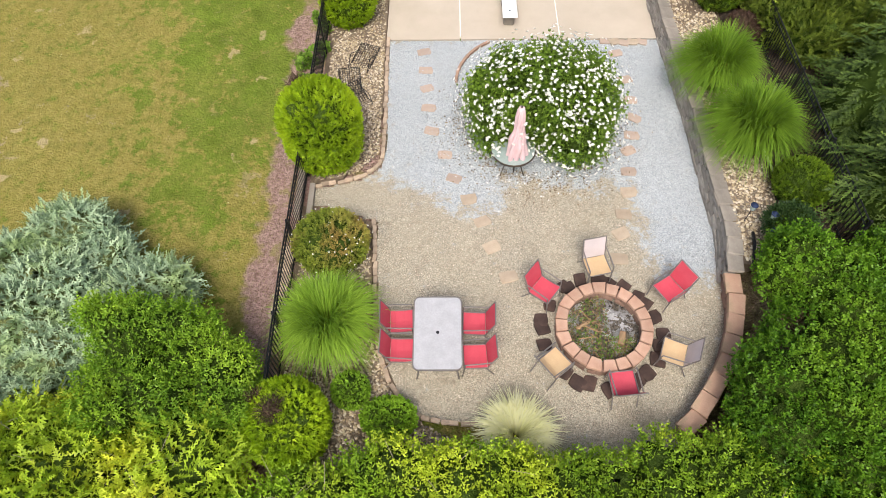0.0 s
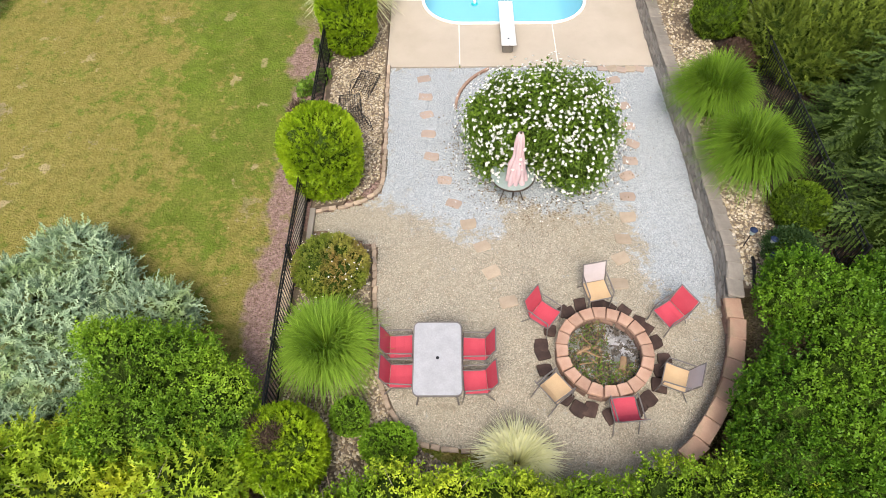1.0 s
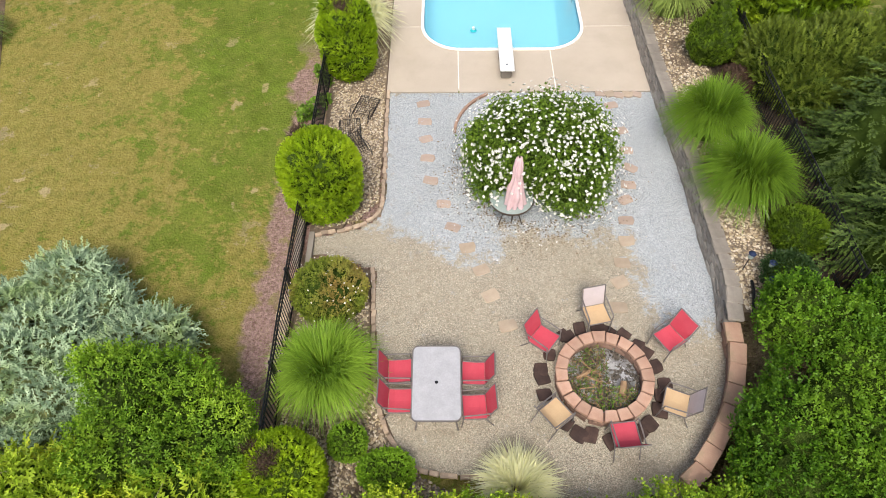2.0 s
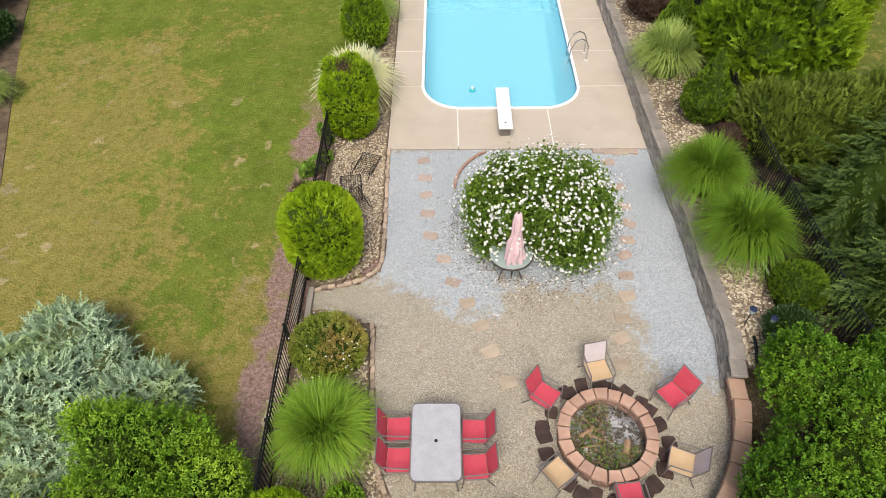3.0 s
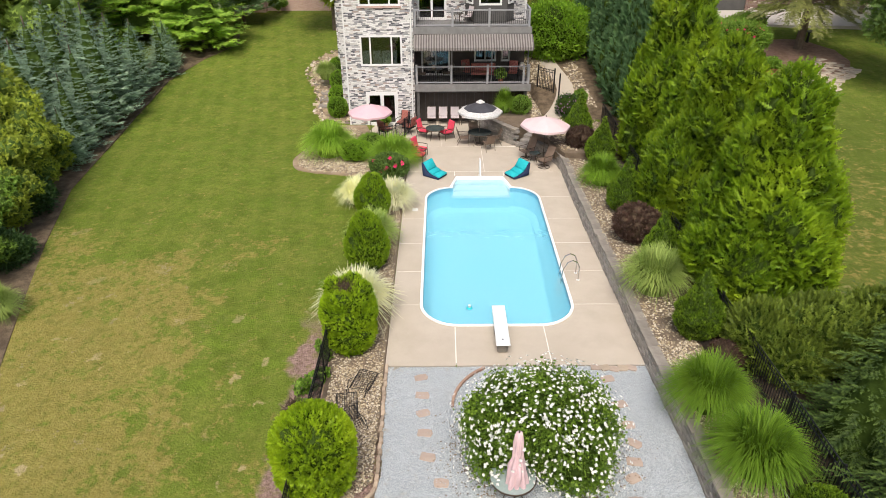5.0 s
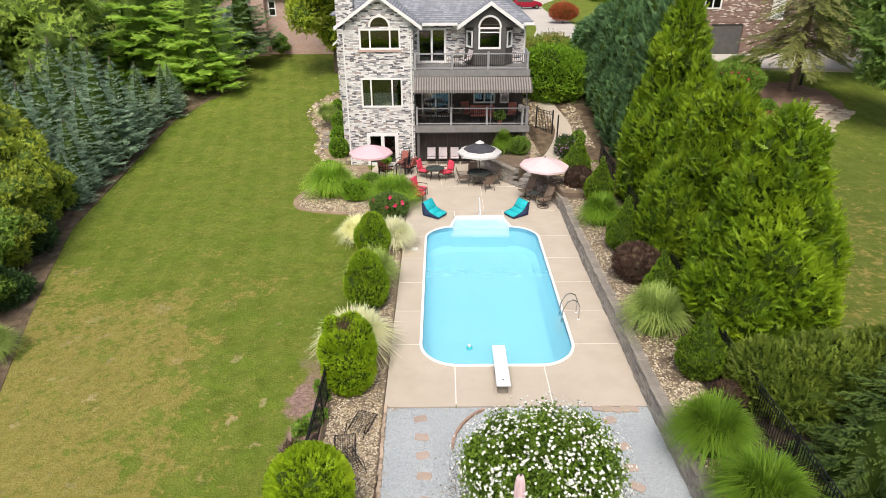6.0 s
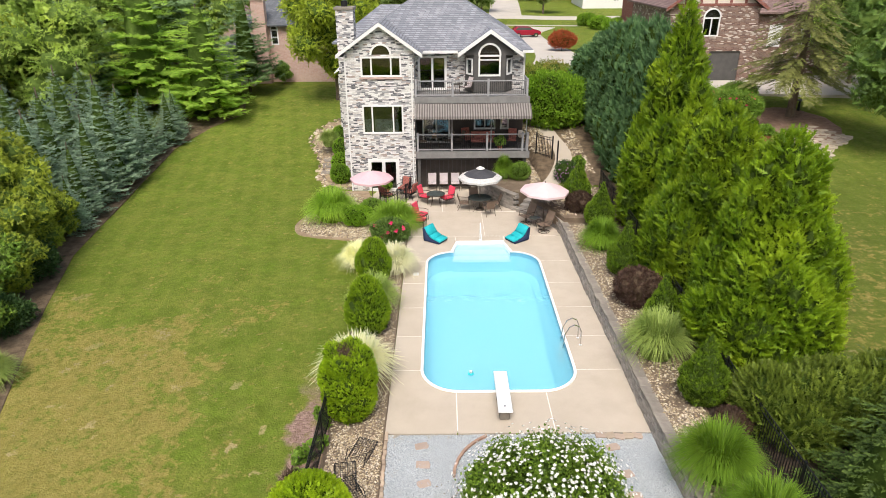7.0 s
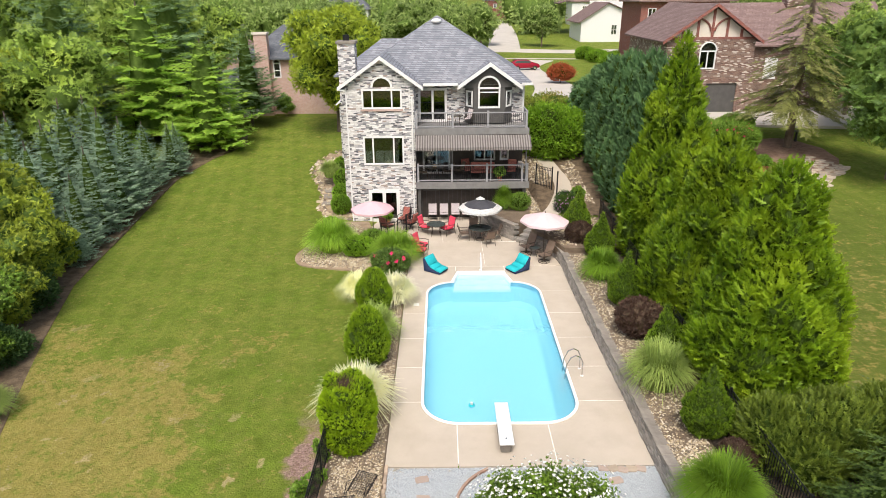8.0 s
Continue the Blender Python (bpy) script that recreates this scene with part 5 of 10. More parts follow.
for y0, y1 in zip(JY[1:5], JY[2:6]):
    if y1 > POOL_F - POOL_RAD:
        la = sorted([p for p in OUT[22:33] if p[1] <= y1 - g], key=lambda p: p[1])
        ra = sorted([p for p in OUT[11:22] if p[1] <= y1 - g], key=lambda p: p[1])
    else:
        la, ra = [(POOL_L, y1 - g)], [(POOL_R, y1 - g)]
    panels.append([(DECK_L, y0 + g), (POOL_L, y0 + g)] + la + [(la[-1][0], y1 - g), (DECK_L, y1 - g)])
    panels.append(([(POOL_R, y0 + g), (deck_r(y0), y0 + g), (deck_r(y1), y1 - g), (ra[-1][0], y1 - g)] + ra[::-1]))
y0, y1 = JY[5], JY[6]
la = sorted([p for p in OUT[22:33] if p[1] >= y0 + g], key=lambda p: p[1])
ra = sorted([p for p in OUT[11:22] if p[1] >= y0 + g], key=lambda p: p[1])
sl, sr = ST_L - 0.36, ST_R + 0.36
panels.append([(DECK_L, y0 + g), (la[0][0], y0 + g)] + la + [(sl, POOL_F), (ST_L - 0.16, ST_F + 0.06), (ST_L - 0.16, y1 - g), (DECK_L, y1 - g)])
panels.append([(ST_L - 0.13, ST_F + 0.08), (ST_R + 0.13, ST_F + 0.08), (ST_R + 0.13, y1 - g), (ST_L - 0.13, y1 - g)])
panels.append(([(ra[0][0], y0 + g), (deck_r(y0), y0 + g), (deck_r(y1), y1 - g), (ST_R + 0.16, y1 - g), (ST_R + 0.16, ST_F + 0.06), (sr, POOL_F)] + ra[::-1]))
panels.append([(DECK_L, 31.04), (2.2, 31.04), (2.2, 34.6), (-2.3, 34.6), (-2.3, 33.2)])
panels.append([(2.22, 31.04), (deck_r(31.04), 31.04), (5.75, 32.9), (5.05, 34.5), (2.22, 34.6)])
panels.append([(-4.6, 34.63), (0.0, 34.63), (0.0, 39.1), (-5.5, 39.1)])
panels.append([(0.02, 34.63), (5.0, 34.63), (4.2, 36.35), (4.2, 39.1), (0.02, 39.1)])
for poly in panels:
    clean = []
    for p in poly:
        if not clean or math.hypot(p[0] - clean[-1][0], p[1] - clean[-1][1]) > 1e-3:
            clean.append(p)
    part("panel", prism(clean, -0.14, 0.0), M["concrete"], deck)
# pale joints lie a little below the panels
part("joint_filler", abox(DECK_L, POOL_L, 15.8, 39.0, -0.15, -0.006), M["joint"], deck, "pale joint filler")
part("joint_filler", prism([(POOL_R + 0.005, 15.8), (6.28, 15.8), (6.2, 23), (6.0, 31), (POOL_R + 0.005, 31.4)], -0.15, -0.006), M["joint"], deck, "pale joint filler")
part("joint_filler", abox(POOL_L, POOL_R, 15.8, POOL_N - 0.005, -0.15, -0.006), M["joint"], deck, "pale joint filler")
part("joint_filler", abox(POOL_L, POOL_R, ST_F + 0.2, 31.4, -0.15, -0.006), M["joint"], deck, "pale joint filler")
part("joint_filler", abox(POOL_L + 0.004, 4.2, 31.404, 39.0, -0.15, -0.006), M["joint"], deck, "pale joint filler")
# ---------------------------------------------------------------- the house
def wall_holes(x0, x1, z0, z1, y0, y1, holes, bm=None, m=None):
    """A wall along x, in one piece, with rectangular openings through it."""
    bm = bm or bmesh.new()
    xs = sorted({x0, x1, *[h[0] for h in holes], *[h[1] for h in holes]})
    zs = sorted({z0, z1, *[h[2] for h in holes], *[h[3] for h in holes]})
    made = {}

    def vert(i, k, y):
        if (i, k, y) not in made:
            p = Vector((xs[i], y, zs[k]))
            made[i, k, y] = bm.verts.new(m @ p if m is not None else p)
        return made[i, k, y]

    def solid(i, k):
        if not (0 <= i < len(xs) - 1 and 0 <= k < len(zs) - 1):
            return False
        cx, cz = (xs[i] + xs[i + 1]) / 2, (zs[k] + zs[k + 1]) / 2
        return not any(h[0] < cx < h[1] and h[2] < cz < h[3] for h in holes)

    for i in range(len(xs) - 1):
        for k in range(len(zs) - 1):
            if not solid(i, k):
                continue
            bm.faces.new((vert(i, k, y0), vert(i + 1, k, y0), vert(i + 1, k + 1, y0), vert(i, k + 1, y0)))
            bm.faces.new((vert(i, k + 1, y1), vert(i + 1, k + 1, y1), vert(i + 1, k, y1), vert(i, k, y1)))
            for di, dk, p, q in ((-1, 0, (i, k), (i, k + 1)), (1, 0, (i + 1, k + 1), (i + 1, k)), (0, -1, (i + 1, k), (i, k)), (0, 1, (i, k + 1), (i + 1, k + 1))):
                if not solid(i + di, k + dk):
                    bm.faces.new((vert(*p, y0), vert(*q, y0), vert(*q, y1), vert(*p, y1)))
    return bm


def pane_part(x0, x1, z0, z1, y, parent):
    p = part("pane", abox(x0, x1, y, y + 0.02, z0, z1), M["glass"], parent, "clear glass pane")
    p.visible_shadow = False
    return p


def window(parent, x0, x1, z0, z1, y, cols, bar=0.07, rows=(), name="window", label="white-framed window", face=0.05):
    """White frame standing a little proud of the wall, with bars and panes."""
    t = bar
    ed = [x0 + t] + [v for c in cols for v in (c - t * 0.6, c + t * 0.6)] + [x1 - t]
    ez = [z0 + t] + [v for r in rows for v in (r - t * 0.4, r + t * 0.4)] + [z1 - t]
    spans = list(zip(ed[0::2], ed[1::2]))
    lights = [(a, b, c, d) for a, b in spans for c, d in zip(ez[0::2], ez[1::2])]
    w = part(name, wall_holes(x0 - 0.03, x1 + 0.03, z0 - 0.03, z1 + 0.03, y - face, y + 0.1, lights), M["white"], parent, label)
    for a, b, c, d in lights:
        pane_part(a + 0.003, b - 0.003, c + 0.003, d - 0.003, y + 0.03, w)
    return w


def arch_window(parent, x0, x1, zs, y, label="white-framed arched light"):
    """Half-round light above the spring line zs."""
    cx, r = (x0 + x1) / 2, (x1 - x0) / 2
    n = 14
    bm = bmesh.new()
    out = [(cx + (r + 0.05) * math.cos(math.pi * i / n), zs + (r + 0.05) * math.sin(math.pi * i / n)) for i in range(n + 1)]
    inn = [(cx + (r - 0.06) * math.cos(math.pi * i / n), zs + (r - 0.06) * math.sin(math.pi * i / n)) for i in range(n + 1)]
    A = [[bm.verts.new((x, yy, z)) for x, z in ring] for ring in (out, inn) for yy in (y - 0.06, y + 0.1)]
    for i in range(n):
        bm.faces.new((A[0][i], A[0][i + 1], A[2][i + 1], A[2][i]))
        bm.faces.new((A[0][i + 1], A[0][i], A[1][i], A[1][i + 1]))
        bm.faces.new((A[2][i], A[2][i + 1], A[3][i + 1], A[3][i]))
    w = part("window", bm, M["white"], parent, label)
    p = part("pane", upright([(cx + (r - 0.05) * math.cos(math.pi * i / n), zs + (r - 0.05) * math.sin(math.pi * i / n)) for i in range(n + 1)], y + 0.03, y + 0.05), M["glass"], w)
    p.visible_shadow = False
    return w


house = thing("house", "three-storey rear of a grey ledgestone house with decks", "house")
YF, YR, YB = 38.3, 40.35, 50.5     # wing front, recessed wall, front of the house
WX0, WX1, EX = -5.58, -1.60, 5.10
# wing front wall with its gable
W_UP, W_MID, W_DOOR = (-4.64, -2.34, 7.0, 8.1), (-4.68, -2.30, 3.66, 5.34), (-4.50, -2.66, 0.0, 2.05)
part("wall", wall_holes(WX0, WX1, -0.3, 8.22, YF, YF + 0.3, [W_UP, W_MID, W_DOOR]), M["ledge"], house, "grey and white ledgestone wall")
n = 14
ax, ar = -3.48, 0.58
gab = [(WX0, 8.22), (ax - ar, 8.22)] + [(ax - ar * math.cos(math.pi * i / n), 8.22 + ar * math.sin(math.pi * i / n)) for i in range(1, n)] + [(ax + ar, 8.22), (WX1, 8.22), (WX1, 8.36), (-3.5, 9.78), (WX0, 8.36)]
part("gable", upright(gab, YF, YF + 0.3), M["ledge"], house, "ledgestone gable")
part("wall", abox(WX0, WX0 + 0.3, YF + 0.303, YB, -0.3, 8.2), M["ledge"], house, "ledgestone side wall")
part("wall", abox(WX1 - 0.3, WX1, YF + 0.303, YR - 0.003, -0.3, 8.2), M["ledge"], house, "ledgestone side wall")
part("wall", abox(EX - 0.3, EX, YR + 0.303, YB, -0.3, 8.2), M["ledge"], house, "ledgestone side wall")
part("wall", abox(WX0 + 0.303, EX - 0.303, YB - 0.3, YB, -0.3, 8.2), M["ledge"], house, "ledgestone front wall")
# recessed wall: terrace storey, main storey, upper storey
SL = (-1.40, 0.30, 5.86, 7.86)
part("wall", wall_holes(WX1, EX, 5.30, 8.2, YR, YR + 0.3, [SL, (1.57, 4.21, 5.86, 8.2)]), M["ledge"], house, "ledgestone wall over the balcony")
M2 = [(-1.2, 0.5, 2.55, 4.6), (2.05, 3.35, 3.4, 4.6), (3.7, 4.2, 3.4, 4.6)]
# dark colour here paints the shade of the recess under the awning
part("wall", wall_holes(WX1, EX, 2.10, 5.298, YR, YR + 0.3, M2), M["brownwall"], house, "siding behind the covered deck, its shade painted dark")
part("wall", abox(WX1, EX, 39.2, 39.4, -0.2, 2.10), M["brownwall"], house, "dark brown boarded wall under the deck")
bm = bmesh.new()
for i in range(24):
    box(bm, WX1 + 0.05 + i * 0.275, WX1 + 0.075 + i * 0.275, 39.18, 39.199, -0.1, 2.0)
part("batten", bm, M["siding"], house)
part("shelf_rail", abox(-1.2, 2.2, 39.0, 39.19, 1.78, 1.86), M["siding"], house, "dark ledge on the boarded wall")
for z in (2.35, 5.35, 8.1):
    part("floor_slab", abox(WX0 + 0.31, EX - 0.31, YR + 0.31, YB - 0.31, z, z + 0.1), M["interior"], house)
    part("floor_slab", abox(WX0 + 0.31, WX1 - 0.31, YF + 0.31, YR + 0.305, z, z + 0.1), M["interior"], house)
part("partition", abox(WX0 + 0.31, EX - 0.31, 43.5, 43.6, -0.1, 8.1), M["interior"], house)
# windows and doors
window(house, W_UP[0], W_UP[1], W_UP[2], W_UP[3], YF, [-4.05, -2.91], 0.07)
arch_window(house, ax - ar, ax + ar, 8.22, YF)
part("sill", abox(-4.75, -2.25, YF - 0.07, YF - 0.002, 6.86, 6.96), M["brick_pink"], house, "soldier-course brick sill")
w = window(house, W_MID[0], W_MID[1], W_MID[2], W_MID[3], YF, [-4.12, -2.88], 0.07)
for a, b in ((-4.6, -4.2), (-4.0, -3.5), (-3.46, -2.95), (-2.8, -2.6)):
    part("blind", abox(a, b, YF + 0.2, YF + 0.24, 3.72, 4.45), M["curtain"], w, "pale seat backs behind the glass")
window(house, W_DOOR[0], W_DOOR[1], 0.02, W_DOOR[3], YF, [-3.58], 0.17, name="french_door", label="white french doors with glass lights")
window(house, SL[0], SL[1], SL[2], SL[3], YR, [-0.55], 0.11, name="sliding_door", label="white sliding glass doors")
window(house, M2[0][0], M2[0][1], M2[0][2], M2[0][3], YR, [-0.35], 0.08, name="sliding_door", label="white sliding glass doors")
window(house, M2[1][0], M2[1][1], M2[1][2], M2[1][3], YR, [2.7], 0.07)
window(house, M2[2][0], M2[2][1], M2[2][2], M2[2][3], YR, [], 0.07)
# the bay over the balcony, with its own gable
BY = 39.55
bayw = (2.24, 3.51, 6.80, 7.98)
part("bay", wall_holes(1.95, 3.82, 5.86, 7.99, BY, BY + 0.12, [bayw]), M["siding"], house, "charcoal bay")
bc, brr = 2.875, 0.64
bg = [(1.30, 8.0), (bc - brr, 8.0)] + [(bc - brr * math.cos(math.pi * i / n), 8.0 + brr * math.sin(math.pi * i / n)) for i in range(1, n)] + [(bc + brr, 8.0), (4.50, 8.0), (2.9, 9.18)]
part("bay_gable", upright(bg, BY, BY + 0.12), M["siding"], house, "charcoal gable")
for (xa, ya), (xb, yb) in (((1.45, BY + 0.72), (1.95, BY)), ((3.82, BY), (4.32, BY + 0.72))):
    L = math.hypot(xb - xa, yb - ya)
    wl = part("bay_side", wall_holes(0, L, 5.86, 7.99, 0.0, 0.1, [(0.16, L - 0.14, 6.85, 7.75)]), M["siding"], house, "charcoal bay side")
    wl.matrix_basis = Matrix.Translation((xa, ya, 0)) @ Matrix.Rotation(math.atan2(yb - ya, xb - xa), 4, "Z")
    window(wl, 0.16, L - 0.14, 6.85, 7.75, 0.0, [], 0.06)
window(house, bayw[0], bayw[1], bayw[2], bayw[3], BY, [], 0.07, [7.72])
arch_window(house, bc - brr, bc + brr, 8.0, BY)


# roofs
def roof_faces(quads, thick=0.12):
    """Sloped roof planes given by their corners, with thickness below."""
    bm = bmesh.new()
    top, low, count = {}, {}, collections.Counter()
    for q in quads:
        for p in q:
            if p not in top:
                top[p] = bm.verts.new(p)
                low[p] = bm.verts.new((p[0], p[1], p[2] - thick))
        for a, b in zip(q, q[1:] + q[:1]):
            count[frozenset((a, b))] += 1
    for q in quads:
        bm.faces.new([top[p] for p in q])
        bm.faces.new([low[p] for p in q][::-1])
        for a, b in zip(q, q[1:] + q[:1]):
            if count[frozenset((a, b))] == 1:
                bm.faces.new((top[b], top[a], low[a], low[b]))
    return bm


PK = (-0.25, 45.4, 11.95)
c0, c1, c2, c3 = (-5.95, 39.75, 8.28), (5.45, 39.75, 8.28), (5.45, 51.0, 8.28), (-5.95, 51.0, 8.28)
part("roof", roof_faces([(c0, c1, PK), (c1, c2, PK), (c2, c3, PK), (c3, c0, PK)]), M["roof"], house, "grey shingled hip roof")
gb, gr = 8.30, (-3.5, 9.98)
part("roof", roof_faces([((-5.98, 38.0, gb - 0.04), (gr[0], 38.0, gr[1]), (gr[0], 43.6, gr[1]), (-5.98, 43.6, gb - 0.04)), ((gr[0], 38.0, gr[1]), (-1.12, 38.0, gb - 0.04), (-1.12, 41.0, gb - 0.04), (gr[0], 43.6, gr[1]))], 0.1), M["roof"], house, "grey shingled gable roof")
part("roof", roof_faces([((1.0, 39.25, 8.12), (2.9, 39.25, 9.46), (2.9, 42.4, 9.46), (1.0, 40.3, 8.12)), ((2.9, 39.25, 9.46), (4.8, 39.25, 8.12), (4.8, 40.3, 8.12), (2.9, 42.4, 9.46))], 0.08), M["roof"], house, "grey shingled bay roof")
k0, k1, k2, k3 = (-7.1, 43.8, 8.3), (0.0, 43.8, 8.3), (0.0, 51.6, 8.3), (-7.1, 51.6, 8.3)
e0, e1 = (-4.1, 47.0, 10.42), (-1.0, 47.0, 10.42)
part("roof", roof_faces([(k0, k1, e1, e0), (k1, k2, e1), (k2, k3, e0, e1), (k3, k0, e0)]), M["roof"], house, "grey shingled side roof")
bm = bmesh.new()
bmesh.ops.create_uvsphere(bm, u_segments=14, v_segments=7, radius=0.36)
bmesh.ops.scale(bm, verts=bm.verts, vec=(1, 1, 0.45))
bmesh.ops.translate(bm, verts=bm.verts, vec=(-0.3, 44.75, 11.6))
part("roof_light", bm, M["white"], house, "white domed roof light", True)


def rake(a, b, y, w=0.22, t=0.05):
    """A bargeboard along a gable edge."""
    return upright([(a[0], a[1]), (b[0], b[1]), (b[0], b[1] - w), (a[0], a[1] - w)], y - t, y)


part("bargeboard", rake((-6.02, 8.28), (-3.5, 10.0), 37.995), M["white"], house, "white bargeboard")
part("bargeboard", rake((-3.5, 10.0), (-1.08, 8.28), 37.995), M["white"], house, "white bargeboard")
part("bargeboard", rake((0.96, 8.14), (2.9, 9.48), 39.245, 0.24), M["white"], house, "white bargeboard")
part("bargeboard", rake((2.9, 9.48), (4.84, 8.14), 39.245, 0.24), M["white"], house, "white bargeboard")
part("gutter", abox(-1.1, 0.98, 39.62, 39.745, 8.1, 8.24), M["white"], house, "white gutter")
part("gutter", abox(4.85, 5.5, 39.62, 39.745, 8.1, 8.24), M["white"], house, "white gutter")
part("soffit", abox(-1.58, 5.4, 39.76, 40.34, 8.1, 8.15), M["white"], house, "white soffit")
part("soffit", abox(-5.95, -5.6, 38.0, 43.7, 8.08, 8.14), M["white"], house, "white soffit")
part("downspout", atube([(-1.15, 39.6, 8.1), (-1.3, 38.6, 7.9), (-1.72, 38.22, 7.7), (-1.74, 38.22, 0.1)], 0.05, 6), M["white"], house, "white downspout")
part("downspout", abox(4.98, 5.08, 40.25, 40.33, 5.9, 8.1), M["white"], house, "white downspout")
part("corner_trim", abox(WX0 - 0.03, WX0 + 0.05, YF - 0.02, YF - 0.003, 0, 8.2), M["white"], house, "white corner strip")
# chimney
part("chimney", abox(-6.35, -5.3, 41.2, 42.3, -0.2, 10.45), M["ledge"], house, "ledgestone chimney")
part("chimney_cap", abox(-6.43, -5.22, 41.12, 42.38, 10.453, 10.62, bevel=0.02), M["cap"], house, "stone chimney cap")
part("chimney_pot", atube([(-5.85, 41.75, 10.6), (-5.85, 41.75, 10.95)], 0.2, 10), M["iron"], house, "black chimney cowl")
part("side_bay_roof", roof_faces([((-6.9, 42.6, 6.6), (-5.6, 42.6, 7.4), (-5.6, 46.0, 7.4), (-6.9, 46.0, 6.6))], 0.1), M["white"], house, "small white side canopy")
part("side_bay", abox(-6.7, -5.6, 42.8, 45.8, 3.0, 6.5), M["ledge"], house)


# decks: boards, fascia, rails, balusters, awning
def railing(parent, x0, x1, y, z0, z1, posts, baluster=0.115, mat=None, name="railing"):
    mat = mat or M["rail_grey"]
    bm = bmesh.new()
    box(bm, x0, x1, y - 0.045, y + 0.045, z1 - 0.06, z1)
    box(bm, x0, x1, y - 0.03, y + 0.03, z0 + 0.08, z0 + 0.14)
    for p in posts:
        box(bm, p - 0.06, p + 0.06, y - 0.062, y + 0.062, z0, z1 + 0.08)
    r = part(name, bm, mat, parent, "grey post-and-rail frame")
    b2 = bmesh.new()
    k = x0 + baluster
    while k < x1:
        box(b2, k - 0.01, k + 0.01, y - 0.01, y + 0.01, z0 + 0.14, z1 - 0.06)
        k += baluster
    part("infill", b2, M["iron"], r, "thin dark balusters")
    return r


balcony = thing("balcony", "grey painted balcony on the upper storey", "balcony")
part("floor", abox(WX1 + 0.003, 5.15, 38.3, YR - 0.003, 5.62, 5.80), M["greydeck"], balcony)
part("fascia", abox(WX1 + 0.003, 5.2, 38.22, 38.297, 5.44, 5.82), M["greydeck"], balcony)
bm = bmesh.new()
railing(balcony, -1.5, 5.1, 38.36, 5.80, 6.74, [-1.5, 0.65, 2.75, 5.03], mat=M["rail_grey"])
bm = bmesh.new()
box(bm, 5.05, 5.12, 38.4, 40.3, 6.68, 6.74)
for i in range(16):
    box(bm, 5.075, 5.095, 38.5 + i * 0.115, 38.52 + i * 0.115, 5.80, 6.68)
part("side_rail", bm, M["rail_grey"], balcony)
cdk = thing("covered_deck", "grey deck under the striped awning", "deck")
# charcoal in place of deck grey, to paint the recess shade on the floor
part("floor", abox(WX1 + 0.003, 5.25, 38.25, YR - 0.003, 2.36, 2.52), M["siding"], cdk)
part("fascia", abox(WX1 + 0.003, 5.32, 38.16, 38.247, 2.12, 2.54), M["greydeck"], cdk)
railing(cdk, -1.5, 5.2, 38.32, 2.52, 3.58, [-1.46, 0.60, 2.74, 4.88, 5.18])
for px0 in (0.62, 2.98, 5.1):
    part("post", abox(px0 - 0.035, px0 + 0.035, 38.42, 38.49, 2.52, 5.43), M["rail_grey"], cdk)
for px0 in (-1.4, 5.05):
    part("post", abox(px0 - 0.09, px0 + 0.09, 38.3, 38.48, -0.1, 2.355), M["siding"], cdk)
part("ceiling", abox(WX1 + 0.003, 5.2, 38.4, YR - 0.003, 5.3, 5.34), M["siding"], cdk)
aw = thing("awning", "brown and grey striped canvas awning with a scalloped edge", "awning", m=Matrix.Identity(4))
bm1, bm2 = bmesh.new(), bmesh.new()
ns = 92
for i in range(ns):
    a, b = -1.55 + i * 6.82 / ns, -1.55 + (i + 1) * 6.82 / ns
    bm = bm1 if i % 2 else bm2
    for q in ([(a, 38.2, 5.42), (b, 38.2, 5.42), (b, 37.35, 4.86), (a, 37.35, 4.86)], [(a, 37.35, 4.86), (b, 37.35, 4.86), (b, 37.34, 4.66 + 0.03 * (i % 3)), (a, 37.34, 4.66 + 0.03 * ((i + 1) % 3))]):
        t = [bm.verts.new(p) for p in q]
        u = [bm.verts.new((p[0], p[1] + 0.012, p[2] - 0.012)) for p in q]
        bm.faces.new(t)
        bm.faces.new(u[::-1])
        for s in range(4):
            bm.faces.new((t[(s + 1) % 4], t[s], u[s], u[(s + 1) % 4]))
part("canvas", bm1, M["awning"], aw, "dark brown stripes")
part("canvas", bm2, M["awning_lt"], aw, "pale grey stripes")
for x in (-1.52, 5.25):
    part("arm", atube([(x, 38.2, 4.3), (x, 37.4, 4.8)], 0.025, 6), M["iron"], aw)
# ---------------------------------------------------------------- walls, edging, pavers (single pieces at the end of the file)
def block_mesh(name, lx, ly, lz, mat, seed, rough=0.012, bevel=0.012):
    """A split-faced block, its base at z = 0."""
    rg = np.random.default_rng(seed)
    bm = abox(-lx / 2, lx / 2, -ly / 2, ly / 2, 0, lz, bevel=bevel)
    for v in bm.verts:
        v.co += Vector(rg.normal(0, rough, 3))
    bmesh.ops.recalc_face_normals(bm, faces=bm.faces)
    me = bpy.data.meshes.new(name)
    bm.to_mesh(me)
    bm.free()
    me.materials.append(mat)
    return me


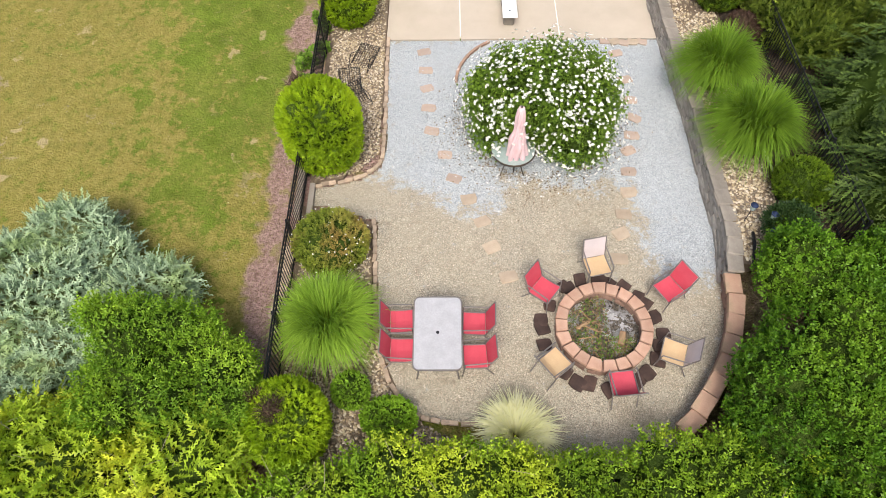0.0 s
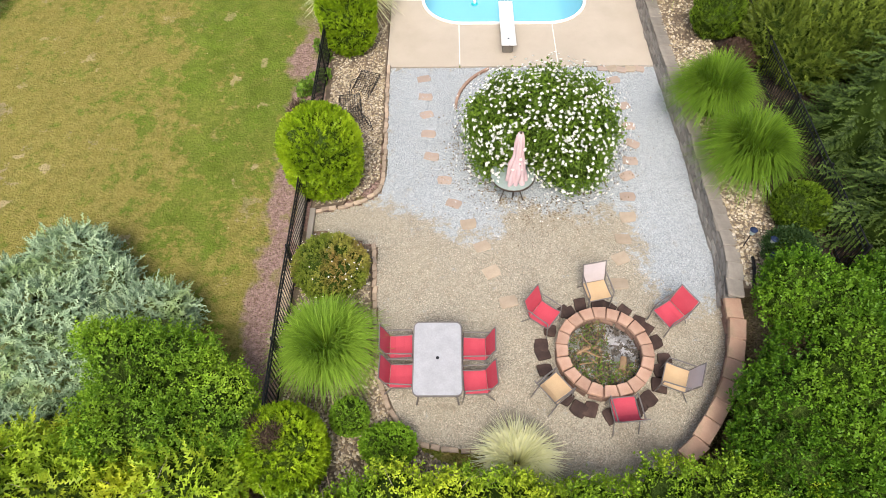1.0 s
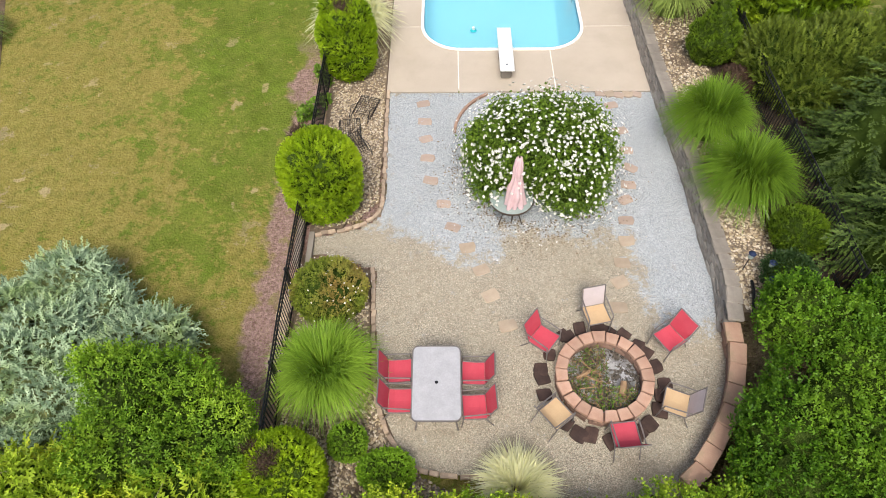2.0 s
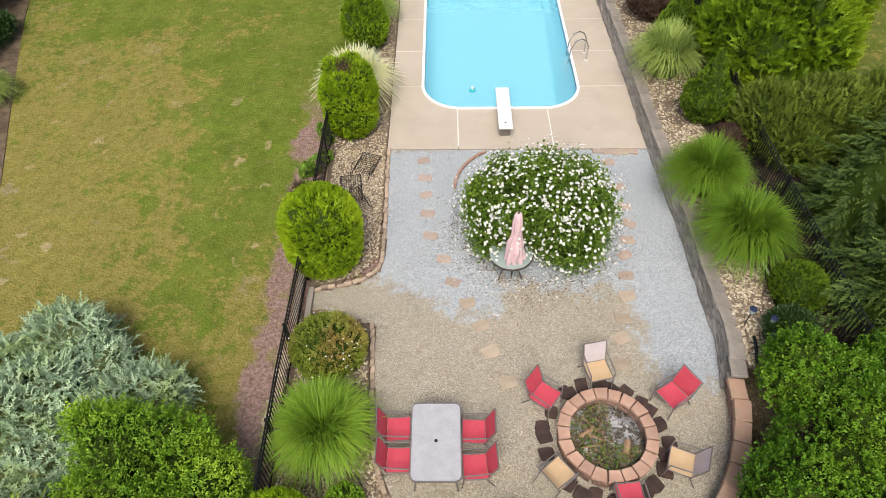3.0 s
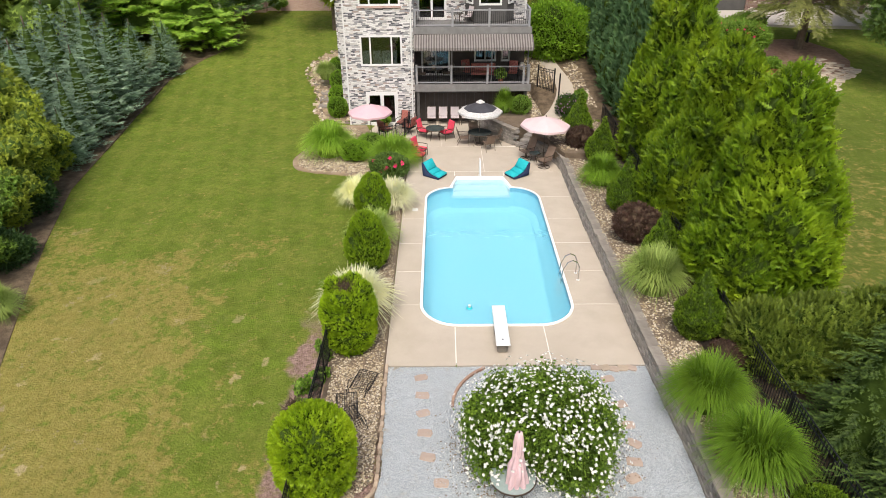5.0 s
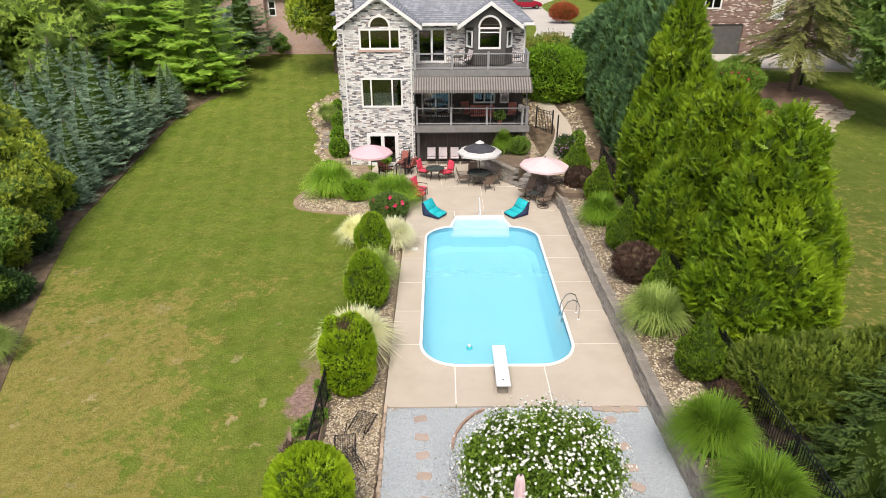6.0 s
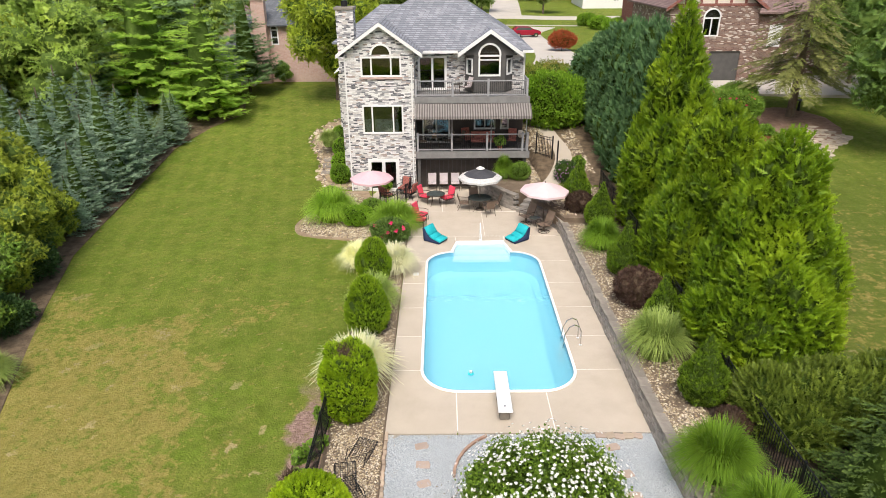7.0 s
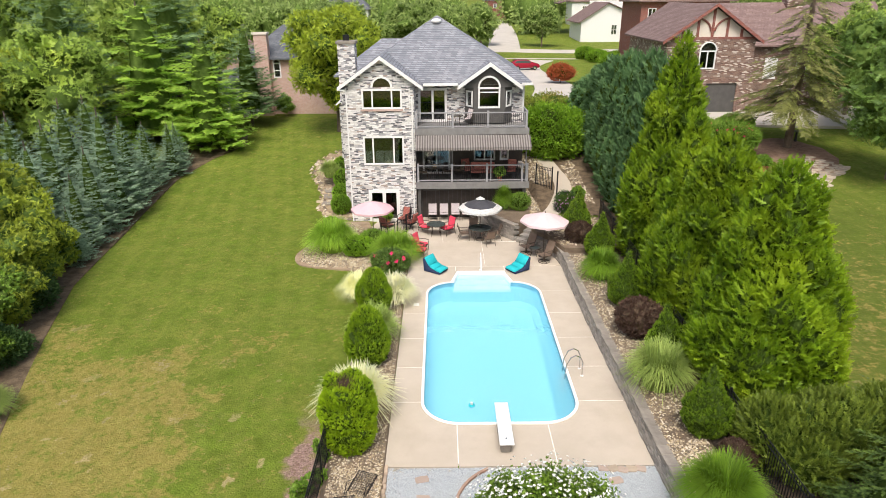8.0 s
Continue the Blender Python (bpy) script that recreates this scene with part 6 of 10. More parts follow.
# fences: posts, rails and pickets of black metal
def fence(name, line, ztop_h, zfun, label, gap=0.115, post_step=2.3):
    e = thing(name, label, "fence", kind="structure")
    pk = block_mesh("picket", 0.018, 0.018, ztop_h - 0.1, M["iron"], 3, 0.0, 0.0)
    for x, y, a in along(line, gap):
        put("picket", pk, e, m=Matrix.Translation((x, y, zfun(x, y) + 0.06)) @ Matrix.Rotation(a, 4, "Z"))
    po = block_mesh("post", 0.06, 0.06, ztop_h + 0.06, M["iron"], 4, 0.0, 0.0)
    for x, y, a in along(line, post_step):
        put("post", po, e, m=Matrix.Translation((x, y, zfun(x, y) - 0.05)) @ Matrix.Rotation(a, 4, "Z"))
    for hh in (0.15, ztop_h - 0.22, ztop_h - 0.05):
        part("rail", atube([(x, y, zfun(x, y) + hh) for x, y in line], 0.02, 4), M["iron"], e)
    return e


FENCE_L = [(-3.58, 17.4), (-3.58, 14.0), (-3.6, 10.1), (-3.62, 7.0), (-3.58, 4.5)]
fence("metal_fence", FENCE_L, 1.25, lambda x, y: 0.02, "black metal picket fence along the lawn")
FENCE_R = [(8.96, 7.7), (8.95, 9.0), (8.90, 12.0), (8.84, 15.5), (8.95, 21.0), (9.25, 29.0), (9.2, 36.0)]
fence("metal_fence", FENCE_R, 1.25, lambda x, y: 0.62 + 0.35 * float(sstep(30, 40, y)), "black metal picket fence behind the raised bed")
fence("metal_fence", [(-3.5, 34.7), (-2.7, 34.9), (-1.95, 36.6), (-1.95, 38.2)], 1.15, lambda x, y: 0.02, "short black metal fence beside the patio", 0.115, 1.1)
gt = thing("metal_gate", "black metal garden gate across the path", "gate")
for i in range(11):
    k = i / 10
    part("picket", abox(-0.012, 0.012, -0.012, 0.012, 1.4, 2.75, Matrix.Translation((6.2 + 0.85 * k, 41.3 - 0.9 * k, 0))), M["iron"], gt)
for z in (1.55, 2.6, 2.75):
    part("rail", atube([(6.2, 41.3, z), (7.05, 40.4, z)], 0.02, 4), M["iron"], gt)
for x, y in ((6.18, 41.32), (7.08, 40.37), (7.22, 39.2)):
    part("post", abox(x - 0.04, x + 0.04, y - 0.04, y + 0.04, 1.2, 2.9), M["iron"], gt)
# timber sleeper at the gap in the left bed
tagged(part("timber_sleeper", abox(-3.5, -3.36, 9.1, 10.15, 0.0, 0.12, bevel=0.01), M["plank"]), "weathered timber sleeper along the fence foot", "timber")
tagged(part("timber_sleeper", abox(-3.82, -3.66, 9.2, 11.0, -0.3, 0.12, bevel=0.01), M["plank"]), "weathered timber sleeper outside the fence", "timber")

# steps and planter walls at the far corner of the patio
gsteps = thing("garden_steps", "grey block steps up to the garden path", "steps")
for i in range(5):
    m = Matrix.Translation((4.22 + 0.24 * i, 34.50 + 0.27 * i, 0)) @ Matrix.Rotation(radians(-38), 4, "Z")
    part("step", box(bmesh.new(), -0.05, 1.25, 0.0, 0.5, -0.1, 0.18 * (i + 1), m, 0.015), M["block"], gsteps)
path = smooth_line([(5.75, 36.0), (6.55, 36.8), (7.2, 38.2), (7.8, 40.2), (7.95, 42.0), (7.5, 45.0), (7.2, 48.0), (7.6, 53.0), (9.0, 60.0)], 6)
pl = [(x - 0.55, y) for x, y in path]
pr = [(x + 0.55, y) for x, y in path]
bm = bmesh.new()
PZ_ = [max(float(terrain(x - 0.55, y)), float(terrain(x + 0.55, y)), 0.92) + 0.06 for x, y in path]
A = [bm.verts.new((x, y, z)) for (x, y), z in zip(pl, PZ_)]
B = [bm.verts.new((x, y, z)) for (x, y), z in zip(pr, PZ_)]
A2 = [bm.verts.new((v.co.x, v.co.y, v.co.z - 0.5)) for v in A]
B2 = [bm.verts.new((v.co.x, v.co.y, v.co.z - 0.5)) for v in B]
for i in range(len(A) - 1):
    bm.faces.new((A[i], B[i], B[i + 1], A[i + 1]))
    bm.faces.new((A2[i], A[i], A[i + 1], A2[i + 1]))
    bm.faces.new((B[i], B2[i], B2[i + 1], B[i + 1]))
tagged(part("garden_path", bm, M["concrete"]), "tan concrete path rising beside the house", "path", kind="structure")
tagged(part("planter_soil", prism([(2.5, 39.15), (2.6, 37.7), (3.2, 36.5), (3.85, 35.5), (4.4, 35.05), (5.3, 36.2), (6.1, 37.2), (6.7, 39.0), (6.8, 41.0), (6.4, 43.5), (5.15, 43.5), (5.15, 39.15)], -0.1, 0.98), M["soil"]), "soil of the raised planter beside the house", "planting bed", kind="structure")
tagged(part("planting_bed", prism([(5.0, 34.2), (5.75, 33.1), (6.35, 31.2), (9.3, 31.2), (9.4, 44.0), (8.4, 44.0), (8.4, 40.5), (7.9, 38.4), (7.2, 37.0), (6.2, 35.8)], 0.3, 0.9), M["soil"]), "bank of soil and stones beside the steps", "planting bed", kind="structure")
river("river_stones", [[(5.4, 34.6), (6.3, 31.6), (8.8, 31.6), (9, 37), (7.2, 38.2), (6.4, 36.8)]], [900], 0.92, 27, 0.05, 0.11)
river("river_stones", [[(5.3, 36.6), (6.0, 37.4), (6.6, 39.0), (6.7, 41.0), (6.2, 43), (5.3, 43)]], [800], 1.0, 28, 0.05, 0.12)


def draped_bed(poly, mat, label, step=0.4, dz=0.05):
    """A bed laid over the terrain inside an outline."""
    P = np.array(poly)
    lo, hi = P.min(0), P.max(0)
    BX, BY_ = np.meshgrid(np.arange(lo[0], hi[0] + step, step), np.arange(lo[1], hi[1] + step, step))
    ins = in_poly(BX, BY_, poly)
    ix = np.arange(BX.size).reshape(BX.shape)
    fm_ = ins[:-1, :-1] & ins[1:, :-1] & ins[:-1, 1:] & ins[1:, 1:]
    faces = np.stack([ix[:-1, :-1][fm_], ix[:-1, 1:][fm_], ix[1:, 1:][fm_], ix[1:, :-1][fm_]], -1)
    me = mesh_np("planting_bed", np.stack([BX.ravel(), BY_.ravel(), terrain(BX, BY_).ravel() + dz], -1), faces, [mat], smooth=True)
    return tagged(put("planting_bed", me), label, "planting bed", kind="structure")


def draped_stones(name, poly, n, smin, smax, seed, label):
    rg = np.random.default_rng(seed)
    q = scatter(poly, n, rg)
    return tagged(put(name, stones_mesh(name, np.column_stack([q, terrain(q[:, 0], q[:, 1]) + 0.07]), rg.uniform(smin, smax, n), M["river"], seed + 1)), label, "stones", kind="stuff")


BANK = [(5.2, 43.0), (5.4, 37.0), (6.4, 36.2), (7.8, 37.2), (9.1, 36.0), (9.2, 31.5), (10.7, 31.5), (10.7, 47.0), (9.0, 51.0), (5.2, 51.0)]
draped_bed(BANK, M["leaf_shade_soil"], "brown earth bank beside the garden path, shadow in its colour")
draped_stones("river_stones", [(5.2, 43.0), (6.6, 41.0), (7.4, 42.0), (6.8, 47.0), (5.2, 49.0)], 700, 0.05, 0.12, 29, "tan river stones on the bank beside the house")
draped_stones("river_stones", [(8.5, 39.0), (9.4, 38.0), (9.4, 46.0), (8.4, 45.0)], 350, 0.05, 0.12, 33, "tan river stones beside the garden path")
HOUSE_BANK = smooth_line([(-5.7, 38.4), (-7.6, 38.8), (-8.3, 41.0), (-8.6, 43.6), (-9.6, 46.5), (-10.1, 48.6), (-9.4, 51.5), (-8.0, 53.5)], 5) + [(-5.7, 53.5)]
draped_bed(HOUSE_BANK, M["dirt"], "tan earth bank along the house side")
draped_stones("rockery_stones", HOUSE_BANK, 900, 0.06, 0.20, 35, "rough tan rockery stones along the house bank")
# ---------------------------------------------------------------- plants inside the fence
# bright globe arborvitae along the fence bed
me_globe = foliage("globe_foliage", [(0, 0, 0.62, 0.86, 0.86, 0.72), (0, 0, 1.15, 0.90, 0.90, 0.82)] + lumps(0.84, 0.84, 0.9, 26, 31, 0.26, 1.0, -0.6)[1:], 7000, 8, 0.03, 0.062, 0.03, M["lf_arb"], 32, up=0.6, out=0.7, wild=0.9, depth=0.07, shoot=0.15, core=0.9, needle=True)
g_ = shrub("globe_arborvitae", -3.14, 11.1, 0.0, me_globe, "bright green rounded arborvitae by the metal fence", "shrub", "arborvitae by the fence", h=1.2, s=1.0)
g_.matrix_basis = g_.matrix_basis @ Matrix.Diagonal((1.1, 1.08, 1.22, 1))
shrub("globe_arborvitae", -3.12, 3.72, 0.0, me_globe, "yellow-green rounded arborvitae behind the hedge", "shrub", "arborvitae by the fence", rz=2.1, h=1.2, s=0.9)
me_egg = foliage("egg_foliage", [(0, 0, 0.75, 0.82, 0.80, 0.85), (0, 0, 1.45, 0.88, 0.86, 0.85), (0.04, 0, 1.85, 0.76, 0.74, 0.55), (0.46, 0, 2.2, 0.3, 0.3, 0.3), (-0.4, 0.2, 2.2, 0.32, 0.3, 0.3), (-0.1, -0.44, 2.12, 0.32, 0.3, 0.28), (0.1, 0.45, 2.2, 0.32, 0.3, 0.3)], 7000, 8, 0.03, 0.062, 0.03, M["lf_arb"], 34, up=0.8, out=0.7, wild=0.8, depth=0.07, shoot=0.15, core=0.9, needle=True)
me_egg2 = foliage("egg_foliage", [(0, 0, 0.95, 0.88, 0.88, 1.0), (0, 0, 1.6, 0.66, 0.66, 0.85), (0.2, 0.1, 1.1, 0.75, 0.75, 0.9), (-0.12, 0, 2.02, 0.38, 0.4, 0.5), (0.16, 0.05, 2.05, 0.3, 0.3, 0.42)], 5200, 8, 0.03, 0.066, 0.03, M["lf_arb2"], 36, up=0.8, out=0.7, wild=0.8, depth=0.07, shoot=0.17, core=0.9, needle=True)
shrub("arborvitae", -2.95, 16.6, 0.0, me_egg, "clipped bright green arborvitae with a bare hollow top", "shrub", "arborvitae along the pool", h=1.4)
shrub("arborvitae", -2.9, 21.6, 0.0, me_egg2, "clipped deep green arborvitae beside the pool deck", "shrub", "arborvitae along the pool", rz=1.2, h=1.4, s=0.95)
shrub("arborvitae", -3.05, 25.9, 0.0, me_egg2, "clipped deep green arborvitae beside the pool deck", "shrub", "arborvitae along the pool", rz=2.6, h=1.4, s=0.84)


def bare_patch(x, y, z, r, seed):
    """A tangle of bare brown twigs where the foliage is thin."""
    return foliage("bare_twigs", [(x, y, z, r, r, r * 0.5)], 110, 6, r * 0.3, 0.16, 0.014, M["core_dry"], seed, up=0.4, wild=1.6, core=0.9, core_mat=M["core_dry"], zmin=-9)


arbs = [o for o in bpy.data.objects if o.name.startswith(("globe_arborvitae", "arborvitae"))]
for o, spots in zip(sorted(arbs, key=lambda o: o.matrix_basis.translation.y), ([(0.05, 0.1, 1.98, 0.17), (0.55, 0.3, 1.72, 0.10)], [(-0.42, 0.62, 1.62, 0.14)], [(0.0, -0.05, 2.36, 0.22)], [], [])):
    for i, q in enumerate(spots):
        put("bare_patch", bare_patch(*q, 900 + i), o, "brown bare twigs showing through")
# ornamental grasses between them
me_var = blades("grass_blades", 1500, 0.46, 1.4, 1.05, 0.022, M["bl_varieg"], 41, 0.55)
me_pale = blades("grass_blades", 1900, 0.45, 1.5, 0.95, 0.014, M["bl_pale"], 42, 0.5)
me_limeg = blades("grass_blades", 2600, 0.5, 1.35, 1.0, 0.013, M["bl_lime"], 44, 0.6)
me_foun = blades("grass_blades", 2900, 0.42, 1.45, 0.98, 0.012, M["bl_green"], 43, 0.6)


def grass_clump(x, y, z, me, label, s=1.0, rz=0.0, sz=None, group="ornamental grasses"):
    e = thing("ornamental_grass", label, "grass", group, m=Matrix.Translation((x, y, z)) @ Matrix.Rotation(rz, 4, "Z") @ Matrix.Diagonal((s, s, sz or s, 1)))
    put("blades", me, e)
    bm = bmesh.new()
    bmesh.ops.create_cone(bm, segments=10, radius1=0.36, radius2=0.16, depth=0.3, cap_ends=True)
    bmesh.ops.translate(bm, verts=bm.verts, vec=(0, 0, 0.1))
    part("crown_base", bm, M["core_dry"], e)
    return e


grass_clump(-2.95, 18.5, 0.0, me_var, "cream-striped ornamental grass behind a clipped shrub", 1.15)
grass_clump(-2.85, 23.4, 0.0, me_pale, "pale green ornamental grass between clipped shrubs", 1.0, 1.0)
grass_clump(-2.25, 26.9, 0.0, me_var, "cream-striped ornamental grass beside the deck", 0.95, 2.0)
grass_clump(-3.9, 27.4, 0.05, me_var, "cream-striped ornamental grass beside the lawn", 0.85, 3.0)
grass_clump(-2.55, 31.9, 0.0, me_limeg, "tall bright green fountain grass beside the patio", 1.22, 4.0)
grass_clump(-6.1, 33.4, 0.05, me_limeg, "round bright green fountain grass by the house corner", 1.3, 5.0)
grass_clump(-2.62, 6.1, 0.0, me_limeg, "large green fountain grass beside the dining set", 1.0, 0.4)
grass_clump(1.35, 3.65, 0.0, me_var, "cream-striped grass at the patio's edge", 0.72, 1.4)
grass_clump(7.2, 13.2, 0.62, me_foun, "large arching green grass over the retaining wall", 1.05, 2.2)
grass_clump(7.55, 11.0, 0.62, me_foun, "large arching green grass over the retaining wall", 1.12, 3.3)
grass_clump(7.35, 18.9, 0.64, me_pale, "pale arching grass behind the retaining wall", 1.1, 0.2)
grass_clump(7.5, 28.0, 0.66, me_foun, "green arching grass behind the retaining wall", 0.95, 0.9)
grass_clump(3.75, 37.7, 1.0, me_foun, "tall green grass in the raised planter", 0.62, 1.9, 0.95)
grass_clump(-15.5, 18.5, -0.1, me_pale, "pale grass clump at the wood's edge", 0.8, 2.9)

# low shrubs
me_spirea = foliage("shrub_foliage", lumps(0.85, 0.8, 0.58, 20, 51, 0.3), 2100, 8, 0.04, 0.065, 0.02, M["lf_spirea"], 52, up=0.6, wild=1.0, shoot=0.16, depth=0.16, core=0.84, extra=(M["petal"], 70, 0.03, 0.02))
shrub("spirea", -2.7, 8.05, 0.0, me_spirea, "low olive-green spirea with faded flowers", "shrub", h=0.6)
me_box = foliage("shrub_foliage", lumps(0.42, 0.42, 0.44, 12, 53, 0.26), 900, 6, 0.03, 0.05, 0.02, M["lf_box"], 54, depth=0.06, shoot=0.1, core=0.9)
shrub("boxwood", -2.0, 4.55, 0.0, me_box, "small clipped round boxwood", "shrub", h=0.4, spread=0.12, s=0.9)
me_azalea = foliage("shrub_foliage", lumps(0.55, 0.42, 0.30, 12, 55, 0.36), 1300, 8, 0.04, 0.05, 0.022, M["lf_box"], 56, depth=0.25, shoot=0.1)
shrub("azalea", -1.2, 4.0, 0.0, me_azalea, "low spreading green azalea by the brick edging", "shrub", h=0.3)
me_roseb = foliage("shrub_foliage", lumps(0.95, 0.7, 0.6, 12, 57, 0.4), 1200, 8, 0.06, 0.10, 0.035, M["lf_mallow"], 58, shoot=0.28, wild=1.1, depth=0.2)
rosemallow = shrub("hibiscus", -2.65, 30.35, 0.0, me_roseb, "green-leaved hibiscus with a few large pink flowers", "shrub", h=0.6, s=0.95)
rngf = np.random.default_rng(60)
for fx, fy, fz in ((-0.75, -0.1, 0.95), (-0.1, -0.62, 0.78), (0.35, -0.6, 0.85), (0.72, -0.35, 0.9), (-0.35, -0.5, 0.55), (0.1, -0.2, 1.15)):
    n = 7
    a = np.arange(n) * 6.283 / n
    Pp = np.tile((fx, fy, fz), (n, 1))
    V, F = leaf_quads(Pp, np.stack([np.cos(a), np.sin(a) * 0.7 - 0.3, np.sin(a) * 0.7 + 0.4], -1), np.tile((0, -1, 0.6), (n, 1)), 0.16, 0.13, rngf)
    put("flower", mesh_np("flower", V, F, [M["petal_pink"]]), rosemallow, "large bright pink flower")

# the white-flowered shrub in its brick ring
me_white = foliage("shrub_foliage", [(0, 0, 1.25, 1.6, 1.2, 1.0), (-1.05, 0.1, 1.15, 0.85, 0.8, 0.8), (1.15, -0.1, 1.1, 0.85, 0.85, 0.8), (0.3, 0.6, 1.35, 1.0, 0.75, 0.85), (-0.35, -0.55, 1.0, 1.05, 0.7, 0.75), (0.85, -1.05, 0.85, 0.85, 0.7, 0.65), (0.1, 0.0, 1.7, 0.9, 0.8, 0.62), (-0.7, 0.4, 1.55, 0.7, 0.7, 0.6), (0.9, 0.4, 1.55, 0.7, 0.65, 0.6), (-1.2, -0.75, 0.75, 0.6, 0.5, 0.55)] + [(1.55 * math.cos(k * 2.4) * (0.5 + 0.06 * (k % 9)), 1.3 * math.sin(k * 2.4) * (0.5 + 0.06 * (k % 9)), 1.2 + 0.5 * math.cos(k * 1.7), 0.34, 0.34, 0.42) for k in range(26)],
                   3600, 8, 0.06, 0.09, 0.032, M["lf_rose"], 62, up=0.6, out=0.8, wild=1.2, depth=0.3, core=0.66, zmin=0.2, shoot=0.46, extra=(M["petal"], 1900, 0.054, 0.050))
shrub("rose_of_sharon", 2.42, 12.05, 0.0, me_white, "large rose of Sharon covered in white flowers", "shrub", h=1.3, stem_n=14, spread=1.0)

# bed behind the retaining wall
me_dome = foliage("shrub_foliage", [(0, 0, 0.7, 0.68, 0.68, 0.75), (0, 0, 1.15, 0.46, 0.46, 0.7), (0.0, 0.05, 1.65, 0.24, 0.24, 0.5), (0.02, 0.05, 2.1, 0.1, 0.1, 0.32), (0.15, -0.1, 0.75, 0.6, 0.6, 0.7)] + [(0.52 * math.cos(k * 2.4), 0.52 * math.sin(k * 2.4), 0.35 + 0.07 * k, 0.2, 0.2, 0.22) for k in range(10)], 3000, 8, 0.03, 0.066, 0.03, M["lf_dwarf"], 64, up=0.9, out=0.6, depth=0.06, shoot=0.13, core=0.9, needle=True)
for i, (x, y, s) in enumerate(((7.95, 16.35, 1.0), (8.05, 20.6, 0.95), (7.85, 25.1, 1.05), (8.0, 30.6, 1.0), (7.55, 34.3, 1.05))):
    shrub("dwarf_spruce", x, y, 0.62, me_dome, "dense conical dwarf conifer behind the retaining wall", "shrub", "dwarf conifers in the raised bed", rz=i * 1.3, h=0.9, s=s)
me_barb = foliage("shrub_foliage", lumps(0.92, 0.9, 0.72, 14, 65, 0.34), 1200, 8, 0.05, 0.07, 0.03, M["lf_barberry"], 66, up=0.6, depth=0.12, shoot=0.22, core=0.86, core_mat=M["core_dry"], wild=1.1)
shrub("barberry", 7.7, 22.6, 0.62, me_barb, "dark maroon barberry bush", "shrub", h=0.7)
shrub("barberry", 7.35, 32.4, 0.64, me_barb, "dark maroon barberry bush", "shrub", rz=1.0, h=0.7, s=0.85)
shrub("barberry", 8.35, 14.9, 0.6, me_barb, "low dark maroon barberry bush", "shrub", rz=2.0, h=0.5, s=0.55)
me_yew = foliage("shrub_foliage", lumps(0.72, 0.72, 0.62, 14, 67, 0.3), 2600, 8, 0.03, 0.062, 0.03, M["lf_dwarf"], 68, up=0.7, depth=0.07, shoot=0.13, core=0.9, needle=True)
shrub("yew", 8.3, 9.3, 0.62, me_yew, "round deep green yew in the raised bed", "shrub", h=0.5, s=0.85)
me_hydr = foliage("shrub_foliage", lumps(0.72, 0.7, 0.5, 8, 69, 0.42), 700, 7, 0.06, 0.10, 0.05, M["lf_dark"], 70, extra=None)
shrub("dark_shrub", 7.8, 8.2, 0.6, me_hydr, "dark green leafy shrub among garden lights", "shrub", h=0.5, s=0.75)
me_mauve = foliage("shrub_foliage", lumps(0.6, 0.6, 0.65, 7, 71, 0.42), 500, 7, 0.06, 0.08, 0.04, M["lf_dark"], 72, extra=(M["petal_mauve"], 110, 0.06, 0.04))
shrub("flowering_shrub", 7.35, 37.0, 0.9, me_mauve, "shrub with mauve flowers by the garden path", "shrub", h=0.6)
me_lime = foliage("shrub_foliage", lumps(0.6, 0.55, 0.5, 7, 73, 0.42), 700, 7, 0.045, 0.07, 0.035, M["lf_weed"], 74)
shrub("spirea", 4.7, 37.5, 0.98, me_lime, "lime-green mounded spirea in the raised planter", "shrub", h=0.4)

# the lime-leaved hedge below the camera and the deep green hedge beside it
rngh = np.random.default_rng(80)


def hedge_blobs(x0, x1, n, y0, y1, z, r0, r1):
    return [(rngh.uniform(x0, x1), rngh.uniform(y0, y1), z * rngh.uniform(0.55, 0.8), rngh.uniform(r0, r1), rngh.uniform(r0, r1), z * rngh.uniform(0.35, 0.5)) for _ in range(n)]


hedges = [("forsythia_hedge", hedge_blobs(-11.0, -4.6, 34, 0.9, 3.4, 1.9, 0.7, 1.1), "yellow-green forsythia with arching sprays", M["lf_forsythia"], 82, 3600),
          ("weigela_bush", hedge_blobs(-7.3, -4.1, 22, 3.5, 5.8, 1.7, 0.45, 0.9), "broad bright green leafy shrub beside the juniper", M["lf_hedge2"], 85, 2600),
          ("forsythia_hedge", hedge_blobs(-4.6, -1.6, 18, 0.7, 1.75, 1.5, 0.6, 0.85) + hedge_blobs(-1.8, 1.2, 20, 1.0, 2.8, 1.5, 0.6, 0.85) + hedge_blobs(-3.3, -1.5, 8, 1.6, 2.5, 1.4, 0.55, 0.75), "lime-green leafy hedge at the patio's foot", M["lf_forsythia2"], 83, 3400),
          ("forsythia_hedge", hedge_blobs(1.0, 6.6, 34, 0.9, 2.8, 1.5, 0.6, 0.85), "lime-green leafy hedge beside the curved seat wall", M["lf_forsythia2"], 84, 3200)]
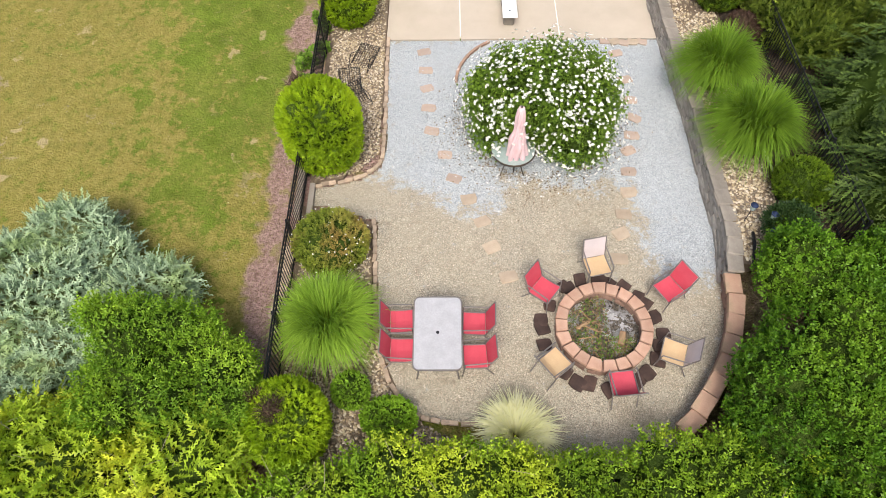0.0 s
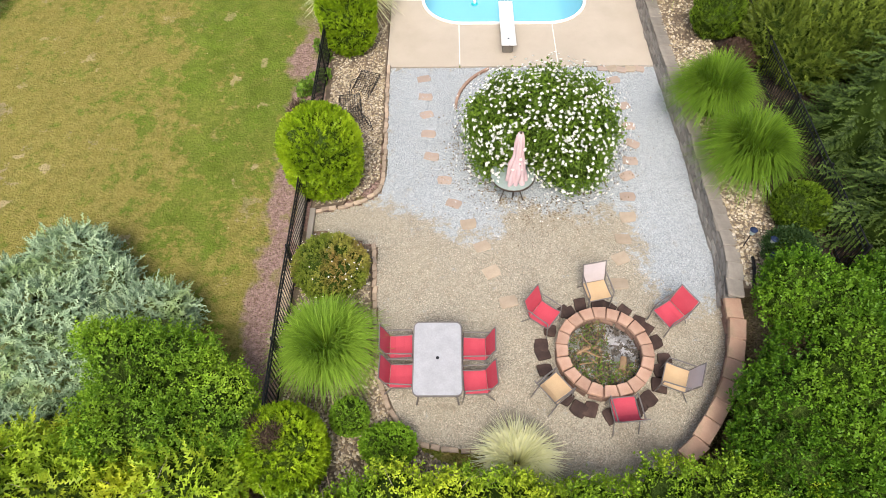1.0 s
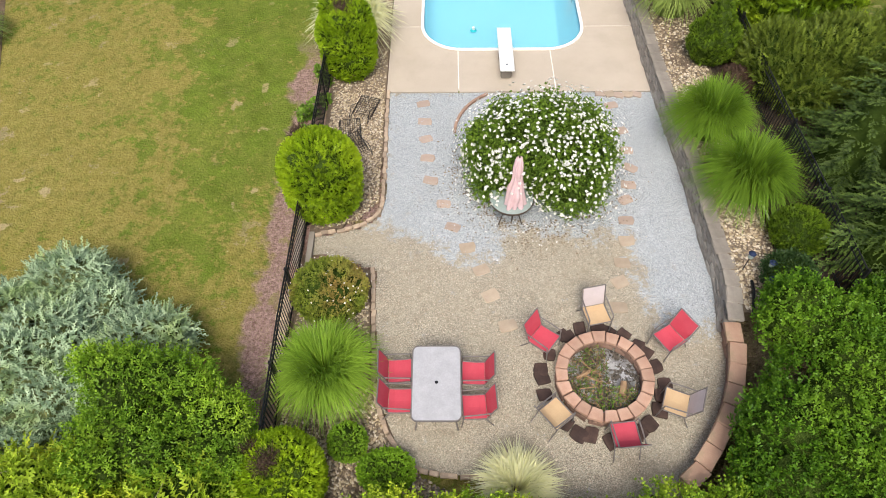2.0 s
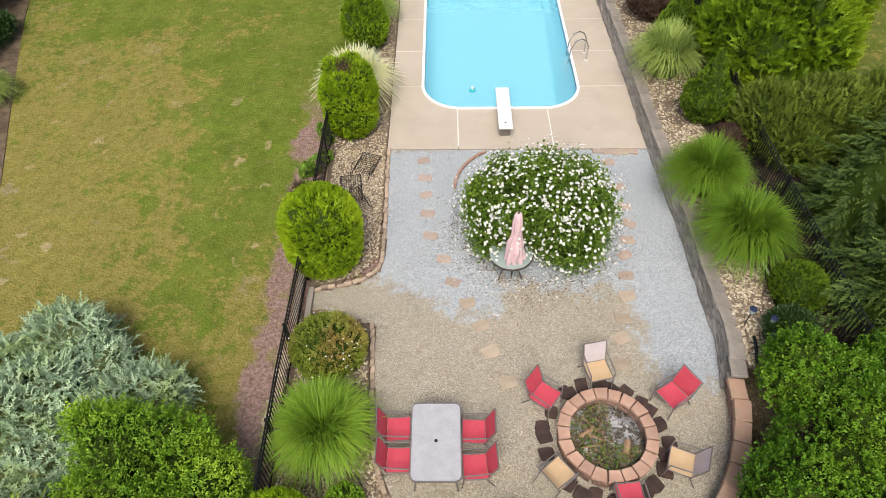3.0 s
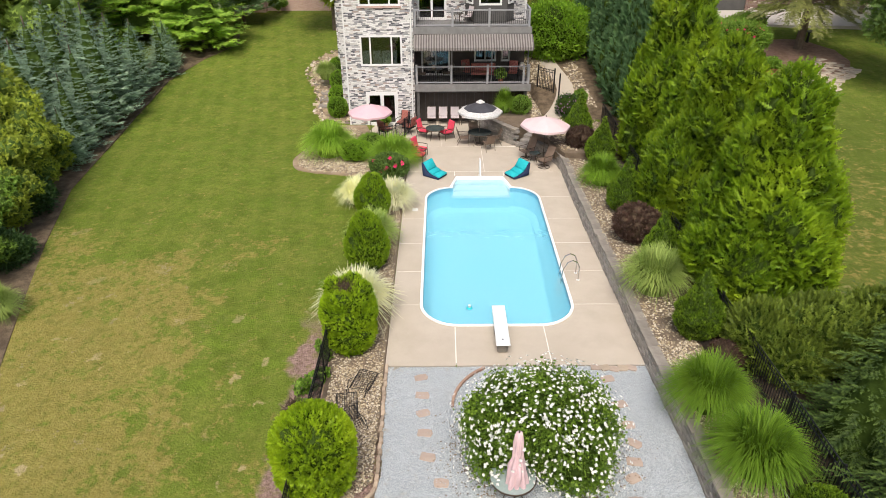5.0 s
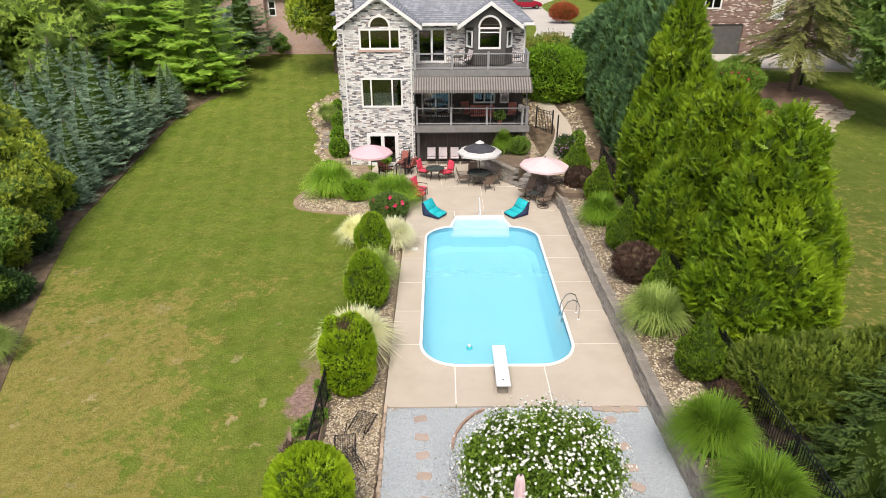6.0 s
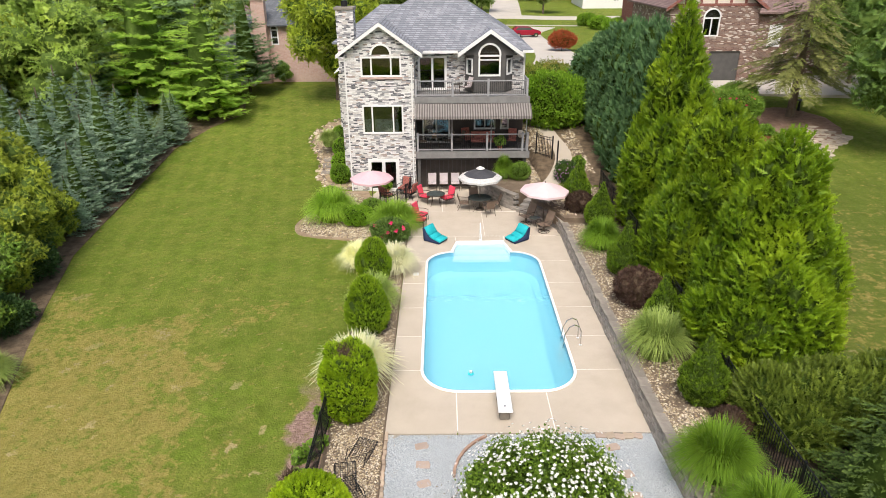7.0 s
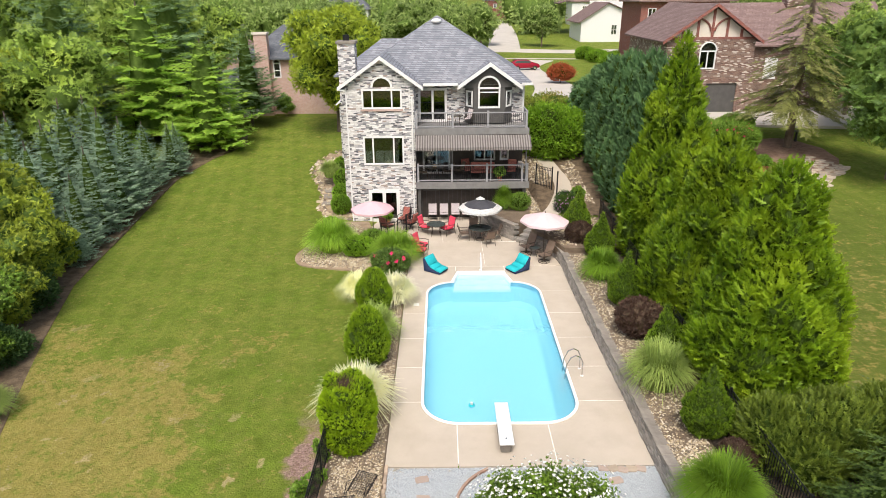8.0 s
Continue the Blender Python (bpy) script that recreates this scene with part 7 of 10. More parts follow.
for nm, bl, lb, mt, sd, nc in hedges:
    cx = sum(b[0] for b in bl) / len(bl)
    cy = sum(b[1] for b in bl) / len(bl)
    bl = [(b[0] - cx, b[1] - cy, *b[2:]) for b in bl]
    sprays = "forsythia" in nm
    arching = mt is M["lf_forsythia"]
    me = foliage("hedge_foliage", bl, int(nc * 1.7), 13 if arching else 10, 0.05, 0.085 if arching else 0.074, 0.022, mt, sd, up=0.8, out=0.6, wild=1.3, depth=0.30, core=0.70, zmin=0.3, shoot=0.55 if arching else 0.36, droop=0.25, needle=arching, angle=1.0)
    hg = shrub(nm, cx, cy, -0.1, me, lb, "hedge" if "hedge" in nm else "shrub", h=1.3, stem_n=40, spread=1.5)
    if sprays:
        # dead grey twigs poking out of the leaves
        bm = bmesh.new()
        for _ in range(26):
            b0 = bl[int(rngh.integers(len(bl)))]
            p0 = Vector((b0[0] + rngh.normal(0, 0.25), b0[1] + rngh.normal(0, 0.2), b0[2] + b0[5] * 0.85))
            d0 = Vector((rngh.normal(0, 0.6), rngh.normal(0, 0.5), 0.55)).normalized() * rngh.uniform(0.3, 0.6)
            tube(bm, [p0, p0 + d0 * 0.55 + Vector((0, 0, 0.03)), p0 + d0], 0.006, 4, 0.002)
        part("dead_twigs", bm, M["dead_wood"], hg, "bare grey twigs")
hb = [(rngh.uniform(-0.9, 3.0), rngh.uniform(2.4, 3.2), rngh.uniform(0.7, 0.95), 0.8, 0.75, rngh.uniform(0.65, 0.85)) for _ in range(10)] + [(rngh.uniform(-1.9, 2.4), rngh.uniform(-3.0, 2.3), rngh.uniform(0.75, 1.0), rngh.uniform(0.7, 1.0), rngh.uniform(0.7, 1.0), rngh.uniform(0.7, 0.95)) for _ in range(40)] + [(0.2, -0.2, 0.75, 2.4, 3.1, 0.95)] + [(rngh.uniform(-2.3, -1.5), rngh.uniform(-2.9, -0.2), rngh.uniform(0.4, 0.7), 0.7, 0.7, 0.65) for _ in range(14)]
me_hed = foliage("hedge_foliage", hb, 12000, 8, 0.055, 0.070, 0.026, M["lf_hedge"], 86, up=0.7, out=0.6, wild=1.1, depth=0.24, core=0.76, zmin=0.3, shoot=0.24)
shrub("privet_hedge", 8.18, 4.0, 0.35, me_hed, "broad clipped deep green hedge outside the seat wall", "hedge", h=1.2, stem_n=24, spread=2.0)

# silver juniper spreading on the lawn's corner
jb = []
for i in range(26):
    a, k = rngh.uniform(0, 6.28), math.sqrt(rngh.uniform(0, 1))
    jb.append((math.cos(a) * k * 2.7, math.sin(a) * k * 2.5, rngh.uniform(0.5, 1.0) * (1.25 - 0.6 * k), rngh.uniform(0.7, 1.0), rngh.uniform(0.7, 1.0), rngh.uniform(0.5, 0.8)))
me_jun = foliage("juniper_foliage", jb, 9000, 11, 0.05, 0.12, 0.022, M["lf_juniper"], 88, up=0.45, out=0.55, wild=1.3, shoot=0.50, depth=0.22, core=0.84, zmin=0.05, core_mat=M["core_silver"], needle=True, angle=0.6, droop=0.15)
shrub("juniper", -9.0, 6.1, -0.35, me_jun, "broad spreading silver-green juniper on the lawn", "shrub", h=0.9, stem_n=16, spread=1.8)

# ---------------------------------------------------------------- trees beyond the fence
def arb_tree(h, r, seed, mat, n=3000, L=0.125, W=0.044, full=0.62, lump=80, spray=0.36):
    """Dense flat-sprayed conifer: a bulging cone with many small frond tufts."""
    rg = np.random.default_rng(seed)

    def prof(f):
        return r * (min(1.0, 0.72 + f * 1.3) if f < 0.25 else max(0.04, (1 - (f - 0.25) / 0.75)) ** full)
    b = [(0, 0, h * f, prof(f) * 0.88, prof(f) * 0.88, h * 0.15) for f in (0.14, 0.27, 0.4, 0.53, 0.66, 0.78, 0.88)]
    for i in range(lump):
        f = rg.uniform(0.04, 0.9) ** 1.1
        a = rg.uniform(0, 6.28)
        rr = prof(f) * 0.84
        k = r * rg.uniform(0.16, 0.26) * (1.1 - 0.6 * f)
        b.append((math.cos(a) * rr, math.sin(a) * rr, h * f, k, k, k * rg.uniform(1.4, 2.4)))
    return foliage("arborvitae_crown", b, n, 9, 0.06, L, W, mat, seed, up=0.8, out=0.75, wild=1.0, depth=0.13, core=0.74, shoot=spray, needle=True, angle=0.75)


a1 = arb_tree(7.6, 2.5, 101, M["lf_arb_big"], 13000)
a2 = arb_tree(8.6, 1.9, 102, M["lf_arb_big"], 9000, full=0.8)
for x, y, me, s, h in ((10.6, 19.0, a1, 1.0, 6.5), (10.75, 23.9, a1, 0.98, 6.5), (10.9, 27.4, a2, 0.9, 7), (11.15, 30.8, a2, 1.22, 7)):
    tree("tall_arborvitae", x, y, 0.6, me, h, 0.16, "tall dense yellow-green arborvitae in a row", "tree", "tall arborvitae row", rz=x + y, s=s)
a3 = arb_tree(9.0, 2.1, 103, M["lf_juniper_row"], 3600, 0.18, 0.07, 0.42, 60, 0.5)
for i in range(10):
    y = 34.2 + i * 2.25
    x = 11.45 + 0.02 * (y - 34) + 0.12 * (i % 2)
    z = float(terrain(x, y))
    tall = 9.75 - 0.0085 * (y - 34.5) ** 2 - z + 0.25 * (i % 2)
    t_ = tree("tall_conifer", x, y, z, a3, 7, 0.15, "tall blue-green columnar conifer in a dense row", "tree", "blue-green conifer row")
    t_.matrix_basis = Matrix.Translation((x, y, z)) @ Matrix.Rotation(i * 1.7, 4, "Z") @ Matrix.Diagonal((0.88, 0.88, tall / 9.0, 1))
sp1 = conifer("spruce_crown", 7.0, 2.9, 20, 15, 22, 0.10, M["lf_spruce"], 111, needles=10, tip_up=0.05)
sp2 = conifer("spruce_crown", 4.0, 2.7, 13, 14, 22, 0.10, M["lf_spruce"], 112, power=0.7, needles=10, tip_up=0.05)
for x, y, me, h, s, z in ((10.75, 8.6, sp1, 6.8, 0.92, 0.5), (11.8, 12.4, sp2, 3.8, 1.0, 0.5), (13.2, 14.6, sp2, 3.8, 1.0, 0.5), (10.45, 11.6, sp2, 3.8, 0.78, 0.5)):
    tree("spruce", x, y, z, me, h, 0.15, "dark green spruce outside the metal fence", "tree", "spruces outside the fence", rz=x, s=s)
me_rs = foliage("shrub_foliage", [(-1.4, 0.2, 0.9, 1.0, 1.2, 1.0), (0.2, 0, 1.1, 1.4, 1.3, 1.1), (2.0, 0.1, 1.1, 1.4, 1.3, 1.2), (-0.9, -0.8, 0.8, 1.0, 0.8, 0.8)] + lumps(2.2, 1.1, 1.0, 22, 113, 0.26, 1.1, 0.0)[1:], 7000, 9, 0.08, 0.095, 0.036, M["lf_olivehedge"], 114, up=0.8, wild=1.1, depth=0.16, core=0.80, shoot=0.32, needle=True)
shrub("viburnum", 10.9, 15.1, 0.45, me_rs, "broad olive-green viburnum outside the fence", "shrub", h=1.0, stem_n=12, spread=1.2)

# left border: a wood of conifers and leafy trees along the lawn
bs = conifer("spruce_crown", 7.4, 2.5, 32, 15, 10, 0.26, M["lf_bluespruce"], 121, power=0.85, needles=6, droop=-0.05, tip_up=0.16, core=0.42, twig=0.4, core_mat=M["core_tree"])
pn = conifer("pine_crown", 13.0, 5.6, 15, 16, 20, 0.50, M["lf_pine"], 122, droop=-0.02, bare=0.05, power=0.55, tip_up=0.06, needles=8, twig=0.36, core=0.4, core_mat=M["core_tree"])
pn2 = conifer("pine_crown", 15.0, 4.8, 20, 14, 16, 0.5, M["lf_wpine"], 123, droop=-0.05, bare=0.15, power=0.55, tip_up=0.12, needles=7, twig=0.4, core=0.35, core_mat=M["core_tree"])


def leaf_tree(h, r, seed, mat, n=1900, per=10, L=0.3, W=0.17, base=0.3):
    """Leafy crown of many uneven boughs with gaps between."""
    rg = np.random.default_rng(seed)
    b = [(0, 0, h * 0.58, r * 0.62, r * 0.62, h * 0.30)]
    for _ in range(26):
        d = unit(rg.normal(size=3))
        k = rg.uniform(0.7, 1.0)
        q = r * rg.uniform(0.2, 0.4)
        b.append((d[0] * r * 0.8 * k, d[1] * r * 0.8 * k, h * 0.58 + d[2] * h * 0.36 * k, q, q, q * rg.uniform(0.6, 0.95)))
    return foliage("leafy_crown", b, n, per, 0.16, L, W, mat, seed, up=0.3, out=0.55, wild=1.3, depth=0.3, core=0.70, zmin=h * 0.1, core_mat=M["core_tree"], shoot=L * 3.2, needle=True, angle=1.0, droop=0.2)


t1 = leaf_tree(10, 4.2, 131, M["lf_tree"], 2300, 9, 0.19, 0.17)
t1_far = leaf_tree(10, 4.2, 136, M["lf_far"], 1300, 7, 0.26, 0.32)
t2 = leaf_tree(7, 3.1, 132, M["lf_under"], 2600, 9, L=0.13, W=0.12)
t3 = leaf_tree(6, 2.9, 133, M["lf_weed"], 2400, 9, L=0.13, W=0.11)
for x, y, s in ((-20.6, 36.6, 0.70), (-20.9, 39.4, 0.92), (-21.1, 42.2, 0.76), (-20.9, 45.0, 0.62), (-23.2, 37.4, 0.88), (-23.8, 40.6, 0.96), (-24.0, 43.8, 0.90), (-20.2, 34.0, 0.58), (-22.6, 34.6, 0.80), (-19.6, 32.0, 0.42), (-26.2, 39.0, 0.9), (-20.2, 47.4, 0.52), (-20.6, 49.6, 0.45)):
    z = float(terrain(x, y))
    tree("blue_spruce", x, y, z, bs, 7.6, 0.16, "silver-blue spruce at the wood's edge", "tree", "blue spruces", rz=x * 3 + y, s=s)
for x, y, me, s in ((-21.0, 29.0, t2, 0.80), (-20.0, 26.4, t2, 0.72), (-19.0, 23.8, t3, 0.60), (-17.6, 21.0, t3, 0.48), (-18.6, 24.9, t2, 0.50), (-19.3, 27.9, t2, 0.55), (-19.9, 30.6, t2, 0.48), (-23.4, 31.2, t2, 0.95), (-23.2, 27.2, t2, 1.05), (-21.8, 24.0, t2, 0.85), (-20.6, 20.6, t2, 0.75), (-26.6, 32.5, t1, 0.75), (-26.4, 25.0, t2, 1.1), (-24.0, 19.5, t3, 0.9)):
    tree("understorey_tree", x, y, -0.2, me, 4.0, 0.12, "leafy green understorey tree at the wood's edge", "tree", "understorey trees", rz=y * 3, s=s, limbs=6)
shrub("dark_shrub", -17.3, 22.0, -0.1, me_hydr, "dark blue-green shrub at the wood's edge", "shrub", h=0.6, s=1.3)
shrub("dark_shrub", -19.0, 26.6, -0.1, me_hydr, "dark green shrub at the wood's edge", "shrub", h=0.6, s=1.7, rz=1.0)
for x, y, s in ((-19.3, 54.0, 0.70), (-25.2, 57, 0.9)):
    tree("white_pine", x, y, float(terrain(x, y)), pn, 12.6, 0.25, "bright green pine with tiered branches", "tree", "pines", rz=y, s=s)
for x, y, s in ((-31, 55, 0.95), (-17.8, 61.0, 0.60), (-25.5, 64, 0.95)):
    tree("pine_tree", x, y, float(terrain(x, y)), pn2, 14, 0.25, "tall grey-green pine in the wood", "tree", "pines", rz=y, s=s)
for x, y, me, s in ((-28, 48, t1, 1.1), (-36, 60, t1, 1.35), (-31, 72, t1, 1.3), (-33, 44, t2, 1.7), (-40, 52, t2, 1.8), (-30, 37, t1, 0.9), (-34, 34, t1, 1.0), (-38, 42, t1, 1.1), (-45, 60, t1, 1.3), (-42, 72, t1, 1.3), (-34, 76, t1, 1.2), (-28, 84, t1, 1.1), (-36, 50, t1, 1.1)):
    tree("leafy_tree", x, y, float(terrain(x, y)), me, 7, 0.2, "leafy green tree in the wood", "tree", "wood trees", rz=x, s=s, limbs=7, crown_r=3)
tree("birch_tree", -9.3, 58.5, 2.0, leaf_tree(11.5, 4.3, 134, M["lf_birch"], 7000, 9, 0.16, 0.12), 9, 0.18, "tall yellow-green leafy tree beside the house", "tree", limbs=8, crown_r=3)


# fallen petals and leaves under the flowering shrub
rgd = np.random.default_rng(91)
ang, rad_ = rgd.uniform(0, 6.283, 1500), np.abs(rgd.normal(0, 0.5, 1500))
PL = np.stack([2.4 + (1.75 + rad_) * np.cos(ang), 12.0 + (1.5 + rad_) * np.sin(ang), np.full(1500, 0.03)], -1)
PL = PL[(PL[:, 1] < 15.5) & (PL[:, 0] > -1.2) & (PL[:, 0] < 6.1)]
V, F = leaf_quads(PL, rgd.normal(size=PL.shape) * np.array([1, 1, 0.1]), np.tile((0, 0, 1.0), (len(PL), 1)), 0.06, 0.04, rgd)
tagged(put("fallen_leaves", mesh_np("fallen_leaves", V, F, [M["lf_litter"], M["petal"]], (np.arange(len(F)) % 7 == 0).astype(int))), "fallen white petals and brown leaves on the gravel", "litter", kind="stuff")


# weeds against the fence
me_wd = foliage("weed_foliage", [(0, 0, 0.3, 0.16, 0.5, 0.32), (0.05, 0.35, 0.25, 0.15, 0.3, 0.25)], 130, 7, 0.06, 0.10, 0.06, M["lf_weed"], 190, up=0.6, wild=1.3, core=0, shoot=0.14)
for x, y, s in ((-3.85, 14.9, 1.0), (-3.88, 13.9, 0.7), (-3.86, 16.4, 0.8), (-3.9, 12.9, 0.6)):
    shrub("fence_weed", x, y, -0.2, me_wd, "bright green weeds climbing the fence foot", "weeds", "weeds at the fence", rz=y, h=0.3, stem_n=4, spread=0.15, s=s)
# ---------------------------------------------------------------- furniture
def sheet(pts, half, thick=0.012):
    """A sling: a ribbon through points in y and z, as wide as 2 * half."""
    bm = bmesh.new()
    T = [[bm.verts.new((x, y, z + dz)) for x in (-half, 0, half)] for dz in (0, -thick) for y, z in pts]
    n = len(pts)
    for v in T[:n]:
        v[1].co.z -= 0.012
    for i in range(n - 1):
        for j in (0, 1):
            bm.faces.new((T[i][j], T[i][j + 1], T[i + 1][j + 1], T[i + 1][j]))
            bm.faces.new((T[n + i][j + 1], T[n + i][j], T[n + i + 1][j], T[n + i + 1][j + 1]))
        bm.faces.new((T[i][0], T[i + 1][0], T[n + i + 1][0], T[n + i][0]))
        bm.faces.new((T[i + 1][2], T[i][2], T[n + i][2], T[n + i + 1][2]))
    return bm


def sling_chair(label, seat_mat, back_mat, frame_mat, group="", high=0.92):
    """Metal-framed sling chair facing +y."""
    e = thing("sling_chair", label, "chair", group)
    part("seat", sheet([(0.27, 0.43), (0.1, 0.405), (-0.1, 0.395), (-0.22, 0.41)], 0.25), seat_mat, e)
    part("backrest", sheet([(-0.23, 0.43), (-0.28, 0.6), (-0.34, 0.78), (-0.40, high)], 0.25), back_mat, e)
    for s in (-1, 1):
        x = 0.27 * s
        part("side_frame", atube([(x, 0.30, 0.0), (x, 0.27, 0.42), (x, 0.1, 0.40), (x, -0.22, 0.40), (x, -0.30, 0.64), (x, -0.41, high + 0.01)], 0.014, 6), frame_mat, e)
        part("armrest", atube([(x, 0.28, 0.2), (x * 1.04, 0.25, 0.62), (x * 1.04, 0.0, 0.64), (x, -0.31, 0.66)], 0.016, 6), frame_mat, e)
        part("leg", atube([(x, -0.18, 0.40), (x, -0.38, 0.0)], 0.014, 6), frame_mat, e)
    part("top_bar", atube([(-0.27, -0.41, high + 0.01), (0.27, -0.41, high + 0.01)], 0.014, 6), frame_mat, e)
    part("front_bar", atube([(-0.27, 0.27, 0.425), (0.27, 0.27, 0.425)], 0.014, 6), frame_mat, e)
    return e


def place(ob, x, y, z, deg):
    """Stand a chair that faces +y so that it faces the heading deg, counted from +x."""
    ob.matrix_basis = pose(x, y, z, 0, 0, deg - 90)
    return ob


RED = "red sling chair with a grey metal frame"
ch_red = place(sling_chair(RED + " at the dining table", M["sling_red"], M["sling_red"], M["tube_grey"], "dining chairs"), -1.02, 6.10, 0.02, 2)
for x, y, d in ((-0.99, 5.42, -1), (0.60, 6.04, 178), (0.60, 5.28, 183)):
    copy_thing(ch_red, pose(x, y, 0.02, 0, 0, d - 90))
f_red = place(sling_chair(RED + " by the fire pit", M["sling_red"], M["sling_red"], M["tube_grey"], "fire pit chairs"), 2.16, 6.88, 0.02, -38)
for x, y, d in ((4.97, 6.88, 212), (3.62, 4.66, 96)):
    copy_thing(f_red, pose(x, y, 0.02, 0, 0, d - 90))
f_tan = place(sling_chair("tan sling chair with a paler back by the fire pit", M["sling_tan"], M["sling_pale"], M["tube_grey"], "fire pit chairs"), 3.42, 7.50, 0.02, -78)
for x, y, d in ((4.80, 5.36, 158), (2.24, 5.12, 38)):
    copy_thing(f_tan, pose(x, y, 0.02, 0, 0, d - 90))


def rounded(x0, x1, y0, y1, r, k=6):
    return pool_outline(x0, x1, y0, y1, r, k)


def dining_table():
    e = thing("dining_table", "rectangular patio table with a frosted glass top", "table", m=Matrix.Translation((-0.21, 5.70, 0)))
    part("tabletop", prism(rounded(-0.50, 0.50, -0.83, 0.83, 0.12), 0.700, 0.712), M["frosted"], e)
    bm = bmesh.new()
    ring_band(bm, rounded(-0.52, 0.52, -0.85, 0.85, 0.14), rounded(-0.495, 0.495, -0.825, 0.825, 0.115), 0.68, 0.718)
    part("rim", bm, M["tube_grey"], e)
    for sx in (-1, 1):
        for sy in (-1, 1):
            part("leg", atube([(sx * 0.45, sy * 0.76, 0), (sx * 0.40, sy * 0.68, 0.35), (sx * 0.44, sy * 0.74, 0.69)], 0.018, 6), M["tube_grey"], e)
            part("brace", atube([(sx * 0.44, sy * 0.74, 0.67), (sx * 0.16, sy * 0.28, 0.675), (0, 0, 0.67)], 0.012, 5), M["tube_grey"], e)
    part("umbrella_hole_ring", atube([(0, 0, 0.70), (0, 0, 0.722)], 0.035, 12), M["iron"], e)
    return e


dining_table()


def closed_umbrella(x, y, z0, z1):
    e = thing("patio_umbrella", "closed faded pink umbrella standing in a glass table", "umbrella", m=Matrix.Translation((x, y, 0)))
    part("pole", atube([(0, 0, 0), (0, 0, z1 + 0.05)], 0.02, 8), M["bronze"], e)
    bm = bmesh.new()
    n, rows = 56, 16
    rg = np.random.default_rng(9)
    V = []
    for i in range(rows):
        f = i / (rows - 1)
        z = z1 - (z1 - z0) * f
        r = 0.075 + 0.14 * f ** 0.9 + 0.02 * math.sin(f * 9.0)
        row = []
        for j in range(n):
            a = 6.283 * j / n
            fold = abs(math.sin(4 * a + 1.4 * f)) ** 0.7
            k = r * (0.72 + (0.25 + 0.3 * f) * fold + 0.5 * noise.noise((math.cos(a) * 1.6, math.sin(a) * 1.6, f * 4.0)) * f)
            row.append(bm.verts.new((math.cos(a) * k, math.sin(a) * k, z - (0.16 * fold * f + rg.uniform(0, 0.02) if i > rows - 3 else 0))))
        V.append(row)
    for a, b in zip(V, V[1:]):
        for j in range(n):
            bm.faces.new((a[j], a[(j + 1) % n], b[(j + 1) % n], b[j]))
    bm.faces.new(V[0])
    part("canopy", bm, M["canopy_pale"], e, "folded pink canvas", True)
    bm = atube([(0.02, 0.0, z0 + 0.16), (0.03, -0.01, z0 - 0.05)], 0.13, 10, 0.16)
    part("lining", bm, M["canvas_rose"], e, "brighter rose inner cloth")
    part("strap", atube([(0, 0, z0 + 0.62), (0, 0, z0 + 0.66)], 0.15, 14), M["canopy_pale"], e)
    return e


closed_umbrella(1.72, 10.55, 0.80, 2.35)


def round_table(x, y, r, h, top, label, group="", legs=4):
    e = thing("round_table", label, "table", group, m=Matrix.Translation((x, y, 0)))
    circ = [(r * math.cos(6.283 * i / 28), r * math.sin(6.283 * i / 28)) for i in range(28)]
    inn = [(p[0] * 0.96, p[1] * 0.96) for p in circ]
    part("tabletop", prism(inn, h - 0.012, h), top, e)
    part("rim", ring_band(bmesh.new(), circ, inn, h - 0.03, h + 0.006), M["bronze"], e)
    for i in range(legs):
        a = 6.283 * (i + 0.5) / legs
        part("leg", atube([(math.cos(a) * r * 0.75, math.sin(a) * r * 0.75, 0), (math.cos(a) * r * 0.45, math.sin(a) * r * 0.45, h * 0.5), (math.cos(a) * r * 0.8, math.sin(a) * r * 0.8, h - 0.02)], 0.016, 6), M["bronze"], e)
    return e


round_table(1.67, 10.74, 0.58, 0.72, M["greenglass"], "round green glass table under a flowering shrub")


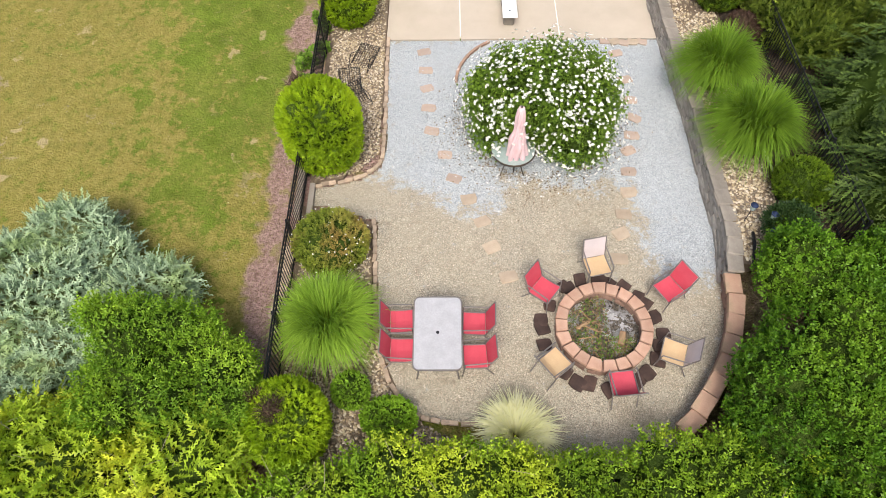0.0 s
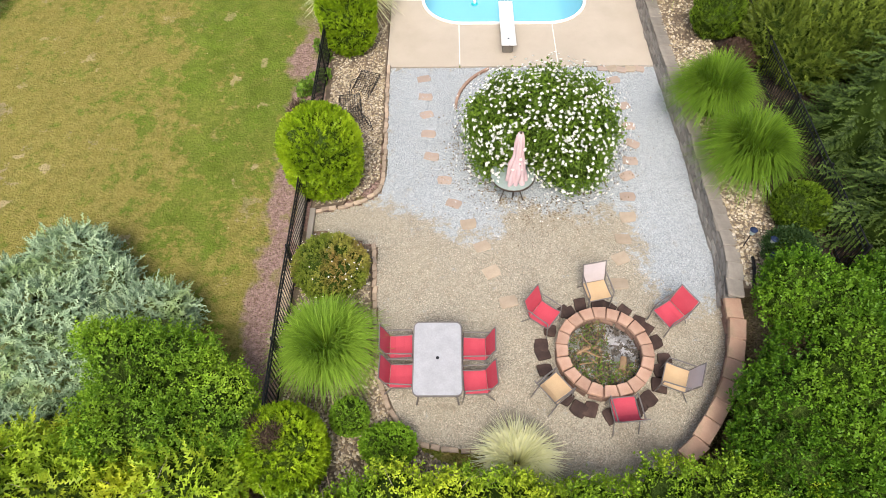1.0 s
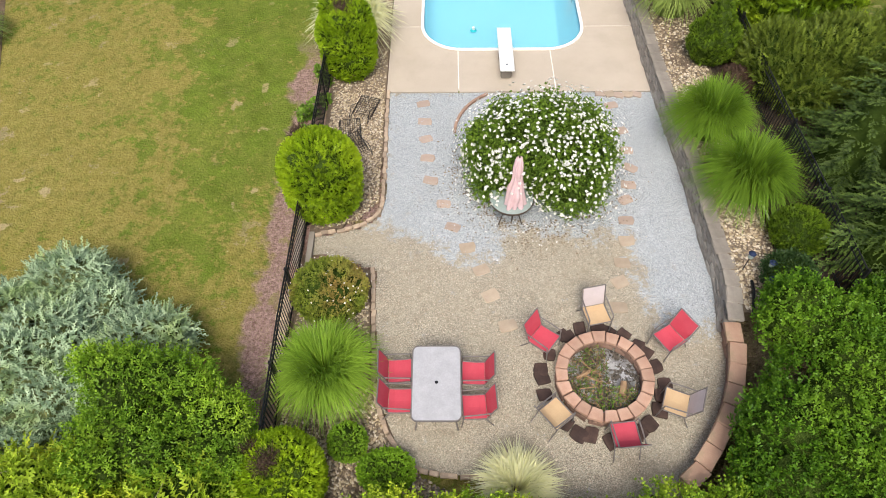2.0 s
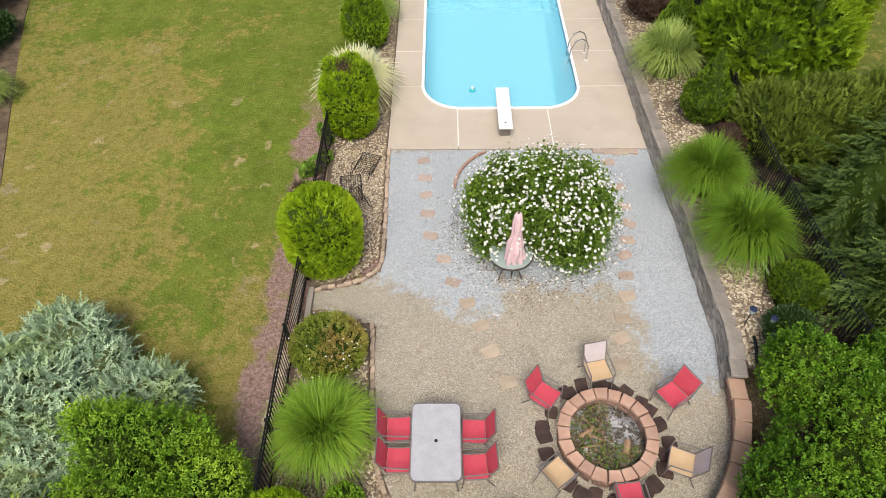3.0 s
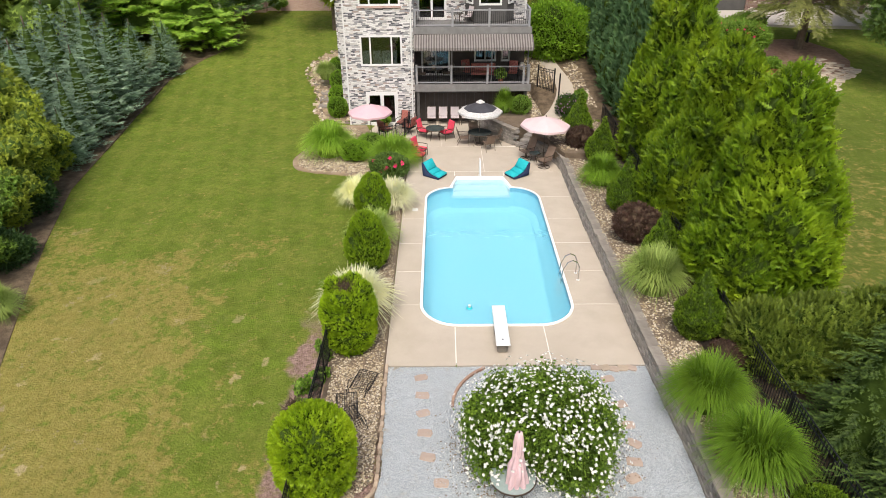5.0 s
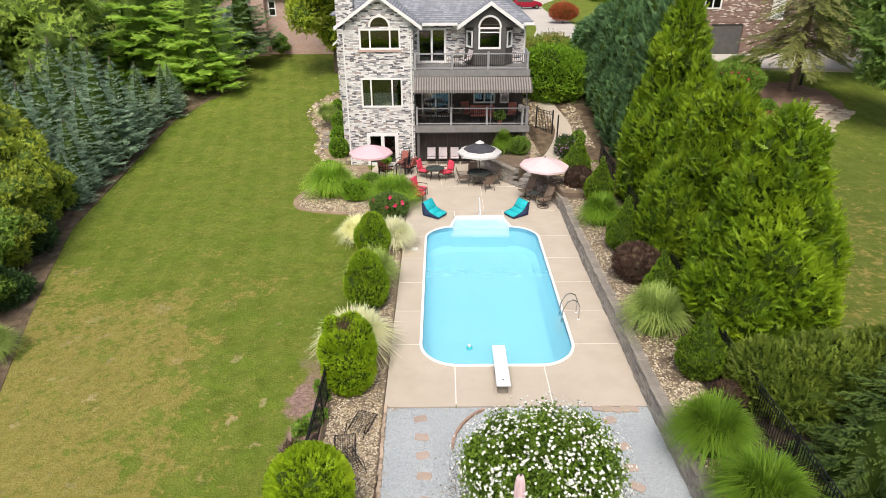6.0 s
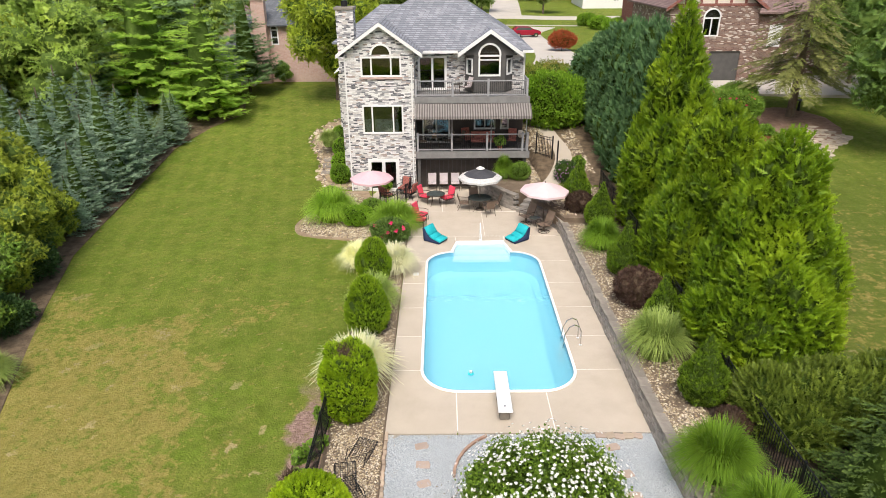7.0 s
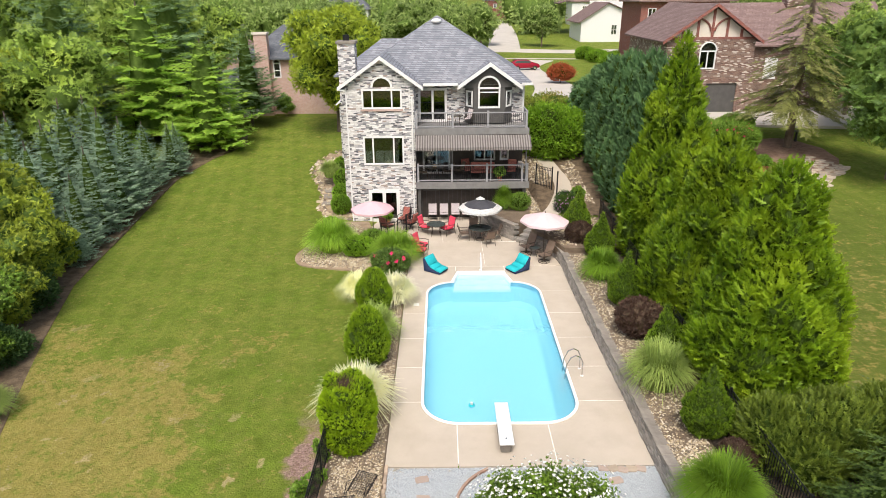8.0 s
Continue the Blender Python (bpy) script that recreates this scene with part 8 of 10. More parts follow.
def open_umbrella(name, x, y, h, r, label, mat, rim_mat=None, tilt=0.0, drop=0.42, base_z=0.0):
    e = thing(name, label, "umbrella", m=Matrix.Translation((x, y, base_z)))
    part("pole", atube([(0, 0, 0), (0, 0, h + 0.08)], 0.022, 8), M["bronze"], e)
    bm = bmesh.new()
    bmesh.ops.create_cone(bm, segments=16, radius1=0.26, radius2=0.2, depth=0.09, cap_ends=True)
    bmesh.ops.translate(bm, verts=bm.verts, vec=(0, 0, 0.045))
    part("base", bm, M["bronze"], e)
    n = 8
    tm = Matrix.Translation((0, 0, h)) @ Matrix.Rotation(tilt, 4, "Y")

    def ringpts(f, sag=0.0):
        out = []
        for j in range(n * 3):
            a = 6.283 * j / (n * 3)
            k = 1.0 - (0.055 if j % 3 else 0.0)
            out.append(tm @ Vector((math.cos(a) * r * f * k, math.sin(a) * r * f * k, -drop * f ** 1.25 - sag)))
        return out
    fs = [0.03, 0.3, 0.55, 0.78, 1.0] if not rim_mat else [0.03, 0.3, 0.55, 0.74]
    zones = [(fs, mat)] + ([([0.74, 0.88, 1.0], rim_mat)] if rim_mat else [])
    for q, (ff, mt) in enumerate(zones):
        bm = bmesh.new()
        R = [[bm.verts.new(p) for p in ringpts(f)] for f in ff]
        if q == len(zones) - 1:
            R.append([bm.verts.new(p) for p in ringpts(1.0, 0.11)])
        for a, b in zip(R, R[1:]):
            for j in range(n * 3):
                bm.faces.new((a[j], a[(j + 1) % (n * 3)], b[(j + 1) % (n * 3)], b[j]))
        if q == 0:
            bm.faces.new(R[0])
        part("canopy", bm, mt, e)
    for j in range(n):
        a = 6.283 * j / n
        part("rib", atube([tm @ Vector((0, 0, -0.03)), tm @ Vector((math.cos(a) * r * 0.5, math.sin(a) * r * 0.5, -drop * 0.42 - 0.03)), tm @ Vector((math.cos(a) * r * 0.98, math.sin(a) * r * 0.98, -drop - 0.02))], 0.008, 4), M["bronze"], e)
    part("finial", atube([tm @ Vector((0, 0, 0)), tm @ Vector((0, 0, 0.1))], 0.03, 8, 0.008), M["bronze"], e)
    return e


open_umbrella("patio_umbrella", -3.95, 34.75, 2.42, 1.22, "open faded pink umbrella by the french doors", M["canopy_pink"])
open_umbrella("patio_umbrella", 5.42, 32.35, 2.45, 1.3, "open pale pink umbrella beside the block wall", M["canopy_blush"], tilt=0.03)
u2 = open_umbrella("patio_umbrella", 2.15, 34.95, 2.45, 1.25, "open umbrella with a charcoal crown and white patterned rim", M["canvas_black"], M["canvas_white"], drop=0.5)
bm = bmesh.new()
bmesh.ops.create_cone(bm, segments=20, radius1=0.26, radius2=0.04, depth=0.13, cap_ends=True)
bmesh.ops.translate(bm, verts=bm.verts, vec=(0, 0, 2.52))
part("vent", bm, M["canvas_white"], u2, "white patterned vent cap")
round_table(2.15, 34.95, 0.68, 0.72, M["darkglass"], "round dark glass patio table under an umbrella")
ch_b = place(sling_chair("brown sling patio chair at the glass table", M["sling_brown"], M["sling_brown"], M["bronze"], "glass table chairs"), 1.25, 35.0, 0, 0)
for x, y, d in ((2.6, 34.1, 110), (3.0, 34.95, 185), (1.9, 35.85, -80)):
    copy_thing(ch_b, pose(x, y, 0, 0, 0, d - 90))
# pale chairs in a row by the wall
ch_p = place(sling_chair("pale sling chair in a row against the wall", M["sling_pale"], M["sling_pale"], M["bronze"], "chairs against the wall", 0.95), -0.62, 38.55, 0, -90)
for x in (0.10, 0.82, 1.5):
    copy_thing(ch_p, pose(x, 38.55, 0, 0, 0, -180))


def cushion_chair(label, mat, group, frame_mat):
    """Metal armchair with thick seat and back cushions, facing +y."""
    e = thing("cushioned_chair", label, "chair", group)
    part("seat", abox(-0.27, 0.27, -0.24, 0.30, 0.38, 0.49, bevel=0.035), mat, e, "thick cushion")
    part("backrest", abox(-0.27, 0.27, -0.055, 0.055, 0, 0.58, Matrix.Translation((0, -0.27, 0.46)) @ Matrix.Rotation(radians(14), 4, "X"), bevel=0.035), mat, e, "thick cushion")
    for s in (-1, 1):
        x = 0.31 * s
        part("leg", atube([(x, 0.30, 0), (x, 0.28, 0.62)], 0.016, 6), frame_mat, e)
        part("leg", atube([(x, -0.40, 0), (x, -0.28, 0.4), (x, -0.38, 0.98)], 0.016, 6), frame_mat, e)
        part("armrest", atube([(x, 0.30, 0.63), (x, 0.0, 0.65), (x, -0.32, 0.62)], 0.02, 6), frame_mat, e)
    part("seat_frame", abox(-0.31, 0.31, -0.3, 0.3, 0.34, 0.378), frame_mat, e)
    return e


cr = place(cushion_chair("bronze armchair with bright red cushions on the patio", M["cushion_red"], "red cushioned chairs", M["bronze"]), -1.18, 33.2, 0, -25)
for x, y, d in ((-1.22, 32.4, -15), (-1.0, 36.2, -25), (0.28, 35.9, 215)):
    copy_thing(cr, pose(x, y, 0, 0, 0, d - 90))
round_table(-0.38, 35.75, 0.55, 0.70, M["darkglass"], "round bronze patio table between red chairs")
cf = place(cushion_chair("dark metal chair with red patterned cushions by the door", M["cushion_floral"], "patterned chairs", M["iron"]), -2.35, 37.7, 0, -120)
copy_thing(cf, pose(-1.95, 36.95, 0, 0, 0, 60))
copy_thing(cf, pose(-3.3, 36.4, 0, 0, 0, -40))


def swivel_chair(label):
    e = thing("swivel_chair", label, "chair", "swivel chairs")
    part("seat", sheet([(0.30, 0.45), (0.1, 0.41), (-0.1, 0.40), (-0.24, 0.42)], 0.28), M["sling_brown"], e)
    part("backrest", sheet([(-0.25, 0.44), (-0.34, 0.7), (-0.46, 0.98), (-0.50, 1.08)], 0.28), M["sling_brown"], e)
    for s in (-1, 1):
        x = 0.30 * s
        part("side_frame", atube([(x, 0.30, 0.45), (x, -0.24, 0.41), (x, -0.5, 1.1)], 0.016, 6), M["bronze"], e)
        part("armrest", atube([(x, 0.22, 0.43), (x, 0.25, 0.66), (x, -0.32, 0.68)], 0.018, 6), M["bronze"], e)
    part("pedestal", atube([(0, 0, 0.05), (0, 0, 0.40)], 0.05, 8), M["bronze"], e)
    part("base_ring", atube([(0.3 * math.cos(6.283 * i / 20), 0.3 * math.sin(6.283 * i / 20), 0.02) for i in range(21)], 0.018, 6), M["bronze"], e)
    part("spoke", atube([(-0.3, 0, 0.02), (0, 0, 0.06), (0.3, 0, 0.02)], 0.015, 5), M["bronze"], e)
    part("spoke", atube([(0, -0.3, 0.02), (0, 0, 0.06), (0, 0.3, 0.02)], 0.015, 5), M["bronze"], e)
    return e


sw = place(swivel_chair("brown swivel sling chair by the block wall"), 4.55, 32.75, 0, -150)
copy_thing(sw, pose(5.35, 31.55, 0, 0, 0, 120))
round_table(4.95, 32.35, 0.3, 0.48, M["darkglass"], "small round side table between swivel chairs", legs=3)


def bean_lounger(x, y, deg):
    e = thing("pool_lounger", "turquoise padded floor lounger with a navy base", "lounger", "pool loungers", m=pose(x, y, 0, 0, 0, deg - 90))
    poly = [(-0.42, 0.02), (0.55, 0.02), (0.6, 0.14), (0.2, 0.18), (-0.1, 0.30), (-0.35, 0.72), (-0.5, 0.70)]
    bm = upright(poly, -0.38, 0.38)
    bmesh.ops.bevel(bm, geom=list(bm.edges), offset=0.04, segments=2, affect="EDGES", profile=0.5)
    bmesh.ops.rotate(bm, verts=bm.verts, cent=(0, 0, 0), matrix=Matrix.Rotation(radians(90), 3, "Z"))
    part("base", bm, M["navy"], e, "navy fabric base", True)
    for i, (a, b) in enumerate((((0.60, 0.15), (0.22, 0.20)), ((0.22, 0.20), (-0.08, 0.33)), ((-0.08, 0.33), (-0.36, 0.74)))):
        d = Vector((0, b[0] - a[0], b[1] - a[1]))
        L = d.length
        ang = math.atan2(d.z, d.y)
        m = Matrix.Translation((0, a[0], a[1] + 0.03)) @ Matrix.Rotation(ang, 4, "X")
        bm = abox(-0.36, 0.36, 0.0, L, -0.04, 0.09, m, 0.04)
        part("cushion", bm, M["turq"], e, "turquoise cushion", True)
    return e


bean_lounger(-0.42, 30.5, -35)
bean_lounger(3.88, 30.5, -145)

# diving board
db = thing("diving_board", "white diving board on a low stand", "diving board")
bm = abox(1.68, 2.13, 16.02, 18.2, 0.46, 0.51, bevel=0.015)
part("board", bm, M["white"], db, "white gritted board")
part("stand", abox(1.74, 2.07, 16.25, 16.75, 0.0, 0.45, bevel=0.04), M["cap"], db, "grey moulded stand")
part("fulcrum", abox(1.72, 2.09, 17.15, 17.4, 0.0, 0.455, bevel=0.03), M["cap"], db)
part("bolt", atube([(1.9, 16.3, 0.5), (1.9, 16.3, 0.525)], 0.03, 8), M["chrome"], db)
# ladder
ld = thing("pool_ladder", "stainless steel pool ladder with two hooped rails", "ladder")
for y in (20.55, 21.05):
    part("rail", atube([(5.12, y, 0.0), (5.12, y, 0.55), (5.02, y, 0.78), (4.85, y, 0.86), (4.66, y, 0.76), (4.52, y, 0.45), (4.48, y, 0.0), (4.48, y, -0.9)], 0.024, 8), M["chrome"], ld)
    part("flange", atube([(5.12, y, 0.0), (5.12, y, 0.025)], 0.06, 12), M["white"], ld)
for z in (-0.25, -0.5, -0.75):
    part("rung", abox(4.42, 4.54, 20.55, 21.05, z, z + 0.03), M["white"], ld)
hr = thing("hand_rail", "slim white handrail at the pool steps", "rail")
part("post", atube([(1.92, 30.5, 0), (1.92, 30.5, 0.95), (1.92, 30.2, 0.98), (1.92, 29.2, 0.35)], 0.024, 8), M["white"], hr)
part("flange", atube([(1.92, 30.5, 0), (1.92, 30.5, 0.03)], 0.06, 10), M["white"], hr)
fl = thing("chlorine_floater", "small turquoise floater in the pool water", "pool floater", m=Matrix.Translation((0.96, 18.95, -0.15)))
bm = bmesh.new()
bmesh.ops.create_uvsphere(bm, u_segments=14, v_segments=8, radius=0.12)
bmesh.ops.scale(bm, verts=bm.verts, vec=(1, 1, 0.6))
part("body", bm, M["turq"], fl, "", True)
part("cap", atube([(0, 0, 0.05), (0, 0, 0.14)], 0.05, 10), M["white"], fl, "white cap")
tagged(part("skimmer_lid", abox(-1.36, -1.10, 26.45, 26.75, 0.0, 0.012, bevel=0.004), M["white"]), "square white skimmer lid set in the deck", "lid")

# black wire loungers folded in the stone bed
def wire_rack(x, y, rz, tilt):
    e = thing("wire_lounger", "folded black wire mesh chair lying in the stone bed", "chair", "wire chairs", m=pose(x, y, 0.06, tilt, 0, rz))
    part("frame", atube([(-0.3, -0.6, 0), (-0.3, 0.6, 0.0), (0.3, 0.6, 0), (0.3, -0.6, 0), (-0.3, -0.6, 0)], 0.014, 5), M["iron"], e)
    bm = bmesh.new()
    for i in range(9):
        tube(bm, [(-0.3 + 0.067 * (i + 0.5), -0.6, 0.0), (-0.3 + 0.067 * (i + 0.5), 0.6, 0.0)], 0.006, 4)
    for i in range(15):
        tube(bm, [(-0.3, -0.55 + 0.078 * i, 0.004), (0.3, -0.55 + 0.078 * i, 0.004)], 0.006, 4)
    part("mesh", bm, M["iron"], e)
    for s in (-1, 1):
        part("leg", atube([(0.3 * s, -0.4, 0), (0.3 * s, -0.1, 0.28), (0.3 * s, 0.3, 0.0)], 0.012, 5), M["iron"], e)
    return e


wire_rack(-2.45, 14.7, -20, 8)
wire_rack(-2.75, 13.75, 8, 4)
wire_rack(-2.5, 13.1, 30, 12)

# garden lights in the raised bed
def garden_light(x, y):
    e = thing("garden_light", "solar garden light on a thin stake", "lamp", "garden lights", m=Matrix.Translation((x, y, 0.64)))
    part("stake", atube([(0, 0, -0.1), (0, 0, 0.5)], 0.012, 6), M["iron"], e)
    part("lantern", atube([(0, 0, 0.5), (0, 0, 0.64)], 0.06, 8, 0.075), M["greenglass"], e)
    part("cap", atube([(0, 0, 0.645), (0, 0, 0.69)], 0.09, 10, 0.03), M["navy"], e)


for x, y in ((6.95, 8.55), (7.35, 8.3), (7.2, 7.85)):
    garden_light(x, y)
bm = atube([(8.0, 12.6, 0.72), (7.9, 11.2, 0.72), (8.0, 10.0, 0.7)], 0.03, 6)
tagged(part("plastic_pipe", bm, M["white"]), "white plastic pipe lying in the raised bed", "pipe")
bm = atube([(6.85, 7.3, 0.66), (7.0, 7.9, 0.74), (7.05, 8.2, 0.70)], 0.035, 6)
tagged(part("drain_pipe", bm, M["iron"]), "black corrugated pipe at the wall's end", "pipe")

# on the covered deck and the balcony
DZ = 2.52
dt = round_table(-0.45, 39.25, 0.62, 0.74, M["darkglass"], "round dark table on the covered deck")
dt.matrix_basis = Matrix.Translation((-0.45, 39.25, DZ))
bm = bmesh.new()
bmesh.ops.create_uvsphere(bm, u_segments=12, v_segments=6, radius=0.16)
bmesh.ops.scale(bm, verts=bm.verts, vec=(1, 1, 0.5))
bmesh.ops.translate(bm, verts=bm.verts, vec=(-0.45, 39.2, DZ + 0.80))
tagged(part("fruit_bowl", bm, M["sling_tan"], None, "", True), "orange bowl on the deck table", "bowl")
for x, y, d in ((-1.2, 39.2, 0), (0.35, 39.4, 190), (1.0, 39.6, 200)):
    copy_thing(ch_b, pose(x, y, DZ, 0, 0, d - 90))
sofa = thing("garden_sofa", "dark metal sofa with red patterned cushions on the deck", "sofa", m=pose(2.55, 39.3, DZ, 0, 0, 180))
part("seat", abox(-0.75, 0.75, -0.3, 0.3, 0.34, 0.48, bevel=0.04), M["cushion_floral"], sofa)
part("backrest", abox(-0.75, 0.75, -0.42, -0.305, 0.4, 0.9, bevel=0.04), M["cushion_floral"], sofa)
for sx in (-1, 1):
    part("leg", atube([(0.78 * sx, 0.3, 0), (0.78 * sx, 0.3, 0.62)], 0.018, 6), M["iron"], sofa)
    part("leg", atube([(0.78 * sx, -0.38, 0), (0.78 * sx, -0.38, 0.9)], 0.018, 6), M["iron"], sofa)
    part("armrest", atube([(0.78 * sx, 0.32, 0.62), (0.78 * sx, -0.38, 0.64)], 0.022, 6), M["iron"], sofa)
copy_thing(cf, pose(1.6, 39.7, DZ, 0, 0, 200))
copy_thing(cf, pose(4.35, 39.4, DZ, 0, 0, 170))
copy_thing(ch_p, pose(1.45, 39.3, 5.80, 0, 0, 120))
bt = round_table(0.95, 39.3, 0.35, 0.6, M["darkglass"], "small table on the balcony")
bt.matrix_basis = Matrix.Translation((0.95, 39.3, 5.80))


def potted_plant(x, y, z, s, label, leaf):
    e = thing("potted_plant", label, "plant", "potted plants", m=Matrix.Translation((x, y, z)) @ Matrix.Scale(s, 4))
    part("pot", atube([(0, 0, 0), (0, 0, 0.28), (0, 0, 0.32)], 0.13, 14, 0.19), M["terracotta"], e)
    put("foliage", foliage("pot_foliage", [(0, 0, 0.55, 0.3, 0.3, 0.28)], 160, 7, 0.04, 0.1, 0.05, leaf, int(x * 10) + 500, core=0.7, shoot=0.12), e)
    return e


potted_plant(3.55, 38.6, DZ, 1.0, "leafy plant in a pot on the covered deck", M["lf_weed"])
potted_plant(8.5, 38.9, 0.95, 1.2, "leafy plant in a terracotta pot by the path", M["lf_weed"])
potted_plant(-3.4, 37.9, 0.0, 0.9, "leafy plant in a pot by the french doors", M["lf_box"])
bm = abox(4.75, 5.05, 39.3, 39.75, DZ + 0.55, DZ + 0.95, bevel=0.06)
tagged(part("cushion", bm, M["stucco"]), "cream cushion propped on a deck chair", "cushion")
# ---------------------------------------------------------------- beyond the garden
def simple_window(parent, x0, x1, z0, z1, y, bars=1):
    return window(parent, x0, x1, z0, z1, y, [x0 + (x1 - x0) * (i + 1) / (bars + 1) for i in range(bars)], 0.09, [(z0 + z1) / 2], face=0.04)


# half-timbered brick house
bh = thing("brick_house", "brown brick house with a half-timbered cream gable", "house")
B0, B1, BYF = 20.1, 27.95, 60.0
gar, aw_ = (24.05, 26.85, 2.7, 5.5), (23.1, 24.55, 6.8, 8.35)
part("wall", wall_holes(B0, B1, 2.0, 9.35, BYF, BYF + 0.3, [gar, aw_]), M["brick_brown"], bh, "brown brick wall with pale flecks")
part("wall", abox(B0, B0 + 0.3, BYF + 0.303, 72, 2.0, 9.35), M["brick_brown"], bh)
part("wall", abox(B1 + 0.003, 42, BYF + 3.0, BYF + 3.3, 2.0, 8.6), M["brick_brown"], bh, "brown brick side wing")
part("wall", abox(B1 - 0.3, B1, BYF + 0.303, 72, 2.0, 9.35), M["brick_brown"], bh)
part("gable", upright([(B0 + 0.1, 9.353), (B1 - 0.1, 9.353), (24.0, 12.05)], BYF + 0.05, BYF + 0.3), M["stucco"], bh, "cream stucco gable")
bm = bmesh.new()
for x in (21.4, 22.7, 24.0, 25.3, 26.6):
    top = 12.0 - abs(x - 24.0) * 0.69
    box(bm, x - 0.11, x + 0.11, BYF - 0.02, BYF + 0.048, 9.4, top)
box(bm, B0 + 0.1, B1 - 0.1, BYF - 0.03, BYF + 0.047, 9.3, 9.52)
for s in (-1, 1):
    pts = [(24.0 + s * (0.15 + 1.6 * (i / 6) ** 1.6), 10.0 + 1.5 * (1 - (1 - i / 6) ** 2) * 0.75) for i in range(7)]
    for a, b in zip(pts, pts[1:]):
        tube(bm, [(a[0], BYF - 0.01, a[1]), (b[0], BYF - 0.01, b[1])], 0.09, 4)
part("timbering", bm, M["brick_red"], bh, "dark red timbers")
part("garage_door", abox(gar[0], gar[1], BYF + 0.12, BYF + 0.2, gar[2], gar[3]), M["siding"], bh, "dark arched garage door")
window(bh, aw_[0], aw_[1], aw_[2], aw_[3], BYF, [23.82], 0.09)
arch_window(bh, aw_[0], aw_[1], 8.37, BYF - 0.08)
part("roof", roof_faces([((19.6, 59.5, 9.2), (24.0, 59.5, 12.3), (24.0, 72.5, 12.3), (19.6, 72.5, 9.2)), ((24.0, 59.5, 12.3), (28.4, 59.5, 9.2), (28.4, 72.5, 9.2), (24.0, 72.5, 12.3))], 0.15), M["roof_brown"], bh, "brown shingled gable roof")
part("roof", roof_faces([((24.5, 62.4, 8.6), (42.5, 62.4, 8.6), (42.5, 67.5, 12.25), (24.5, 67.5, 12.25)), ((24.5, 67.5, 12.25), (42.5, 67.5, 12.25), (42.5, 73, 8.6), (24.5, 73, 8.6))], 0.15), M["roof_brown"], bh, "brown shingled roof")
part("bargeboard", rake((19.55, 9.22), (24.0, 12.34), 59.49, 0.3, 0.06), M["brick_red"], bh)
part("bargeboard", rake((24.0, 12.34), (28.45, 9.22), 59.49, 0.3, 0.06), M["brick_red"], bh)
part("chimney", abox(33.5, 35.0, 66.5, 67.8, 9, 14.0), M["brick_brown"], bh)
for x in (30.5, 33.5):
    part("window", abox(x, x + 1.2, BYF + 2.95, BYF + 2.999, 5.5, 7.4), M["white"], bh)
tagged(part("driveway", prism([(21.0, 59.9), (29.5, 59.9), (36, 62.5), (44, 62.5), (44, 54.5), (34, 52.5), (26, 53.5), (23, 56.5)], 2.4, 2.95), M["asphalt"]), "pale concrete drive before the brick house", "drive", kind="structure")

# red brick house and white house up the street
rb = thing("brick_house", "red brick house with white windows up the street", "house")
rh = [(31.7, 32.9, 8.2, 11.0), (34.1, 35.2, 8.2, 11.0), (36.9, 37.9, 9.3, 10.4)]
part("wall", wall_holes(30.6, 44, 2.5, 12.2, 105, 105.4, rh), M["brick_red"], rb)
part("wall", abox(30.6, 31.0, 105.403, 116, 2.5, 12.2), M["brick_red"], rb)
for h in rh:
    simple_window(rb, h[0], h[1], h[2], h[3], 105)
part("roof", roof_faces([((30, 104.3, 12.1), (45, 104.3, 12.1), (42, 110, 16), (34, 110, 16)), ((30, 104.3, 12.1), (34, 110, 16), (34, 116.5, 16), (30, 116.5, 12.1))], 0.2), M["roof_brown"], rb)
wh = thing("white_house", "white sided house with brown roofs up the street", "house")
part("wall", wall_holes(32.5, 47.5, 2.5, 7.3, 158, 158.3, [(39.5, 40.8, 4.2, 6.4)]), M["white"], wh)
part("gable", upright([(32.5, 7.303), (47.5, 7.303), (38.5, 11.0)], 158, 158.3), M["white"], wh)
part("wall", abox(32.5, 32.8, 158.303, 172, 2.5, 7.3), M["white"], wh)
simple_window(wh, 39.5, 40.8, 4.2, 6.4, 158)
part("roof", roof_faces([((31.8, 157.4, 7.0), (38.5, 157.4, 11.3), (38.5, 173, 11.3), (31.8, 173, 7.0)), ((38.5, 157.4, 11.3), (48.5, 157.4, 7.0), (48.5, 173, 7.0), (38.5, 173, 11.3))], 0.2), M["roof_brown"], wh)
part("wall", wall_holes(38, 50, 2.5, 11.5, 176, 176.3, [(40, 42, 8, 10)]), M["white"], wh)
part("roof", roof_faces([((30, 175, 11), (44, 175, 15.5), (44, 190, 15.5), (30, 190, 11)), ((44, 175, 15.5), (58, 175, 11), (58, 190, 11), (44, 190, 15.5))], 0.2), M["roof_brown"], wh)


